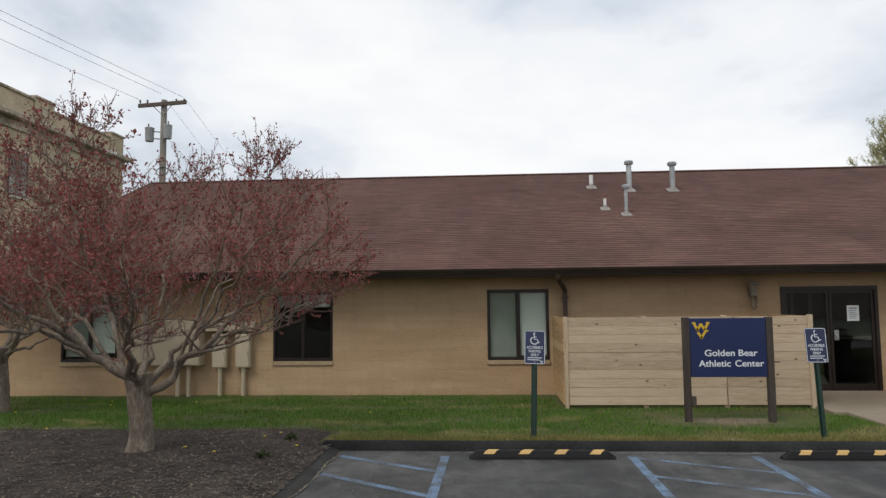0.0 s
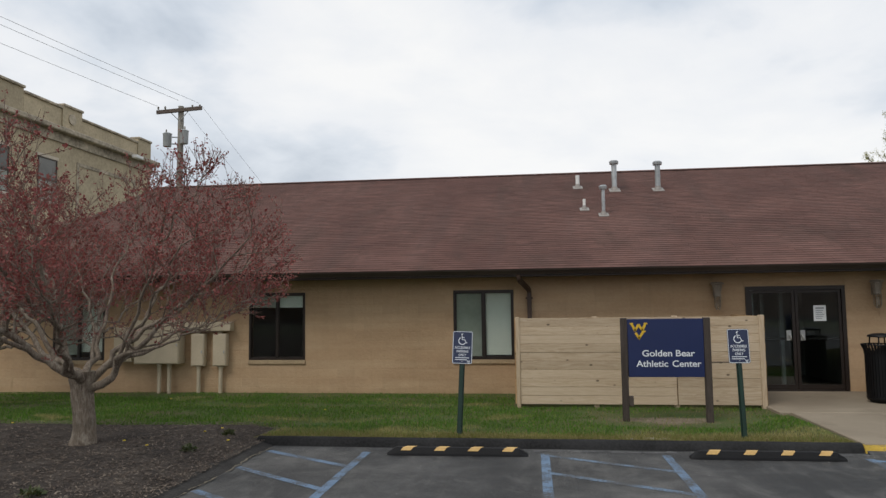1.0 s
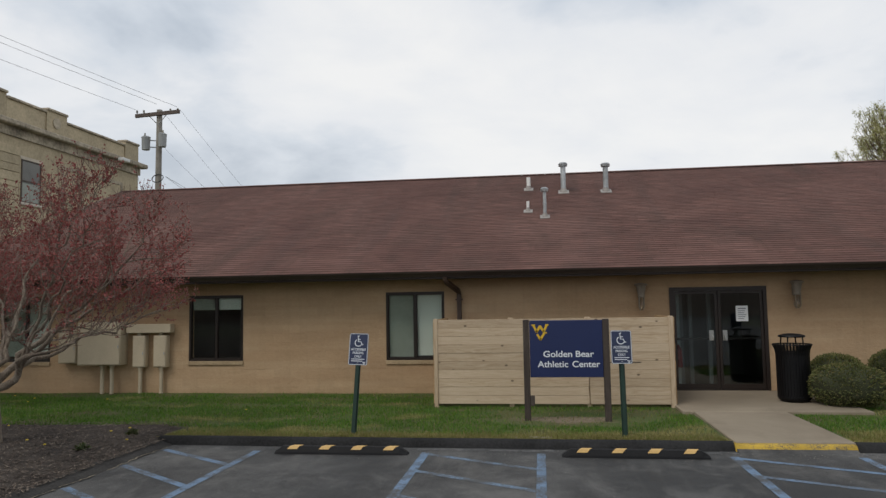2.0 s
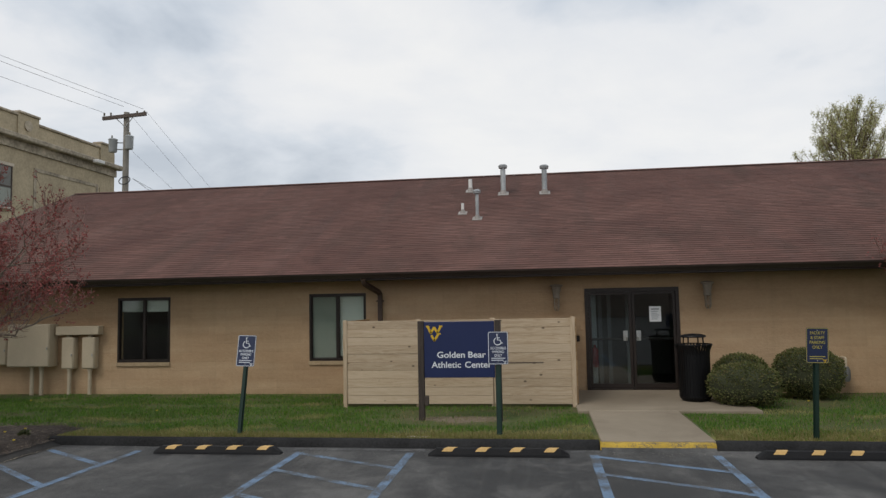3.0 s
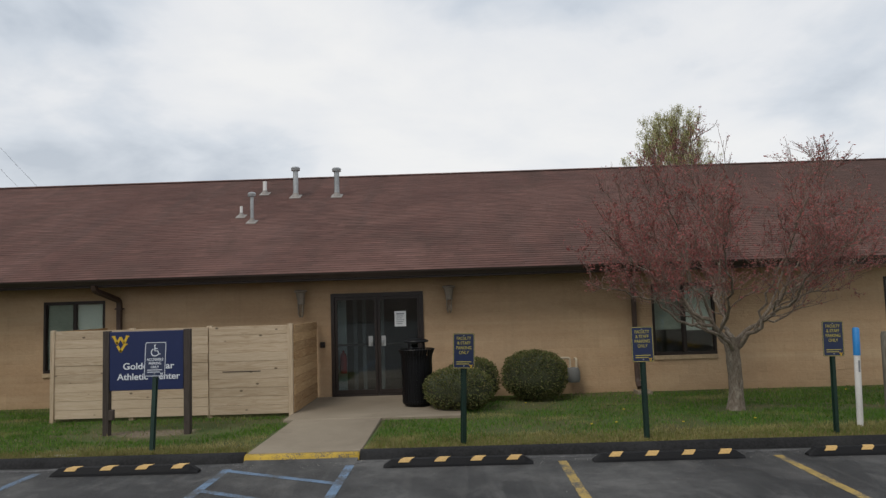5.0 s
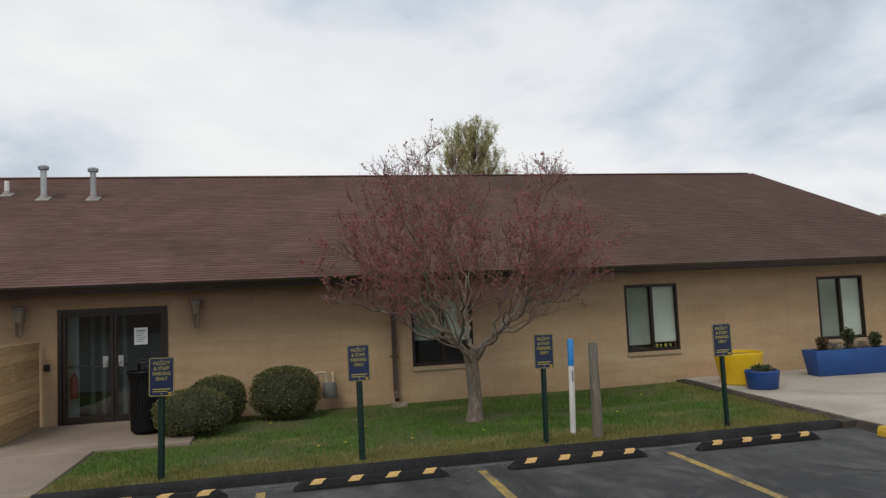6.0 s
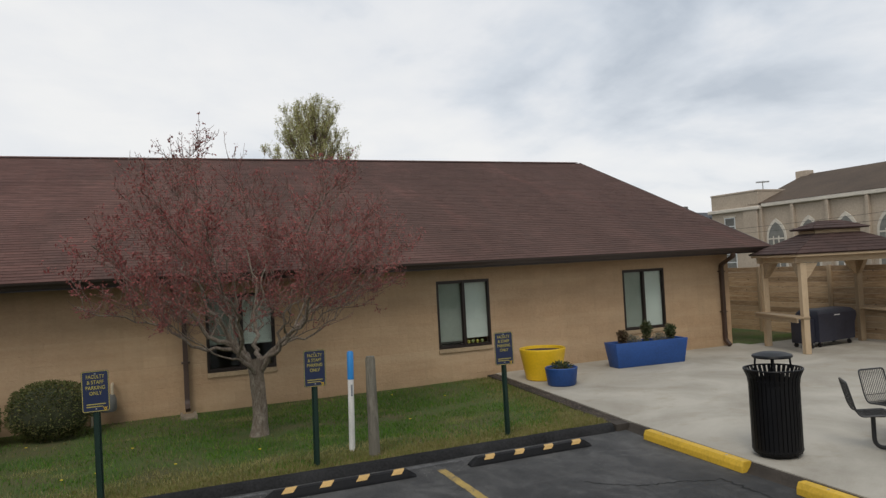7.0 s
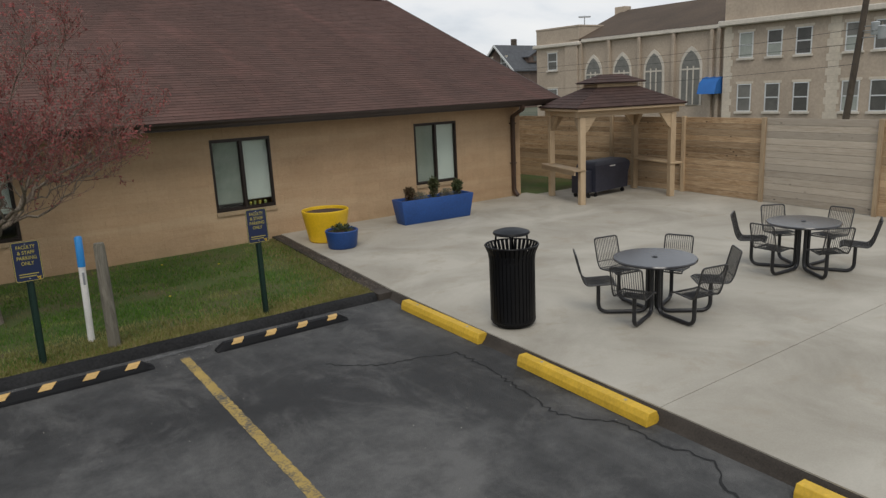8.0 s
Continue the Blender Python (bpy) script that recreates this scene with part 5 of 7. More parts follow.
def zigzag(parent, x, z, s, y, material):
    """The gold device of two linked zigzags, as a plain shape."""
    bm = bmesh.new()
    w = 0.30 * s
    stroke(bm, [(x - 0.86 * s, z + 0.88 * s), (x - 0.45 * s, z + 0.02 * s), (x - 0.02 * s, z + 0.72 * s)], w, y - 0.003, y)
    stroke(bm, [(x + 0.02 * s, z + 0.72 * s), (x + 0.45 * s, z + 0.02 * s), (x + 0.86 * s, z + 0.88 * s)], w, y - 0.0034, y - 0.0002)
    stroke(bm, [(x - 0.36 * s, z - 0.34 * s), (x + 0.02 * s, z - 0.98 * s), (x + 0.58 * s, z - 0.10 * s)], w, y - 0.0038, y - 0.0004)
    for dx, dz in ((-0.88, 0.90), (0.88, 0.90), (0.66, -0.10)):
        prism(bm, [(x + (dx - 0.22) * s, z + (dz - 0.10) * s), (x + (dx + 0.22) * s, z + (dz - 0.10) * s), (x + (dx + 0.22) * s, z + (dz + 0.08) * s), (x + (dx - 0.22) * s, z + (dz + 0.08) * s)], y - 0.0044, y - 0.0006, "y")
    part("emblem", bm, material, parent, "gold zigzag emblem" if material == GOLD else "pale zigzag emblem", soft=False)


zigzag(panel, -0.41, 1.40, 0.125, -0.0405, GOLD)
part("junction_box", bbox_bm(-0.59, -0.52, -0.06, 0.02, 0.21, 0.37, 0.008), SIGN_POST, sign)


# ---- small parking signs ----
def u_channel(bm, h):
    for a, b, c, d in ((-0.022, 0.022, 0.0, 0.004), (-0.022, -0.018, 0.004, 0.03), (0.018, 0.022, 0.004, 0.03), (-0.04, -0.018, 0.03, 0.034), (0.018, 0.04, 0.03, 0.034)):
        box(bm, a, b, c, d, -0.1, h)


def rounded(w, h, r, k=4):
    pts = []
    for cx, cy, a0 in ((w - r, h - r, 0), (-w + r, h - r, 90), (-w + r, -h + r, 180), (w - r, -h + r, 270)):
        for i in range(k + 1):
            a = radians(a0 + 90 * i / k)
            pts.append((cx + r * math.cos(a), cy + r * math.sin(a)))
    return pts


def parking_sign(kind):
    access = kind == "access"
    label = "navy accessible parking sign on green channel post" if access else "navy and gold staff parking sign on green post"
    t = thing("parking_sign", 0, 0, 0, label, "sign", "accessible parking signs" if access else "staff parking signs")
    bm = bmesh.new()
    u_channel(bm, 1.30)
    part("post", bm, POST_GREEN, t, soft=False)
    ink = WHITE if access else PLATE_GOLD
    cz, w, h = 1.24, 0.145, 0.235
    bm = bmesh.new()
    prism(bm, [(x, z + cz) for x, z in rounded(w, h, 0.025)], -0.012, -0.008, "y")
    plate = part("plate", bm, PLATE_NAVY, t, soft=False)
    bm = bmesh.new()
    o, i = rounded(w - 0.004, h - 0.004, 0.022), rounded(w - 0.011, h - 0.011, 0.016)
    vo, vi = [bm.verts.new((x, -0.0135, z + cz)) for x, z in o], [bm.verts.new((x, -0.0135, z + cz)) for x, z in i]
    for k in range(len(o)):
        bm.faces.new((vo[k], vo[(k + 1) % len(o)], vi[(k + 1) % len(o)], vi[k]))
    part("border", bm, WHITE if access else PLATE_GOLD, plate, soft=False)
    lines = ("ACCESSIBLE", "PARKING", "ONLY") if access else ("FACULTY", "& STAFF", "PARKING", "ONLY")
    top, step, size = (1.235, 0.052, 0.05) if access else (1.405, 0.063, 0.058)
    for k, word in enumerate(lines):
        wide = {"ACCESSIBLE": 0.225, "FACULTY": 0.19, "& STAFF": 0.175, "PARKING": 0.165 if access else 0.2, "ONLY": 0.11 if access else 0.13}[word]
        lettering("lettering", word, size, ink, plate, 0.0, top - step * k, -0.0145, wide, 0.0004)
    for k in range(2):
        part("text_bar", bbox_bm(-0.1, 0.1 - 0.03 * k, -0.0145, -0.0125, 1.088 - 0.028 * k, 1.098 - 0.028 * k), ink, plate, soft=False)
    zigzag(plate, 0.095, 1.035, 0.022, -0.0125, GOLD if not access else WHITE)
    if access:
        bm = bmesh.new()
        pts = [(0.052 * math.cos(radians(a)) - 0.005, -0.0145, 1.335 + 0.052 * math.sin(radians(a))) for a in range(120, 345, 15)]
        tube(bm, pts, 0.007, 5)
        tube(bm, [(-0.012, -0.0145, 1.41), (-0.008, -0.0145, 1.352), (0.03, -0.0145, 1.352), (0.052, -0.0145, 1.305), (0.068, -0.0145, 1.312)], 0.007, 5)
        tube(bm, [(-0.01, -0.0145, 1.384), (0.026, -0.0145, 1.384)], 0.006, 5)
        lathe(bm, [(0.0, 1.412), (0.011, 1.42), (0.011, 1.432), (0.0, 1.44)], 8, -0.013, -0.0145)
        part("wheel_symbol", bm, WHITE, plate, "white wheel symbol")
    for z in (cz + 0.2, cz - 0.2):
        bm = bmesh.new()
        tube(bm, [(0, -0.018, z), (0, -0.007, z)], 0.008, 6)
        part("bolt", bm, GALV, t)
    return t


acc = parking_sign("access")
acc.matrix_world = pose(0.615, 10.09, 0.10, -8.0, 2.2, 0)
copy_thing(acc, pose(4.487, 10.10, 0.10, -6.5, 0.3, 3))
staff = parking_sign("staff")
staff.matrix_world = pose(8.70, 10.07, 0.10, 3.0, 1.6, 4)
for x, a, l in ((11.14, -2, -0.3), (13.65, 3, 0.8), (16.42, -4, -0.4)):
    copy_thing(staff, pose(x, 10.06, 0.11, 0, l, a))


# ---- wheel stops ----
def rubber_stop():
    t = thing("wheel_stop", 0, 0, 0, "black rubber wheel stop with amber stripes", "wheel stop", "wheel stops along the kerb")
    L, prof = 0.915, [(-0.075, 0.0), (-0.07, 0.03), (-0.042, 0.098), (0.042, 0.098), (0.07, 0.03), (0.075, 0.0)]
    bm = bmesh.new()
    rows = []
    for x, s in ((-L, 0.25), (-L + 0.01, 0.35), (-L + 0.11, 1.0), (L - 0.11, 1.0), (L - 0.01, 0.35), (L, 0.25)):
        rows.append([bm.verts.new((x, y * (0.8 + 0.2 * s), z * s)) for y, z in prof])
    for a, b in zip(rows, rows[1:]):
        for j in range(len(prof) - 1):
            bm.faces.new((a[j], a[j + 1], b[j + 1], b[j]))
    bm.faces.new(rows[0][::-1])
    bm.faces.new(rows[-1])
    bmesh.ops.recalc_face_normals(bm, faces=bm.faces[:])
    part("body", bm, RUBBER, t, soft=False)
    for x in (-0.66, -0.22, 0.22, 0.66):
        bm = bmesh.new()
        o = 0.004
        ys = [(-0.057 - o, 0.064), (-0.044 - o, 0.098 + o), (0.042, 0.098 + o)]
        row0 = [bm.verts.new((x - 0.075 + 0.035 * k, y, z)) for k, (y, z) in enumerate(ys)]
        row1 = [bm.verts.new((x + 0.06 + 0.035 * k, y, z)) for k, (y, z) in enumerate(ys)]
        for j in range(2):
            bm.faces.new((row0[j], row1[j], row1[j + 1], row0[j + 1]))
        part("stripe", bm, TAPE, t, soft=False)
    return t


stop = rubber_stop()
stop.matrix_world = pose(0.665, 9.30, 0.0)
for x in (4.51, 8.62, 11.18, 13.78, 16.35):
    copy_thing(stop, pose(x, 9.30 + random.uniform(-0.015, 0.015), 0.0, 0, 0, random.uniform(-0.6, 0.6)))


def yellow_stop():
    t = thing("parking_block", 0, 0, 0, "yellow painted concrete parking block beside patio", "parking block", "yellow parking blocks")
    bm = bmesh.new()
    prism(bm, [(-0.085, 0.0), (0.085, 0.0), (0.08, 0.07), (0.052, 0.13), (-0.052, 0.13), (-0.08, 0.07)], -0.93, 0.93, "y")
    bevelled(bm, 0.005, 1)
    part("body", bm, BLOCK_YELLOW, t, soft=False)
    for y in (-0.6, 0.6):
        part("pin", lathe(bmesh.new(), [(0.0, 0.1305), (0.016, 0.1305), (0.016, 0.134), (0.0, 0.136)], 8, 0, y), GALV, t)
    return t


yb = yellow_stop()
yb.matrix_world = pose(18.10, 8.20, 0.0, 0, 0, -2.5)
for x, y, a in ((17.92, 5.53, -3.1), (17.72, 2.28, -3), (17.60, -0.75, -2)):
    copy_thing(yb, pose(x, y, 0.0, 0, 0, a))

# ---- marker stake and old post in the lawn ----
t = thing("marker_stake", 14.26, 10.62, 0.1, "white plastic utility marker with blue top", "marker")
bm = bmesh.new()
lathe(bm, [(0.042, -0.1), (0.042, 1.0), (0.045, 1.0)], 14)
part("tube", bm, MARK_WHITE, t)
part("blue_top", lathe(bmesh.new(), [(0.046, 0.97), (0.046, 1.34), (0.03, 1.36), (0.0, 1.362)], 14), MARK_BLUE, t, "bright blue plastic sleeve")
part("label_strip", bbox_bm(-0.012, 0.012, -0.048, -0.043, 0.74, 0.90), INK, t, soft=False)
t.rotation_euler = (0, radians(1.5), 0)
bm = bmesh.new()
tube(bm, [(-0.1, 0, 0), (0.3, 0, 0), (0.8, 0.004, 0), (1.27, 0, 0), (1.315, 0, 0)], [0.075, 0.075, 0.071, 0.067, 0.056], 18)
for v in bm.verts:
    k = 1.0 - 0.07 * (math.sin(math.atan2(v.co.z, v.co.y) * 9) > 0.4)
    v.co.y, v.co.z = v.co.y * k, v.co.z * k
single("wooden_post", bm, GREY_POST, "old weathered grooved wooden post in grass", "post", at=pose(14.45, 10.18, 0.1, 0, -90, 0))


# ---- litter bins ----
def litter_bin(kind_label):
    t = thing("litter_bin", 0, 0, 0, kind_label, "litter bin", "black litter bins")
    bm = bmesh.new()
    lathe(bm, [(0.0, 0.05), (0.258, 0.05), (0.262, 0.90), (0.245, 0.90), (0.24, 0.07), (0.0, 0.07)], 28)
    part("liner", bm, BIN_BLACK, t)
    me = None
    n = 36
    for k in range(n):
        a = 2 * math.pi * k / n
        if me is None:
            bm = bmesh.new()
            way = [(0.262, 0.045), (0.274, 0.10), (0.276, 0.84), (0.288, 0.93), (0.330, 1.03)]
            rows = []
            for r, z in way:
                rows.append([bm.verts.new((r + dx, dy, z)) for dx, dy in ((0, -0.0195), (0.007, -0.0195), (0.007, 0.0195), (0, 0.0195))])
            for p, q in zip(rows, rows[1:]):
                for j in range(4):
                    bm.faces.new((p[j], p[(j + 1) % 4], q[(j + 1) % 4], q[j]))
            bm.faces.new(rows[0][::-1])
            bm.faces.new(rows[-1])
            bmesh.ops.recalc_face_normals(bm, faces=bm.faces[:])
            me = finish("slat", bm, BIN_BLACK, False)
        piece("slat", me, t, pose(0, 0, 0, 0, 0, math.degrees(a)))
    for z, r in ((0.08, 0.266), (0.84, 0.268)):
        bm = bmesh.new()
        tube(bm, [(r * math.cos(i * math.pi / 16), r * math.sin(i * math.pi / 16), z) for i in range(32)], 0.011, 6, True)
        part("hoop", bm, BIN_BLACK, t)
    bm = bmesh.new()
    tube(bm, [(0.328 * math.cos(i * math.pi / 16), 0.328 * math.sin(i * math.pi / 16), 1.03) for i in range(32)], 0.011, 6, True)
    part("rim", bm, BIN_BLACK, t)
    part("base", lathe(bmesh.new(), [(0.0, 0.0), (0.215, 0.0), (0.235, 0.015), (0.245, 0.05), (0.262, 0.055), (0.285, 0.075), (0.285, 0.10), (0.26, 0.105), (0.0, 0.105)], 28), BIN_BLACK, t)
    for k in range(4):
        a = math.pi / 4 + k * math.pi / 2
        bm = bmesh.new()
        tube(bm, [(0.215 * math.cos(a), 0.215 * math.sin(a), 0.88), (0.185 * math.cos(a), 0.185 * math.sin(a), 1.18)], 0.013, 6)
        part("lid_post", bm, BIN_BLACK, t)
    part("lid", lathe(bmesh.new(), [(0.0, 1.165), (0.215, 1.16), (0.23, 1.175), (0.22, 1.195), (0.14, 1.22), (0.0, 1.232)], 28), BIN_BLACK, t, "black domed rain lid")
    return t


lb = litter_bin("black steel slatted litter bin with domed lid")
lb.matrix_world = pose(18.58, 7.30, SLAB_Z)
copy_thing(lb, pose(7.90, 13.66, 0.112, 0, 0, 7))

# ---- planters ----
pot = thing("planter_pot", 19.28, 13.86, SLAB_Z, "large yellow round planter filled with bare soil", "planter")
bm = bmesh.new()
lathe(bm, [(0.0, 0.0), (0.34, 0.0), (0.365, 0.02), (0.468, 0.55), (0.48, 0.62), (0.478, 0.64), (0.465, 0.648), (0.445, 0.64), (0.44, 0.56), (0.0, 0.56)], 40)
part("pot", bm, POT_YELLOW, pot)
bm = bmesh.new()
lathe(bm, [(0.446, 0.585), (0.3, 0.60), (0.12, 0.61), (0.0, 0.605)], 30)
part("soil", bm, SOIL, pot)


def leaf_tuft(r, cx, cy, cz, rx, rz, n, size):
    """Leaves through a rounded volume: vertices and faces."""
    vs, fs = [], []
    for _ in range(n):
        d = Vector((r.gauss(0, 1), r.gauss(0, 1), r.gauss(0, 1))).normalized() * (r.random() ** 0.4)
        p = Vector((cx + d.x * rx, cy + d.y * rx, cz + d.z * rz))
        u = (d + Vector((r.gauss(0, 0.5), r.gauss(0, 0.5), r.gauss(0.3, 0.4)))).normalized()
        w = u.orthogonal().normalized()
        w = (Matrix.Rotation(r.uniform(0, 6.28), 3, u) @ w)
        s = size * r.uniform(0.6, 1.3)
        b = len(vs)
        vs += [tuple(p), tuple(p + u * s * 0.55 + w * s * 0.28), tuple(p + u * s * 1.1), tuple(p + u * s * 0.55 - w * s * 0.28)]
        fs.append((b, b + 1, b + 2, b + 3))
    return vs, fs


def tuft_part(name, spots, material, parent, seed, label=""):
    r = random.Random(seed)
    vs, fs = [], []
    for s in spots:
        v, f = leaf_tuft(r, *s)
        b = len(vs)
        vs += v
        fs += [tuple(b + i for i in q) for q in f]
    ob = new(name, raw(name, vs, fs, material))
    ob.parent = parent
    if label:
        tagged(ob, label)
    return ob


pot = thing("planter_pot", 19.18, 13.0, SLAB_Z, "small blue round planter with low green plant", "planter")
part("pot", lathe(bmesh.new(), [(0.0, 0.0), (0.25, 0.0), (0.28, 0.03), (0.315, 0.30), (0.325, 0.34), (0.31, 0.355), (0.285, 0.345), (0.28, 0.30), (0.0, 0.30)], 32), POT_BLUE, pot)
part("soil", lathe(bmesh.new(), [(0.281, 0.315), (0.1, 0.33), (0.0, 0.33)], 24), SOIL, pot)
tuft_part("plant", [(0.0, 0.0, 0.36, 0.2, 0.07, 260, 0.06)], LEAF_BOX, pot, 3)

box_ang = -4.0
pl = thing("planter_box", 22.09, 14.02, SLAB_Z, "long blue tapered planter box with three small shrubs", "planter", rz=box_ang)
bm = bmesh.new()
for a, b in (((0.87, 0.19), (0.95, 0.25)),):
    z0, z1 = 0.0, 0.55
    lo = [bm.verts.new((x * a[0], y * a[1], z0)) for x, y in ((-1, -1), (1, -1), (1, 1), (-1, 1))]
    hi = [bm.verts.new((x * b[0], y * b[1], z1)) for x, y in ((-1, -1), (1, -1), (1, 1), (-1, 1))]
    ri = [bm.verts.new((x * (b[0] - 0.05), y * (b[1] - 0.05), z1)) for x, y in ((-1, -1), (1, -1), (1, 1), (-1, 1))]
    rl = [bm.verts.new((x * (b[0] - 0.06), y * (b[1] - 0.06), z1 - 0.09)) for x, y in ((-1, -1), (1, -1), (1, 1), (-1, 1))]
    bm.faces.new(lo[::-1])
    bm.faces.new(rl)
    for p, q in ((lo, hi), (hi, ri), (ri, rl)):
        for i in range(4):
            bm.faces.new((p[i], p[(i + 1) % 4], q[(i + 1) % 4], q[i]))
bevelled(bm, 0.012, 2)
part("box", bm, POT_BLUE, pl)
part("soil", bbox_bm(-0.885, 0.885, -0.185, 0.185, 0.42, 0.50, 0.02), SOIL, pl)
for x, h, w, leaf in ((-0.62, 0.15, 0.10, LEAF_RUST), (0.02, 0.24, 0.10, LEAF_BOX), (0.66, 0.17, 0.10, LEAF_BOX)):
    tuft_part("shrub", [(x, 0.0, 0.52 + h * 0.6, w * 0.8, h * 0.7, 300, 0.055), (x, 0.0, 0.52 + h * 1.25, w, h * 0.6, 320, 0.06)], leaf, pl, int(10 + x * 10))
    bm = bmesh.new()
    tube(bm, [(x, 0, 0.46), (x + 0.01, 0, 0.5 + h * 1.3)], 0.008, 5)
    part("stem", bm, TWIG, pl)
for x in (-0.33, 0.36):
    tagged(tuft_part("ground_cover", [(x, 0.0, 0.56, 0.16, 0.12, 620, 0.035)], LEAF_MOUND, pl, int(50 + x * 10)), "pale grey-green mounded plant", kind="stuff")


# ---- weeds in the mulch ----
for k, (x, y, w) in enumerate(((-2.75, 8.75, 0.10), (-3.3, 6.6, 0.13), (-4.9, 6.2, 0.09), (-2.7, 9.85, 0.08), (-6.4, 7.4, 0.10))):
    t = thing("weed", x, y, mulch_h(x, y), "small green weed growing in the mulch", "weed", "weeds in the mulch")
    tuft_part("leaves", [(0.0, 0.0, 0.02, w * 0.75, 0.04, 120, 0.05)], LEAF_BOX, t, 300 + k)


# ---- clipped shrubs ----
def shrub(x, y, rx, ry, h, seed, label):
    t = thing("shrub", x, y, lawn_h(x, y) - 0.01, label, "shrub", "clipped shrubs by the door")
    r = random.Random(seed)
    # solid core, coloured dark for the shade between the leaves
    bm = bmesh.new()
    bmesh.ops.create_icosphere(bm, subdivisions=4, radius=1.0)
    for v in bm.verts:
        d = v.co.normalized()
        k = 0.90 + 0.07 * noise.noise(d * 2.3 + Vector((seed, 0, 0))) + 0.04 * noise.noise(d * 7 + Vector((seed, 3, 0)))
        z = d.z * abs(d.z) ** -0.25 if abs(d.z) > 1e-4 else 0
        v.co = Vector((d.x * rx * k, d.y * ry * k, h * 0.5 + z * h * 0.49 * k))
    part("shade_core", bm, BUSH_CORE, t)
    vs, fs = [], []
    for _ in range(int(17000 * rx * h)):
        d = Vector((r.gauss(0, 1), r.gauss(0, 1), r.gauss(0.15, 1))).normalized()
        k = (0.93 + 0.07 * noise.noise(d * 2.3 + Vector((seed, 0, 0))) + 0.04 * noise.noise(d * 7 + Vector((seed, 3, 0)))) * r.uniform(0.9, 1.05)
        z = d.z * abs(d.z) ** -0.25 if abs(d.z) > 1e-4 else 0
        p = Vector((d.x * rx * k, d.y * ry * k, max(0.0, h * 0.5 + z * h * 0.49 * k)))
        u = (d + Vector((r.gauss(0, 0.55), r.gauss(0, 0.55), r.gauss(0.2, 0.5)))).normalized()
        w = Matrix.Rotation(r.uniform(0, 6.28), 3, u) @ u.orthogonal().normalized()
        s = r.uniform(0.022, 0.048)
        b = len(vs)
        vs += [tuple(p), tuple(p + u * s * 0.5 + w * s * 0.3), tuple(p + u * s), tuple(p + u * s * 0.5 - w * s * 0.3)]
        fs.append((b, b + 1, b + 2, b + 3))
    ob = new("foliage", raw("foliage", vs, fs, LEAF_BUSH))
    ob.parent = t


shrub(8.66, 13.28, 0.63, 0.60, 0.79, 1, "rounded clipped evergreen shrub beside the landing")
shrub(8.93, 14.42, 0.54, 0.5, 0.87, 2, "rounded clipped evergreen shrub against the wall")
shrub(10.15, 14.42, 0.65, 0.56, 0.98, 3, "larger rounded evergreen shrub against the wall")


# ---- trees ----
class Wood:
    """Collects tapered limbs as one mesh."""

    def __init__(self):
        self.v, self.f = [], []

    def limb(self, pts, rad, n):
        up = None
        base = len(self.v)
        for i, p in enumerate(pts):
            d = (pts[min(i + 1, len(pts) - 1)] - pts[max(i - 1, 0)]).normalized()
            up = d.orthogonal() if up is None else up
            up = (up - d * up.dot(d)).normalized()
            s = d.cross(up)
            for j in range(n):
                a = 2 * math.pi * j / n
                self.v.append(tuple(p + (up * math.cos(a) + s * math.sin(a)) * rad[i]))
        for i in range(len(pts) - 1):
            for j in range(n):
                self.f.append((base + i * n + j, base + i * n + (j + 1) % n, base + (i + 1) * n + (j + 1) % n, base + (i + 1) * n + j))


def grow(r, start, way, length, steps, wiggle, lift):
    pts, d = [start.copy()], way.normalized()
    for _ in range(steps):
        d = (d + Vector((r.gauss(0, wiggle), r.gauss(0, wiggle), r.gauss(lift, wiggle * 0.7)))).normalized()
        pts.append(pts[-1] + d * (length / steps))
    return pts


def along(pts, f):
    f *= len(pts) - 1
    i = min(int(f), len(pts) - 2)
    return pts[i].lerp(pts[i + 1], f - i), (pts[i + 1] - pts[i]).normalized()


def bud_at(r, p, size, vs, fs):
    for _ in range(3):
        u = Vector((r.gauss(0, 1), r.gauss(0, 1), r.gauss(0.3, 1))).normalized()
        w = u.orthogonal().normalized()
        s = size * r.uniform(0.5, 1.25)
        o = p + Vector((r.gauss(0, size * 0.5), r.gauss(0, size * 0.5), r.gauss(0, size * 0.5)))
        b = len(vs)
        vs += [tuple(o - u * s * 0.5), tuple(o + w * s * 0.3), tuple(o + u * s * 0.6), tuple(o - w * s * 0.3)]
        fs.append((b, b + 1, b + 2, b + 3))


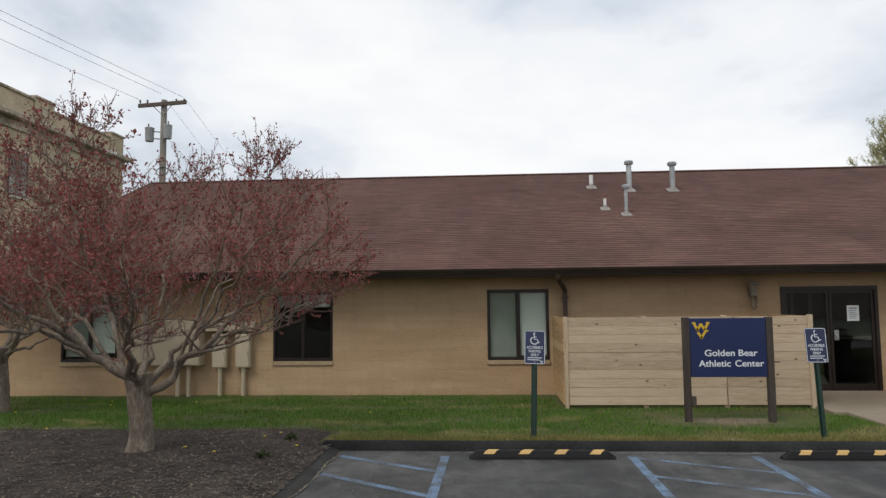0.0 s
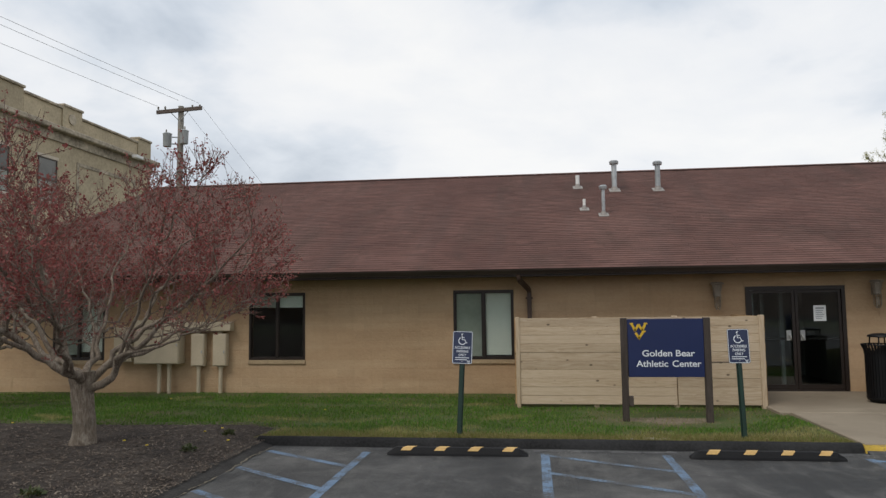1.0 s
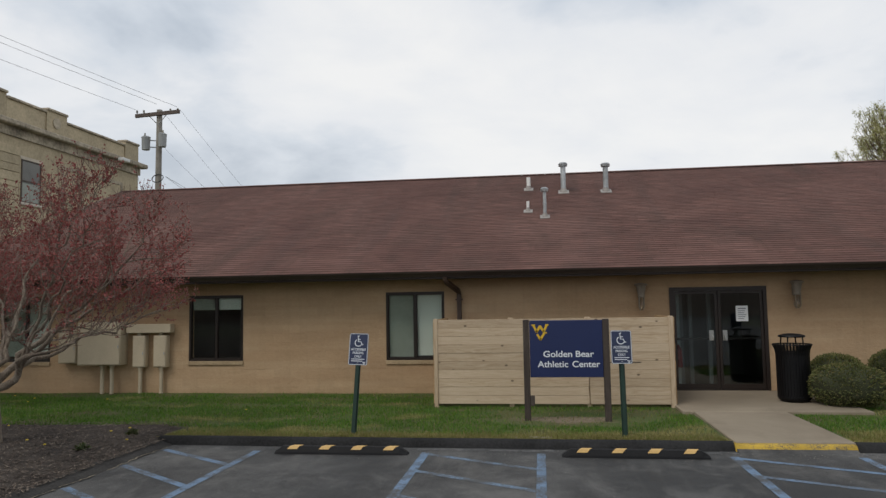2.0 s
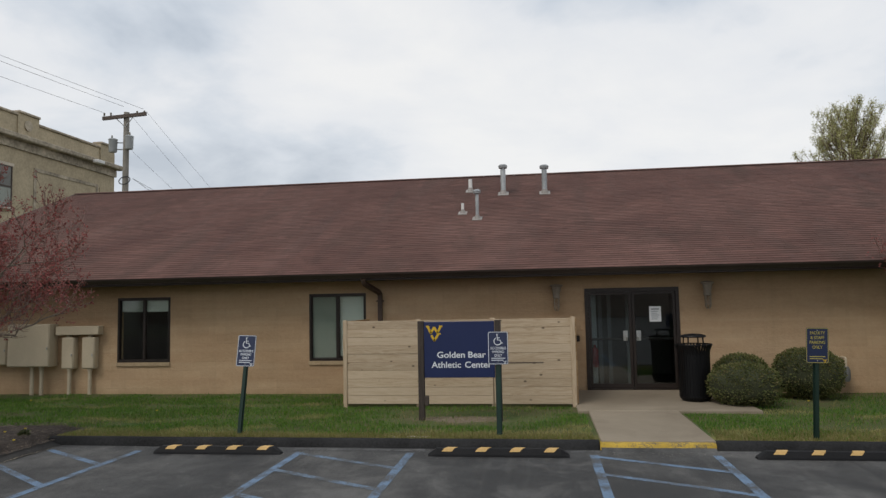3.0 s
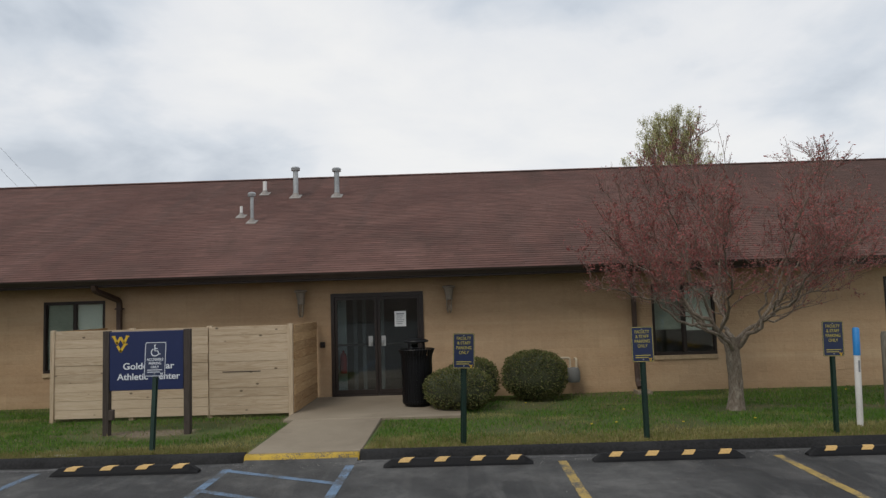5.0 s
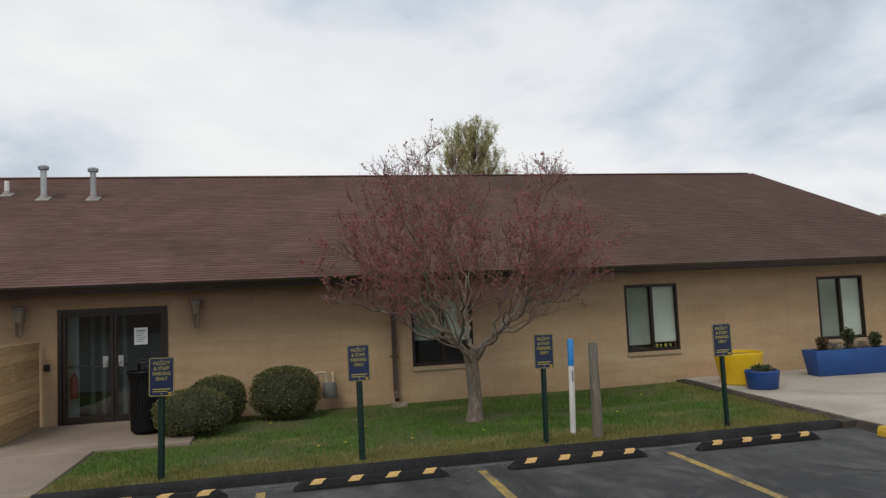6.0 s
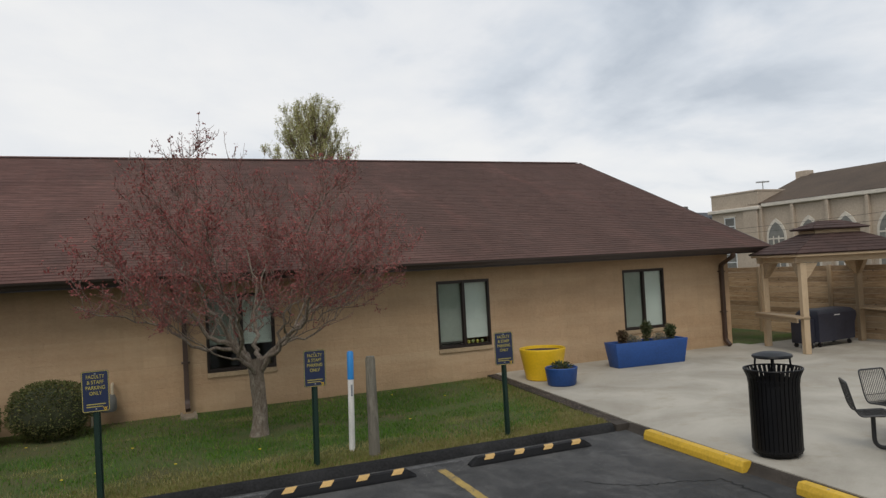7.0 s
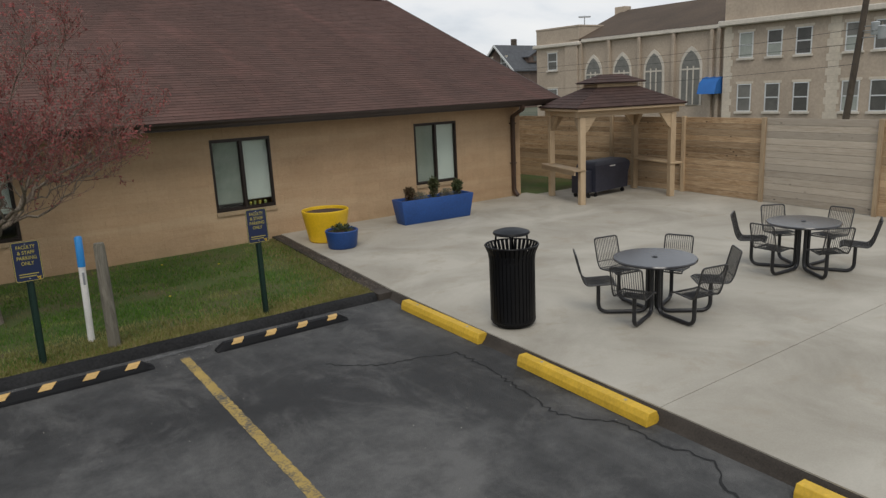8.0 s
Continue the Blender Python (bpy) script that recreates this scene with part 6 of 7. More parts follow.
def budding_tree(x, y, fork, spread, top, trunk_r, seed, shift, label):
    """A small spreading ornamental tree, bare but for red buds: a low dome, widest at half height."""
    r = random.Random(seed)
    t = thing("tree", x, y, 0.08, label, "tree", "red budding trees")
    trunk, limbs, twigs = Wood(), Wood(), Wood()
    bv, bf = [], []
    crotch = Vector((0.02, 0, fork))
    belly = fork + (top - fork) * 0.40
    low = fork + 0.62

    def reach(p):
        """How far out in the crown a place lies: 1 on its skin."""
        d = math.hypot(p.x - shift, p.y) / spread
        if p.z > belly:
            return math.hypot(d, (p.z - belly) / (top - belly))
        return d / (0.55 + 0.45 * max(0.0, (p.z - fork) / (belly - fork))) + max(0.0, low - p.z) * (1.5 if d > 0.4 else 0.0)

    def pruned(pts, most):
        for i, p in enumerate(pts):
            if i > 1 and reach(p) > most:
                return pts[:i]
        return pts

    pts = [Vector((0.02 * f + 0.025 * math.sin(5 * f), 0.02 * math.sin(4 * f + 1), -0.1 + (fork + 0.1) * f)) for f in [i / 10 for i in range(11)]]
    trunk.limb(pts, [trunk_r * (1.5 if i == 0 else 1.24 if i == 1 else 1.06 if i == 2 else 0.97 + 0.03 * math.sin(i * 2.1) + (0.13 if i >= 9 else 0)) for i in range(11)], 18)
    stems = []
    for count, height, hub, out in ((6, 0.26, 0.55, 0.96), (7, 0.05, 0.30, 0.97), (5, 0.58, 0.9, 0.94), (4, 0.80, 1.2, 0.92)):
        turn = r.uniform(0, 6.28)
        for n in range(count):
            a = turn + 2 * math.pi * (n + r.uniform(-0.25, 0.25)) / count
            z = belly - 0.30 + (top - belly + 0.30) * (height + r.uniform(-0.07, 0.07))
            rad = spread * math.sqrt(max(0.03, 1 - (max(0.0, z - belly) / (top - belly)) ** 2)) * out * r.uniform(0.86, 1.0)
            tip = Vector((shift + math.cos(a) * rad, math.sin(a) * rad, z))
            foot = crotch + Vector((math.cos(a) * trunk_r * 0.45, math.sin(a) * trunk_r * 0.45, r.uniform(-0.30, -0.04)))
            r0 = trunk_r * r.uniform(0.36, 0.50)
            if len(stems) >= 6:
                host = min(stems, key=lambda h: abs(math.remainder(h[0] - a, 2 * math.pi)))
                f0 = r.uniform(0.10, 0.40)
                foot, _ = along(host[1], f0)
                r0 = host[2] * (1 - 0.8 * f0 ** 0.7) * r.uniform(0.6, 0.85)
            bend = foot + Vector((math.cos(a) * rad * 0.30, math.sin(a) * rad * 0.30, (z - foot.z) * 0.5 * hub + 0.06))
            steps = 18
            wander = Vector((0, 0, 0))
            lp = []
            for i in range(steps + 1):
                f = i / steps
                p = foot * (1 - f) ** 2 + bend * 2 * f * (1 - f) + tip * f * f
                wander = wander * 0.78 + Vector((r.gauss(0, 0.042), r.gauss(0, 0.042), r.gauss(0, 0.04)))
                lp.append(p + wander * min(1.0, f * 4))
            if len(stems) < 6:
                stems.append((a, lp, r0))
            limbs.limb(lp, [r0 * (1 - 0.86 * (i / steps) ** 0.7) for i in range(steps + 1)], 8)
            n2 = 11
            for j in range(n2):
                f = 0.36 + 0.64 * (j + r.random()) / n2
                p, d = along(lp, f)
                side = Matrix.Rotation(r.uniform(0, 6.28), 3, d) @ d.orthogonal().normalized()
                w2 = (d * r.uniform(0.5, 1.0) + side * r.uniform(0.5, 1.0) + Vector((0, 0, r.uniform(0.0, 0.5)))).normalized()
                if w2.z < 0.0:
                    w2.z *= -0.5
                sp = pruned(grow(r, p, w2, r.uniform(0.6, 1.25) * (1.2 - 0.6 * f) * spread / 2.7, 8, 0.17, 0.03), 1.0)
                if len(sp) < 3:
                    continue
                limbs.limb(sp, [max(0.005, r0 * 0.26 * (1.15 - f * 0.6)) * (1 - 0.75 * i / 8) for i in range(len(sp))], 5)
                for m in range(7):
                    q, e = along(sp, 0.12 + 0.88 * (m + r.random()) / 7)
                    s2 = Matrix.Rotation(r.uniform(0, 6.28), 3, e) @ e.orthogonal().normalized()
                    w3 = (e * r.uniform(0.4, 1.0) + s2 * r.uniform(0.4, 1.0) + Vector((0, 0, r.uniform(0.0, 0.7)))).normalized()
                    free = r.random() < 0.07
                    tp = pruned(grow(r, q, Vector((w3.x * 0.4, w3.y * 0.4, 1)) if free else w3, r.uniform(0.35, 0.6) if free else r.uniform(0.2, 0.5), 4, 0.16, 0.06), 1.2 if free else 1.06)
                    if len(tp) < 3:
                        continue
                    twigs.limb(tp, [0.0055 * (1 - 0.6 * i / 4) for i in range(len(tp))], 3)
                    bare = 0.15 if q.z < low + 0.1 else 0.6 if q.z < low + 0.35 else 0.94 if q.z < belly + 0.35 * (top - belly) else 0.5
                    for b in range(5):
                        if r.random() < bare:
                            bud_at(r, along(tp, 0.2 * (b + r.random()))[0] if b < 4 else tp[-1], r.uniform(0.028, 0.052), bv, bf)
                    for b in range(2):
                        h, e2 = along(tp, r.uniform(0.3, 0.95))
                        w4 = (e2 + Vector((r.gauss(0, 0.6), r.gauss(0, 0.6), r.uniform(0, 0.7)))).normalized()
                        up = grow(r, h, w4, r.uniform(0.08, 0.20), 2, 0.15, 0.1)
                        twigs.limb(up, [0.004, 0.0034, 0.0026], 3)
                        if r.random() < bare:
                            bud_at(r, up[-1], r.uniform(0.03, 0.052), bv, bf)
                            bud_at(r, up[1], r.uniform(0.022, 0.04), bv, bf)
    for name, wood, mat in (("trunk", trunk, BARK), ("branching", limbs, BARK), ("twig_growth", twigs, TWIG)):
        ob = new(name, raw(name, wood.v, wood.f, mat, True))
        ob.parent = t
    ob = new("bud_growth", raw("bud_growth", bv, bf, BUD))
    ob.parent = t
    tagged(ob, "small dark red opening buds", kind="stuff")
    return t


budding_tree(-4.5, 9.15, 1.02, 3.05, 4.3, 0.15, 5, 0.05, "spreading small tree with red buds in mulch")
budding_tree(-9.0, 12.75, 1.15, 2.5, 4.6, 0.15, 6, 0.0, "spreading small tree with red buds near the wall")
budding_tree(13.26, 12.48, 1.18, 2.7, 4.7, 0.118, 17, -0.06, "spreading small tree with red buds on the lawn")


def leafy_tree(x, y, top, low, wide, seed):
    """An upright oval-crowned tree: steep branches out to an egg-shaped crown."""
    r = random.Random(seed)
    t = thing("tree", x, y, -0.05, "tall upright tree in pale spring leaf behind the roof", "tree")
    wood, limbs = Wood(), Wood()
    lv, lf = [], []
    pts = grow(r, Vector((0, 0, -0.2)), Vector((0, 0, 1)), top * 0.9, 14, 0.012, 0.03)
    wood.limb(pts, [0.24 * (1 - 0.92 * i / 14) + 0.01 for i in range(15)], 10)
    for k in range(190):
        h = low + (top - low) * (0.08 + 0.92 * ((k + r.random()) / 190) ** 0.75)
        u = (h - low) / (top - low)
        rad = wide * math.sqrt(max(0.02, 1 - (max(0.0, u - 0.35) / 0.68) ** 2)) * r.uniform(0.3, 1.0) ** 0.6 * (0.6 + 0.4 * min(1, u / 0.35))
        a = k * 2.4 + r.uniform(-0.4, 0.4)
        tip = Vector((math.cos(a) * rad, math.sin(a) * rad, h))
        foot, _ = along(pts, min(0.95, max(0.1, (h - 0.7 - rad * 0.9) / (top * 0.9))))
        lp = [foot.lerp(tip, i / 7) + Vector((r.gauss(0, 0.05), r.gauss(0, 0.05), 0.28 * rad * (i / 7 - 1) * (i / 7) - 0.0)) for i in range(8)]
        limbs.limb(lp, [0.028 * (1 - 0.85 * i / 7) + 0.003 for i in range(8)], 4)
        for j in range(8):
            q, e = along(lp, r.uniform(0.35, 1.0))
            s = Matrix.Rotation(r.uniform(0, 6.28), 3, e) @ e.orthogonal().normalized()
            tp = grow(r, q, e * 0.5 + s * 0.5 + Vector((0, 0, 0.9)), r.uniform(0.28, 0.62), 3, 0.12, 0.08)
            limbs.limb(tp, [0.010, 0.008, 0.006, 0.004], 3)
            for m in range(20):
                c, _ = along(tp, r.uniform(0.1, 1.0))
                bud_at(r, c + Vector((r.gauss(0, 0.05), r.gauss(0, 0.05), r.gauss(0, 0.06))), r.uniform(0.045, 0.085), lv, lf)
    for name, wd, mat in (("trunk", wood, BARK), ("branching", limbs, TWIG)):
        ob = new(name, raw(name, wd.v, wd.f, mat, True))
        ob.parent = t
    ob = new("crown", raw("crown", lv, lf, LEAF_SPRING))
    ob.parent = t


leafy_tree(18.85, 32.9, 10.5, 3.0, 2.6, 3)

# ---- fence round the patio ----
def fence_x(y):
    return 28.86 - 0.115 * max(0.0, 12.2 - y)


fence = thing("fence", label="tall board fence of fresh and greyed planks", category="fence")
POSTS = [21.8, 19.4, 17.0, 14.6, 12.2, 9.86, 7.24, 4.8, 2.4, 0.0, -2.4]
STAIN = [CEDAR, CEDAR, CEDAR, CEDAR, CEDAR, PINE_GREY, CEDAR, PINE_GREY, CEDAR, CEDAR]
for k, (ya, yb_) in enumerate(zip(POSTS, POSTS[1:])):
    board_wall(fence, (fence_x(ya), ya - 0.004), (fence_x(yb_), yb_ + 0.004), 0.13, 13, 0.148, STAIN[k], 30 + k)
for y in POSTS:
    upright(fence, fence_x(y) - 0.055, y, 0.095, 0.05, 2.07, CEDAR_POST, rz=3)

# ---- gazebo ----
gz = thing("gazebo", 27.11, 13.19, SLAB_Z, "cedar gazebo with two-tier brown shingle roof", "gazebo", rz=-19.5)
HL, HW = 1.24, 0.86
for sx in (-1, 1):
    for sy in (-1, 1):
        upright(gz, sx * HL, sy * HW, 0.14, 0.0, 2.10, CEDAR_POST)
        for dx, dy, ang in ((-sx, 0, 0), (0, -sy, 90)):
            bm = bmesh.new()
            w = 0.045
            pr = [(0.07, 1.72), (0.16, 1.80), (0.36, 2.095), (0.07, 2.095)]
            sgn = -sx if dx else -sy
            if dx:
                prism(bm, [(sx * HL + sgn * a, b) for a, b in pr], sy * HW - w, sy * HW + w, "y")
            else:
                prism(bm, [(sy * HW + sgn * a, b) for a, b in pr], sx * HL - w, sx * HL + w, "x")
            part("knee_brace", bm, CEDAR_POST, gz)


def beam(owner, a, b, s, h, material, name="beam"):
    a, b = Vector(a), Vector(b)
    me = finish(name, bbox_bm(0, (b - a).length, -s / 2, s / 2, 0, h, 0.005), material)
    return piece(name, me, owner, Matrix.Translation(a) @ (b - a).to_track_quat("X", "Z").to_matrix().to_4x4())


for sy in (-1, 1):
    beam(gz, (-HL - 0.16, sy * HW, 2.102), (HL + 0.16, sy * HW, 2.102), 0.09, 0.14, CEDAR_POST)
for sx in (-1, 1):
    beam(gz, (sx * HL, -HW + 0.05, 2.104), (sx * HL, HW - 0.05, 2.104), 0.09, 0.136, CEDAR_POST)
    s = sx * (HL + 0.10)
    shelf = part("shelf", bbox_bm(s - 0.17, s + 0.17, -HW - 0.10, HW + 0.10, 0.82, 0.865, 0.006), CEDAR_POST, gz, "cedar serving shelf")
    part("shelf_apron", bbox_bm(s + sx * 0.13 - 0.02, s + sx * 0.13 + 0.02, -HW - 0.09, HW + 0.09, 0.73, 0.818, 0.004), CEDAR_POST, gz)


def hip_tier(owner, lx, ly, z0, ux, uy, z1, seed):
    """One tier of hipped roof: a deck with shingle tabs on its four slopes."""
    bm = bmesh.new()
    lo = [bm.verts.new((x * lx, y * ly, z0)) for x, y in ((-1, -1), (1, -1), (1, 1), (-1, 1))]
    hi = [bm.verts.new((x * ux, y * uy, z1)) for x, y in ((-1, -1), (1, -1), (1, 1), (-1, 1))]
    un = [bm.verts.new((x * lx, y * ly, z0 - 0.03)) for x, y in ((-1, -1), (1, -1), (1, 1), (-1, 1))]
    bm.faces.new(un[::-1])
    bm.faces.new(hi)
    for p, q in ((un, lo), (lo, hi)):
        for i in range(4):
            bm.faces.new((p[i], p[(i + 1) % 4], q[(i + 1) % 4], q[i]))
    deck = part("roof_deck", bm, GAZEBO_SHINGLE, owner, soft=False)
    r = random.Random(seed)
    vs, fs = [], []
    cl, ch = [Vector((x * lx, y * ly, z0)) for x, y in ((-1, -1), (1, -1), (1, 1), (-1, 1))], [Vector((x * ux, y * uy, z1)) for x, y in ((-1, -1), (1, -1), (1, 1), (-1, 1))]
    for i in range(4):
        a, b, c, d = cl[i], cl[(i + 1) % 4], ch[(i + 1) % 4], ch[i]
        nrm = (b - a).cross(d - a).normalized()
        slope_len = ((d + c) / 2 - (a + b) / 2).length
        rows = max(2, int(slope_len / 0.13))
        for k in range(rows):
            f0, f1 = k / rows, min(1.0, (k + 1.15) / rows)
            l0, r0, l1, r1 = a.lerp(d, f0), b.lerp(c, f0), a.lerp(d, f1), b.lerp(c, f1)
            if k == 0:
                l0, r0 = l0 - (l1 - l0).normalized() * 0.03, r0 - (r1 - r0).normalized() * 0.03
            n = max(1, int((r0 - l0).length / 0.3))
            off = 0.5 * (k % 2)
            cuts = [0.0] + [min(1, max(0, (j + off) / n)) for j in range(1, n)] + [1.0]
            for u, v in zip(cuts, cuts[1:]):
                if v - u < 0.01:
                    continue
                g = 0.006 / max(0.3, (r0 - l0).length)
                h = nrm * (0.013 + r.random() * 0.004)
                p, q, s, t = l0.lerp(r0, u + g), l0.lerp(r0, v - g), l1.lerp(r1, v - g), l1.lerp(r1, u + g)
                m = len(vs)
                vs += [tuple(p), tuple(q), tuple(p + h), tuple(q + h), tuple(s + nrm * 0.004), tuple(t + nrm * 0.004)]
                fs += [(m, m + 1, m + 3, m + 2), (m + 2, m + 3, m + 4, m + 5)]
    ob = new("shingle_cover", raw("shingle_cover", vs, fs, GAZEBO_SHINGLE))
    ob.parent = deck
    tagged(ob, kind="stuff")


part("fascia_board", bbox_bm(-HL - 0.21, HL + 0.21, -HW - 0.21, HW + 0.21, 2.245, 2.30, 0.004), CEDAR_POST, gz)
hip_tier(gz, HL + 0.24, HW + 0.24, 2.335, 0.50, 0.30, 2.80, 1)
part("cupola_frame", bbox_bm(-0.56, 0.56, -0.36, 0.36, 2.72, 2.86, 0.005), CEDAR_POST, gz)
hip_tier(gz, 0.70, 0.48, 2.895, 0.32, 0.04, 3.07, 2)
part("ridge_board", bbox_bm(-0.33, 0.33, -0.05, 0.05, 3.062, 3.085, 0.006), GAZEBO_SHINGLE, gz)

# ---- covered grill ----
gr = thing("covered_grill", 27.33, 13.62, SLAB_Z, "barbecue grill under a fitted black vinyl cover", "grill", rz=4)
bm = bmesh.new()
rows = []
for z, x0, x1, y0, y1 in ((0.14, -0.66, 0.70, -0.28, 0.30), (0.55, -0.67, 0.71, -0.29, 0.31), (0.76, -0.70, 0.76, -0.31, 0.32), (0.86, -0.69, 0.76, -0.30, 0.32), (0.95, -0.60, 0.70, -0.20, 0.28), (0.97, -0.5, 0.6, -0.1, 0.2)):
    ring = []
    for k in range(40):
        f = k / 40 * 4
        e, g = int(f), f - int(f)
        cs = [(x0, y0), (x1, y0), (x1, y1), (x0, y1)]
        p, q = cs[e], cs[(e + 1) % 4]
        fold = 0.012 * math.sin(k * 2.1 + z * 3) * (1.2 - z * 0.8)
        ring.append(bm.verts.new((p[0] + (q[0] - p[0]) * g + fold, p[1] + (q[1] - p[1]) * g + fold * 0.7, z)))
    rows.append(ring)
for p, q in zip(rows, rows[1:]):
    for j in range(40):
        bm.faces.new((p[j], p[(j + 1) % 40], q[(j + 1) % 40], q[j]))
bm.faces.new(rows[0][::-1])
bm.faces.new(rows[-1])
part("cover", bm, COVER, gr)
part("logo_patch", bbox_bm(-0.12, 0.10, -0.322, -0.316, 0.80, 0.825), PVC, gr, soft=False)
part("side_burner_cover", bbox_bm(-0.98, -0.69, -0.2, 0.26, 0.12, 0.74, 0.03, 2), COVER, gr)
for x in (-0.85, -0.55, 0.58):
    for y in (-0.2, 0.22):
        bm = bmesh.new()
        tube(bm, [(x - 0.02, y, 0.055), (x + 0.02, y, 0.055)], 0.055, 12)
        part("caster", bm, BLACK, gr)
        part("leg", bbox_bm(x - 0.015, x + 0.015, y - 0.015, y + 0.015, 0.06, 0.16), BLACK, gr, soft=False)


gr.scale = (1.0, 1.0, 0.94)

# ---- picnic tables with fixed wire seats ----
def picnic_table():
    t = thing("picnic_table", 0, 0, 0, "round dark metal table with six fixed wire seats", "table", "patio tables")
    part("tabletop", lathe(bmesh.new(), [(0.0, 0.705), (0.50, 0.705), (0.515, 0.712), (0.52, 0.728), (0.51, 0.742), (0.0, 0.745)], 48), TABLETOP, t, "dark speckled round tabletop")
    part("umbrella_cap", lathe(bmesh.new(), [(0.0, 0.7455), (0.032, 0.7455), (0.034, 0.752), (0.02, 0.756), (0.0, 0.756)], 16), BLACK, t)
    part("hub", lathe(bmesh.new(), [(0.0, 0.60), (0.18, 0.66), (0.30, 0.70), (0.0, 0.703)], 20), BLACK, t)
    bm = bmesh.new()
    tube(bm, arc([(0.085, 0, 0.69), (0.085, 0, 0.03), (0.70, 0, 0.03), (0.70, 0, 0.425)], 0.12, 6), 0.026, 10)
    leg = finish("leg", bm, BLACK)
    prof = arc([(0.50, 0, 0.425), (0.55, 0, 0.452), (0.87, 0, 0.43), (0.92, 0, 0.52), (1.0, 0, 0.83)], 0.06, 4)
    hw = 0.19
    edge = [(p.x, -hw, p.z) for p in prof] + [(p.x, hw, p.z) for p in reversed(prof)]
    bm = bmesh.new()
    tube(bm, [q for q in arc([Vector(e) for e in edge] + [Vector(edge[0])], 0.04, 3)], 0.011, 6)
    frame_me = finish("seat_frame", bm, MESH_GREY)
    bm = bmesh.new()
    tube(bm, [(p.x, 0, p.z) for p in prof], 0.0042, 4)
    wire = finish("wire", bm, MESH_GREY)
    cross = []
    for i in (2, len(prof) // 2, len(prof) - 4):
        bm = bmesh.new()
        tube(bm, [(prof[i].x, -hw, prof[i].z), (prof[i].x, hw, prof[i].z)], 0.005, 4)
        cross.append(finish("cross_wire", bm, MESH_GREY))
    br = finish("bracket", bbox_bm(0.60, 0.80, -0.14, 0.14, 0.418, 0.428, 0.002), BLACK)
    for k in range(6):
        a = 19 + 60 * k
        piece("leg", leg, t, pose(0, 0, 0, 0, 0, a))
        seat = piece("seat", frame_me, t, pose(0, 0, 0, 0, 0, a))
        for j in range(13):
            piece("wire", wire, seat, pose(0, -hw + 2 * hw * (j + 1) / 14, 0))
        for me in cross:
            piece("cross_wire", me, seat, Matrix())
        piece("bracket", br, seat, Matrix())
    return t


pt = picnic_table()
pt.matrix_world = pose(20.16, 6.38, SLAB_Z)
copy_thing(pt, pose(23.42, 6.20, SLAB_Z, 0, 0, -24))

# ---- utility pole behind the roof ----
def cable(name, a, b, sag, r, label):
    a, b = Vector(a), Vector(b)
    pts = [a.lerp(b, i / 16) - Vector((0, 0, sag * 4 * (i / 16) * (1 - i / 16))) for i in range(17)]
    bm = bmesh.new()
    tube(bm, pts, r, 5)
    return single(name, bm, WIRE, label, "cable", "overhead cables")


def utility_pole(x, y, h, arm_z, lean, label, cans, wood):
    t = thing("utility_pole", x, y, -0.06, label, "utility pole", "utility poles")
    bm = bmesh.new()
    tube(bm, [(lean[0] * f, lean[1] * f, h * f) for f in (0, 0.3, 0.6, 1.0)], [0.19, 0.175, 0.16, 0.14], 14)
    part("pole", bm, wood, t)
    top = Vector((lean[0], lean[1], 0))
    bm = bmesh.new()
    box(bm, -1.2, 1.2, -0.06, 0.06, arm_z - 0.09, arm_z + 0.09)
    for v in bm.verts:
        v.co += top + Vector((0, -0.2, 0.05 * v.co.x))
    part("crossarm", bm, SIGN_POST, t)
    for k, dx in enumerate((-1.12, -0.75, 0.7, 1.1)):
        bm = bmesh.new()
        lathe(bm, [(0.02, arm_z + 0.07), (0.05, arm_z + 0.11), (0.035, arm_z + 0.16), (0.055, arm_z + 0.19), (0.02, arm_z + 0.24), (0.0, arm_z + 0.24)], 10, top.x + dx, top.y - 0.2)
        part("insulator", bm, GREY_POST, t)
    for dx in (-0.5, 0.5):
        bm = bmesh.new()
        tube(bm, [top + Vector((dx, -0.2, arm_z - 0.05)), top + Vector((0, -0.13, arm_z - 0.55))], 0.02, 5)
        part("arm_brace", bm, GALV, t)
    for dx, dy, z, mat in cans:
        bm = bmesh.new()
        lathe(bm, [(0.0, z), (0.18, z), (0.20, z + 0.04), (0.215, z + 0.62), (0.235, z + 0.66), (0.16, z + 0.71), (0.0, z + 0.73)], 18, lean[0] * z / h + dx, lean[1] * z / h + dy)
        can = part("transformer", bm, mat, t, "grey transformer can")
        bm = bmesh.new()
        lathe(bm, [(0.04, z + 0.70), (0.05, z + 0.76), (0.03, z + 0.81), (0.04, z + 0.86), (0.0, z + 0.90)], 8, lean[0] * z / h + dx * 1.1, lean[1] * z / h + dy)
        part("bushing", bm, GREY_POST, can)
        for zz in (z + 0.15, z + 0.5):
            bm = bmesh.new()
            tube(bm, [(lean[0] * z / h, lean[1] * z / h, zz), (lean[0] * z / h + dx, lean[1] * z / h + dy, zz)], 0.03, 6)
            part("can_bracket", bm, GALV, can)
    bm = bmesh.new()
    tube(bm, [Vector((0.30 * math.cos(a) + lean[0] * 0.7 + 0.1, 0.1 * math.sin(a) + lean[1] * 0.7 - 0.25, 0.705 * h + 0.22 * math.sin(a))) for a in [i * math.pi / 8 for i in range(17)]], 0.025, 5)
    part("cable_coil", bm, WIRE, t)
    return t


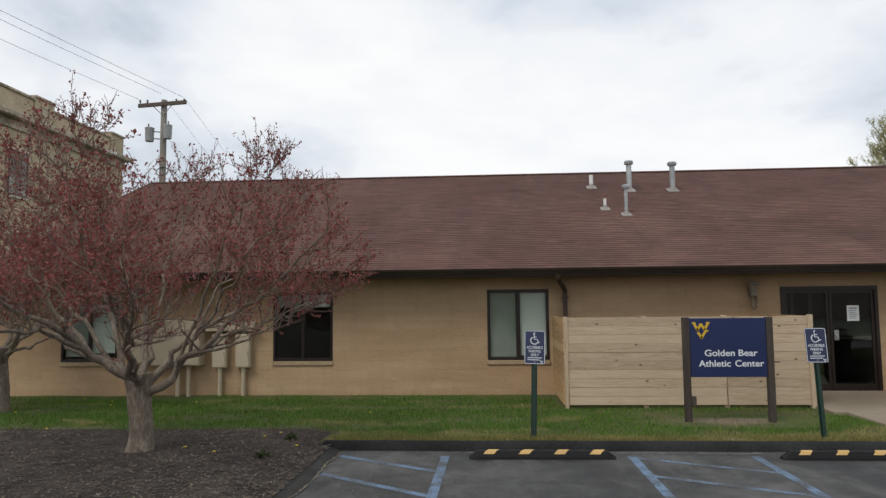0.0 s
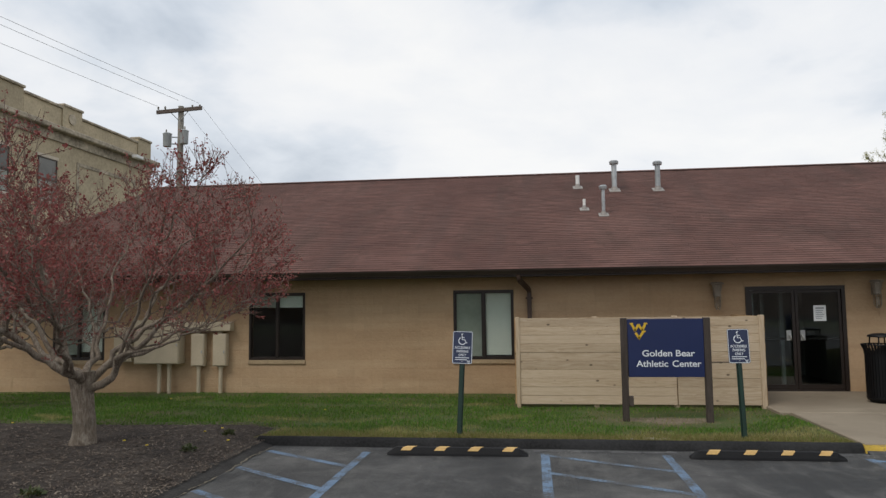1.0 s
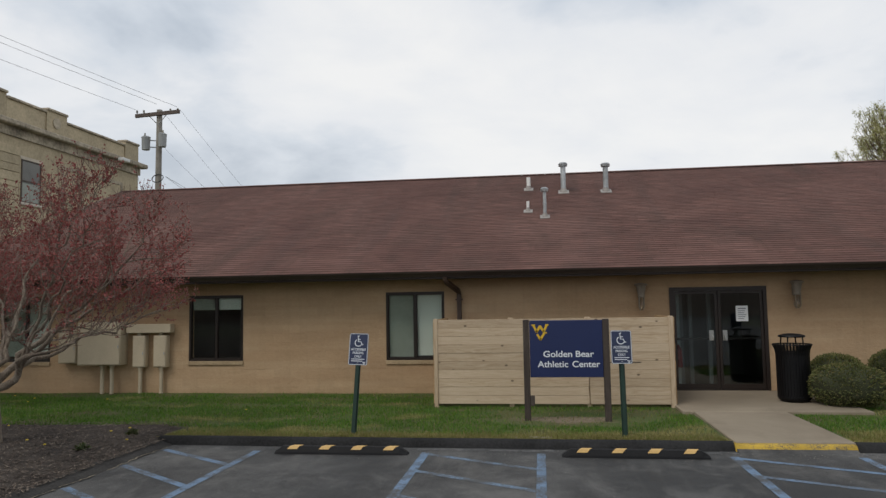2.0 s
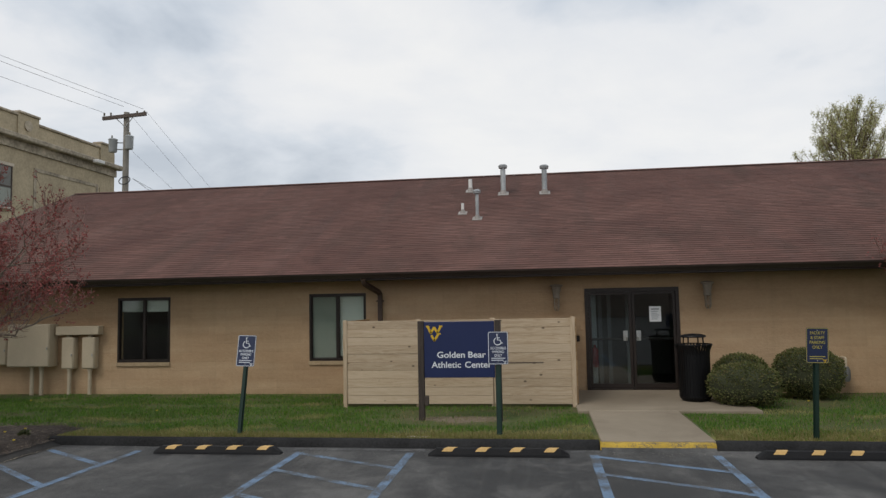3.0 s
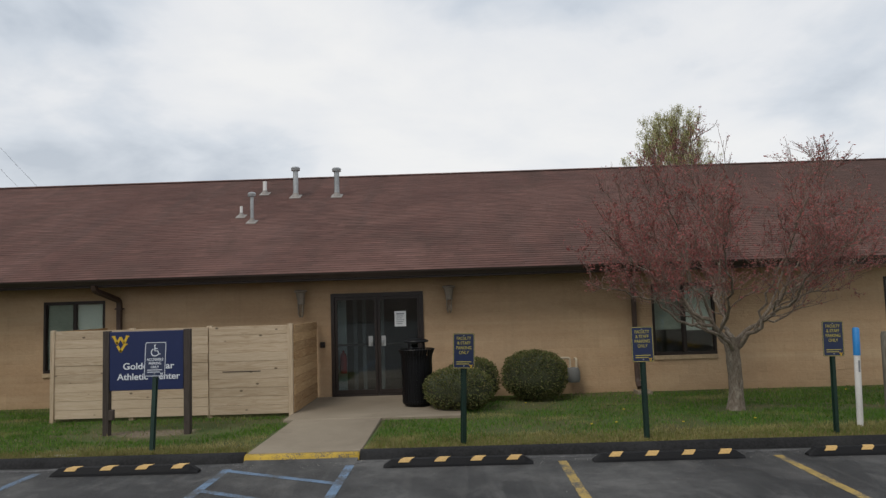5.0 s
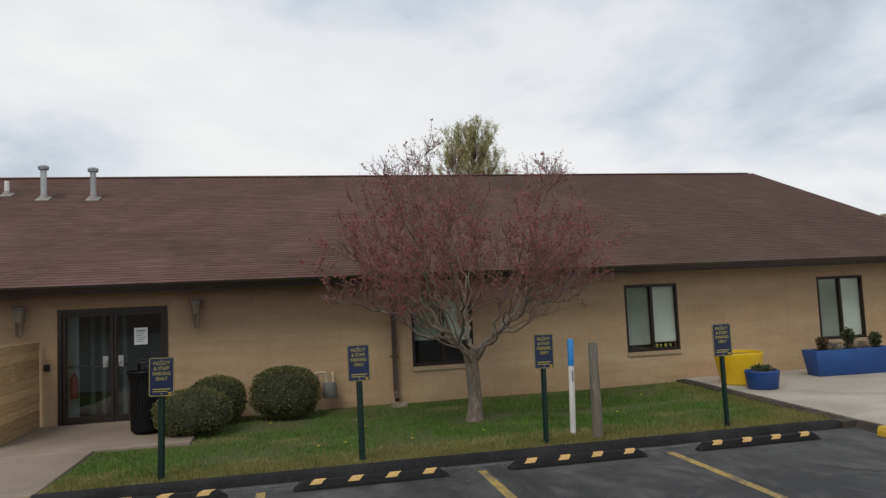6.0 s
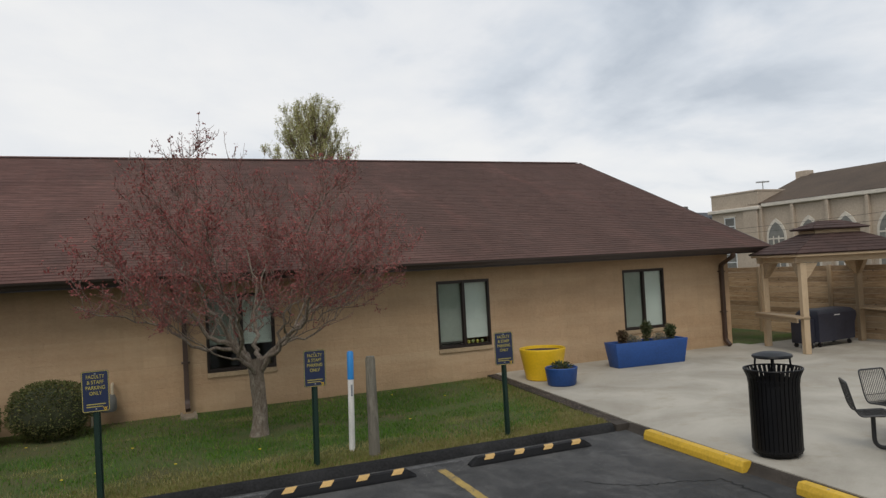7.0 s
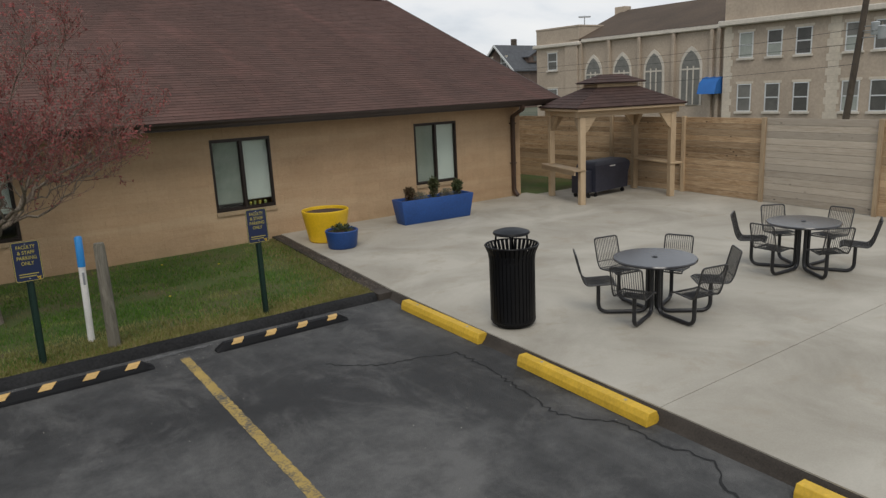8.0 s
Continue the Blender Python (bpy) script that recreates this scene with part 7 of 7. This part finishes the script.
utility_pole(-15.86, 33.2, 12.2, 11.95, (0.05, 0), "grey wooden utility pole with two transformers", [(-0.6, -0.2, 10.10, BOX_GREY), (0.32, -0.25, 10.2, BOX_GREY)], POLE_WOOD)
P = (-15.86, 33.0, 12.15)
for dx, dz in ((-1.12, 0.0), (0.0, 0.25), (1.1, 0.05)):
    cable("overhead_cable", (P[0] + dx, P[1], P[2] + dz), (P[0] + dx - 14.0, P[1] - 39, P[2] + dz + 4.6), 0.35, 0.008, "thin overhead power cable against the sky")
for dx, dz, ex, ez in ((1.1, 0.0, 4.4, -7.0), (0.2, -0.1, 4.5, -7.1), (0.3, -2.0, 3.2, -4.4), (0.35, -3.45, 2.6, -2.6), (0.35, -3.45, 4.2, -2.7)):
    cable("overhead_cable", (P[0] + dx, P[1] + 0.3, P[2] + dz), (P[0] + dx + ex, P[1] + 5.5, P[2] + dz + ez), 0.12, 0.009 if dz < -3 else 0.006, "thin slack cable falling behind the roof")


# ---- far buildings ----
def far_window(owner, x, y0, y1, z0, z1, face, wood=None, blind=0.0):
    """A sash window set in a wall that looks along face (+1 or -1) on x."""
    w = thing("window")
    w.parent = owner
    w.matrix_basis = pose(x, (y0 + y1) / 2, z0)
    hw, hh, f = (y1 - y0) / 2, z1 - z0, face

    def bx(bm, ya, yb2, xa, xb, za, zb):
        box(bm, min(f * xa, f * xb), max(f * xa, f * xb), ya, yb2, za, zb)
    bm = bmesh.new()
    for a, b, c, d in ((-hw, hw, 0, 0.065), (-hw, hw, hh - 0.065, hh), (-hw, -hw + 0.065, 0.08, hh - 0.065), (hw - 0.065, hw, 0.08, hh - 0.065), (-hw + 0.065, hw - 0.065, hh * 0.5 - 0.04, hh * 0.5 + 0.04)):
        bx(bm, a, b, -0.02, 0.05, c, d)
    part("window_frame", bm, wood or ROOM_WHITE, w, soft=False)
    if blind:
        bm = bmesh.new()
        bx(bm, -hw + 0.08, hw - 0.08, 0.014, 0.02, 0.08, 0.08 + hh * blind)
        part("blind", bm, BLIND_GREY, w, soft=False)
    bm = bmesh.new()
    bx(bm, -hw + 0.07, hw - 0.07, -0.01, 0.012, 0.07, hh - 0.07)
    part("pane", bm, FAR_GLASS, w, soft=False)
    bm = bmesh.new()
    bx(bm, -hw - 0.12, hw + 0.12, -0.05, 0.14, -0.14, -0.004)
    part("window_sill", bm, STONE_PALE, w, soft=False)
    bm = bmesh.new()
    bx(bm, -hw - 0.12, hw + 0.12, -0.05, 0.04, hh + 0.004, hh + 0.17)
    part("lintel", bm, STONE_QUOIN, w, soft=False)


# the street's buildings are laid out on a smaller plan and set at their true size and place
STREET = Matrix.Translation((-4.95, -0.34, -1.16)) @ Matrix.Scale(1.38, 4)
CX = 60.0
church = thing("church", label="buff brick church with arched windows and brown roof", category="church")
part("tower", bbox_bm(CX, CX + 6, 45.45, 50.8, -0.06, 7.7, 0.02), STONE, church)
part("tower_cornice", bbox_bm(CX - 0.3, CX + 6.2, 45.2, 51.05, 6.15, 6.45, 0.05), STONE_PALE, church)
part("tower_cap", bbox_bm(CX - 0.04, CX + 6.04, 45.41, 50.84, 7.704, 7.86, 0.02), STONE, church)
part("corner_pier", bbox_bm(CX - 0.2, CX - 0.003, 45.5, 47.0, -0.06, 6.14, 0.03), STONE, church)
part("nave", bbox_bm(CX + 0.25, CX + 14, 31.5, 45.44, -0.06, 6.3), STONE, church)
part("nave_cornice", bbox_bm(CX - 0.05, CX + 0.5, 31.5, 45.19, 6.304, 6.62, 0.05), STONE_PALE, church)
bm = bmesh.new()
prism(bm, [(CX - 0.05, 6.63), (CX + 14.3, 6.63), (CX + 7.1, 9.30)], 31.55, 46.6, "y")
part("roof", bm, FAR_ROOF, church, soft=False)
part("chimney", bbox_bm(CX + 6.6, CX + 7.5, 46.0, 47.2, 8.6, 9.62, 0.03), STONE, church)
for yc in (45.3, 42.15, 39.0, 35.75, 32.45, 31.85):
    part("buttress", bbox_bm(CX - 0.03, CX + 0.247, yc - 0.13, yc + 0.13, -0.06, 6.30, 0.02), STONE, church)


def arch_outline(hw, h, spring):
    pts = [(-hw, 0), (hw, 0), (hw, spring)]
    # two arcs that meet in a point
    rise = h - spring
    rad = (hw * hw + rise * rise) / (2 * hw)
    side = []
    for i in range(1, 8):
        a = math.asin(rise / rad) * i / 7
        side.append((hw - rad + rad * math.cos(a), spring + rad * math.sin(a)))
    pts += side + [(-x, z) for x, z in side[-2::-1]] + [(-hw, spring)]
    return pts


for yc in (43.96, 40.83, 37.63, 34.25):
    w = thing("window")
    w.parent = church
    w.matrix_basis = pose(CX + 0.25, yc, 0.9)
    bm = bmesh.new()
    prism(bm, arch_outline(0.98, 4.35, 2.75), -0.06, 0.0, "x")
    part("stone_surround", bm, STONE_PALE, w, soft=False)
    bm = bmesh.new()
    prism(bm, [(a, b + 0.05) for a, b in arch_outline(0.78, 4.0, 2.65)], -0.09, -0.064, "x")
    part("pane", bm, CHURCH_GLASS, w, soft=False)
    for y in (-0.26, 0.26):
        part("mullion", bbox_bm(-0.13, -0.092, y - 0.05, y + 0.05, 0.06, 2.9), STONE_PALE, w, soft=False)
    part("transom", bbox_bm(-0.135, -0.092, -0.78, 0.78, 2.62, 2.74), STONE_PALE, w, soft=False)
for z in (4.15, 0.95):
    far_window(church, CX, 48.1, 49.3, z, z + 1.55, -1)
antenna = t = thing("antenna", CX + 3.0, 47.6, 7.86, "small roof antenna on the church tower", "antenna")
bm = bmesh.new()
tube(bm, [(0, 0, 0), (0, 0, 1.0)], 0.05, 6)
part("mast", bm, GALV, t)
bm = bmesh.new()
tube(bm, [(0, -0.7, 0.85), (0, 0.7, 0.95)], 0.07, 6)
part("boom", bm, GALV, t)
aw = bmesh.new()
prism(aw, [(CX - 1.0, 1.75), (CX + 0.2, 1.75), (CX + 0.2, 2.95), (CX - 0.25, 2.9), (CX - 0.75, 2.55)], 31.4, 32.85, "y")
part("awning", aw, AWNING, church, "bright blue fabric awning")

GABLE_A, GABLE_B, GABLE_C = (28.1, 9.36), (25.9, 9.36), (23.4, 8.2)
hall = thing("hall", label="three-storey buff brick hall with pale stone bands", category="building")
bm = bmesh.new()
prism(bm, [(2.0, -0.06), (31.25, -0.06), (31.25, 8.3), (30.6, 8.3), GABLE_A, GABLE_B, GABLE_C, (2.0, 8.0)], CX - 0.25, CX + 0.35, "x")
part("wall", bm, STONE, hall, soft=False)
part("rear_block", bbox_bm(CX + 0.354, CX + 15, 2.02, 31.2, -0.06, 7.9), STONE, hall, soft=False)
bm = bmesh.new()
prism(bm, [(CX + 0.36, 7.904), (CX + 14.9, 7.904), (CX + 7.6, 9.9)], 2.1, 22.6, "y")
part("roof", bm, FAR_ROOF, hall, soft=False)
part("cornice", bbox_bm(CX - 0.75, CX - 0.253, 2.0, 31.5, 6.35, 6.72, 0.06), STONE_PALE, hall)
bm = bmesh.new()
prism(bm, [(31.32, 8.304), (31.32, 8.40), (30.63, 8.40), *[(y + 0.02, z + 0.104) for y, z in (GABLE_A, GABLE_B, GABLE_C)], (1.95, 8.104), (1.95, 8.004), *[(y, z + 0.004) for y, z in (GABLE_C, GABLE_B, GABLE_A)], (30.6, 8.304)], CX - 0.33, CX + 0.43, "x")
part("parapet_cap", bm, STONE_PALE, hall, soft=False)
for z in range(14):
    for yq in (23.55, 31.0):
        d = 0.34 if z % 2 else 0.48
        part("quoin", bbox_bm(CX - 0.275, CX - 0.252, yq - d, yq + (0.24 if yq > 30 else d), z * 0.452, z * 0.452 + 0.443, 0.004), STONE_QUOIN, hall)
for k, y1 in enumerate((30.06, 28.0, 26.03, 22.92, 21.25, 18.4, 16.6)):
    far_window(hall, CX - 0.25, y1 - 1.04, y1, 4.13, 5.84, -1, blind=(0.9, 0.42, 0.0, 0.5, 0.0, 0.4, 0.0)[k])
    far_window(hall, CX - 0.25, y1 - 1.04, y1, 0.47, 2.36, -1, blind=(0.0, 0.0, 0.0, 0.45, 0.0, 0.0, 0.4)[k])

for ob in (church, antenna, hall):
    ob.matrix_world = STREET @ ob.matrix_world

# a frame house beyond the church, its gable end to the south-west
house = thing("house", 75.0, 74.7, -0.06, "distant brown shingled house with grey gable roof", "house", rz=10)
EAVE_H, PEAK_H, HALF = 4.9, 8.3, 3.25
bm = bmesh.new()
prism(bm, [(-HALF + 0.35, 0.0), (HALF - 0.35, 0.0), (HALF - 0.35, EAVE_H + 0.2), (0.0, PEAK_H - 0.3), (-HALF + 0.35, EAVE_H + 0.2)], 0.4, 12.0, "x")
part("wall", bm, HOUSE_BROWN, house, soft=False)
bm = bmesh.new()
prism(bm, [(-HALF, EAVE_H), (-HALF, EAVE_H - 0.14), (0.0, PEAK_H - 0.16), (HALF, EAVE_H - 0.14), (HALF, EAVE_H), (0.0, PEAK_H)], -0.1, 12.4, "x")
house_roof = part("roof", bm, SLATE, house, soft=False)
bm = bmesh.new()
prism(bm, [(-HALF - 0.02, EAVE_H - 0.02), (-HALF - 0.02, EAVE_H - 0.30), (0.0, PEAK_H - 0.30), (HALF + 0.02, EAVE_H - 0.30), (HALF + 0.02, EAVE_H - 0.02), (0.0, PEAK_H + 0.02)], -0.22, -0.104, "x")
part("bargeboard", bm, ROOM_WHITE, house_roof, "white painted gable bargeboard", soft=False)
part("chimney", bbox_bm(4.4, 5.0, 0.2, 0.8, 7.2, 9.15, 0.02), POLE_DARK, house)
bm = bmesh.new()
prism(bm, [(3.9, 5.9), (6.9, 5.9), (6.9, 6.7), (5.4, 7.35), (3.9, 6.7)], -2.6, -0.6, "y")
dormer = part("dormer", bm, HOUSE_BROWN, house, soft=False)
bm = bmesh.new()
prism(bm, [(3.6, 6.55), (5.4, 7.36), (7.2, 6.55), (7.2, 6.68), (5.4, 7.50), (3.6, 6.68)], -2.9, -0.2, "y")
part("dormer_roof", bm, SLATE, dormer, soft=False)
part("dormer_window", bbox_bm(4.9, 5.9, -2.66, -2.604, 6.05, 6.75), FAR_GLASS, dormer, soft=False)
for y0, z0 in ((-1.7, 5.2), (0.7, 5.2), (-1.9, 2.4), (1.0, 2.4)):
    far_window(house, 0.4, y0, y0 + 1.0, z0, z0 + 1.5, -1)
house.matrix_world = STREET @ house.matrix_world

utility_pole(55.5, 20.6, 11.0, 10.4, (0.2, -0.9), "leaning brown utility pole before the hall", [(0.0, -0.75, 4.85, BOX_GREY), (-0.5, -1.35, 4.6, BOX_GREY)], POLE_DARK)
for z, y2, z2 in ((5.2, 47, 4.3), (3.3, 50, 2.6), (4.4, 60, 4.0)):
    cable("overhead_cable", (55.4, 20.2, z), (54.0, y2, z2), 0.25, 0.012, "thin cable strung past the far facade")

school = thing("school", label="old sand brick building with stone cornice and parapet", category="building")
SX = -24.95
part("wall", bbox_bm(SX - 18, SX, 12.0, 46.3, -0.06, 13.1), SAND, school)
part("cornice", bbox_bm(SX + 0.003, SX + 0.55, 11.8, 46.7, 11.95, 12.25, 0.06), SAND_TRIM, school)
part("frieze", bbox_bm(SX + 0.003, SX + 0.12, 12.0, 46.4, 11.45, 11.946), SAND_TRIM, school)
for a, b, z in ((12.0, 33.55, 13.8), (33.56, 36.6, 13.55), (36.61, 38.35, 13.72), (38.36, 44.4, 13.30), (44.41, 46.0, 13.62)):
    part("parapet", bbox_bm(SX - 0.4, SX + 0.1 + (0.08 if b - a < 2 else 0), a, b, 12.254, z - 0.15), SAND, school)
    part("coping", bbox_bm(SX - 0.45, SX + 0.22 + (0.06 if b - a < 2 else 0), a - 0.02, b + 0.02, z - 0.146, z, 0.03), SAND_TRIM, school)
for y in (37.4, 31.0):
    bm = bmesh.new()
    tube(bm, [(SX + 0.184, y, 12.95), (SX + 0.25, y, 12.95)], 0.32, 20)
    part("medallion", bm, SAND_TRIM, school)
for a, b in ((34.9, 36.45), (31.2, 32.75), (27.5, 29.05), (23.8, 25.35)):
    for z in (7.95, 3.6):
        far_window(school, SX, a, b, z, z + 2.4, 1, SIGN_POST, 0.42)
# coursed stone of the old wall
rng = random.Random(41)
z = 4.9
while z < 11.0:
    h = rng.choice((0.30, 0.42, 0.52))
    holes = [(a - 0.14, b + 0.14) for a, b in ((23.8, 25.35), (27.5, 29.05), (31.2, 32.75), (34.9, 36.45)) if z + h > 7.8 and z < 10.55]
    y = 22.0
    for a, b in holes + [(46.28, 46.3)]:
        while y < a - 0.1:
            e = min(a, y + rng.uniform(2.2, 4.6))
            e = a if a - e < 0.9 else e
            if e < 38.15 or y > 44.45 or z > 10.6:
                part("stone_course", bbox_bm(SX + 0.002, SX + 0.05 + rng.random() * 0.03, y + 0.02, e - 0.02, z, z + h - 0.045), SAND, school, soft=False)
            y = e
        y = b
    z += h
bm = bmesh.new()
for a, b, c, d in ((38.2, 44.4, 10.4, 10.6), (38.2, 38.4, 6.0, 10.4), (44.2, 44.4, 6.0, 10.4)):
    box(bm, SX + 0.003, SX + 0.05, a, b, c, d)
part("panel_moulding", bm, SAND_TRIM, school, soft=False)
t = thing("floodlight", SX + 0.7, 43.4, 11.85, "pale floodlight on the old building's cornice", "lamp")
part("lamp_head", bbox_bm(-0.15, 0.25, -0.4, 0.4, 0.0, 0.22, 0.04, 2), PVC, t)
bm = bmesh.new()
tube(bm, [(-0.16, 0, 0.12), (-0.7, 0, 0.2)], 0.04, 6)
part("bracket", bm, GALV, t)

# ---- block courses of the front wall ----
def cut_rects(x0, x1, z0, z1, holes):
    """What is left of a block where openings cut it."""
    out = [(x0, x1, z0, z1)]
    for a, b, c, d in holes:
        nxt = []
        for p, q, u, v in out:
            if q <= a or p >= b or v <= c or u >= d:
                nxt.append((p, q, u, v))
                continue
            if p < a:
                nxt.append((p, a, u, v))
            if q > b:
                nxt.append((b, q, u, v))
            if u < c:
                nxt.append((max(p, a), min(q, b), u, c))
            if v > d:
                nxt.append((max(p, a), min(q, b), d, v))
        out = nxt
    return [o for o in out if o[1] - o[0] > 0.03 and o[3] - o[2] > 0.03]


BL, BH, JOINT, PROUD = 0.4, 0.2, 0.006, 0.0042


def block_bm(w, h):
    """A block face with chamfered edges, proud of the joints; local origin at its lower corner."""
    j, c, k2 = JOINT / 2, 0.005, 0.0012
    o = [(k2, j), (w - k2, j), (w - k2, h - j), (k2, h - j)]
    i = [(k2 + c, j + c), (w - k2 - c, j + c), (w - k2 - c, h - j - c), (k2 + c, h - j - c)]
    vs = [(x, 0.013, z) for x, z in o] + [(x, 0.013 - PROUD + 0.002, z) for x, z in o] + [(x, 0.013 - PROUD, z) for x, z in i]
    fs = []
    for k in range(4):
        n = (k + 1) % 4
        fs += [(k, n, 4 + n, 4 + k), (4 + k, 4 + n, 8 + n, 8 + k)]
    return vs, fs + [(8, 9, 10, 11)]


full_v, full_f = block_bm(BL, BH)
full_block = raw("block", full_v, full_f, BLOCK)
rest_v, rest_f = [], []
rng = random.Random(77)
placed = 0
for row in range(14):
    z0 = -0.035 + row * BH
    z1 = min(z0 + BH, 2.5)
    if z1 - z0 < 0.04:
        continue
    x = X0 - (0.2 if row % 2 else 0.0)
    while x < X1:
        for p, q, u, v in cut_rects(max(x, X0), min(x + BL, X1), z0, z1, OPEN):
            near = 8.0 < p < 17.2 and abs(q - p - BL) < 1e-6 and abs(v - u - BH) < 1e-6 and placed < 300
            off = rng.uniform(-0.0025, 0.0025)
            if near:
                piece("block", full_block, front, Matrix.Translation((p, WALL_Y + off, u)))
                placed += 1
            else:
                a, b = block_bm(q - p, v - u)
                m = len(rest_v)
                rest_v += [(p + s, WALL_Y + t2 + off, u + w2) for s, t2, w2 in a]
                rest_f += [tuple(m + k for k in f) for f in b]
        x += BL
ob = new("block_rest", raw("block_rest", rest_v, rest_f, BLOCK_REST))
ob.parent = front
tagged(ob, kind="stuff")

# ---- shingles of the roof ----
EXPO, TAB, LEN = 0.142, 0.305, 0.165
SL = math.hypot(RIDGE_Y - EAVE_Y, RIDGE_Z - EAVE_Z)
CY, SZ = (RIDGE_Y - EAVE_Y) / SL, (RIDGE_Z - EAVE_Z) / SL
tilt = math.degrees(math.atan2(SZ, CY))


def tab_shape(w):
    return [(0.002, 0, 0.0), (w - 0.002, 0, 0.0), (0.002, 0, 0.010), (w - 0.002, 0, 0.010), (w - 0.003, LEN, 0.003), (0.003, LEN, 0.003)], [(0, 1, 3, 2), (2, 3, 4, 5), (0, 2, 5), (1, 4, 3)]


tab_v, tab_f = tab_shape(TAB)
tab_me = raw("shingle", tab_v, tab_f, SHINGLE)
rest_v, rest_f = [], []
rng = random.Random(78)
rows, placed = int(SL / EXPO), 0
for row in range(rows):
    s0 = -0.02 + row * EXPO
    x = RX0 - rng.choice((0.0, 0.1, 0.2))
    while x < RX1:
        a, b = max(x, RX0), min(x + TAB, RX1)
        lift = rng.random() * 0.002
        if row < 5 and 5.8 < a < 24.0 and b - a > TAB - 1e-6 and placed < 300:
            piece("shingle", tab_me, roof, pose(a, EAVE_Y + s0 * CY, EAVE_Z + s0 * SZ - 0.016 + lift, tilt, 0, 0))
            placed += 1
        elif b - a > 0.02:
            vv, ff = tab_shape(b - a)
            m = len(rest_v)
            rest_v += [(a + u, EAVE_Y + (s0 + v) * CY - w * SZ, EAVE_Z + (s0 + v) * SZ + w * CY - 0.016 + lift) for u, v, w in vv]
            rest_f += [tuple(m + k for k in f) for f in ff]
        x += TAB
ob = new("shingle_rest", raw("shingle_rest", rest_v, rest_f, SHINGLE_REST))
ob.parent = roof
tagged(ob, kind="stuff")

# plain unseen wall added behind the viewer so the door glass reflects no sky
rear = new("reflection_wall", finish("reflection_wall", bbox_bm(-45, 60, -52.4, -52, -0.06, 7.0), REAR, False))
tagged(rear, "plain unseen brick wall added across the car park for the glass to reflect", "wall", kind="structure")
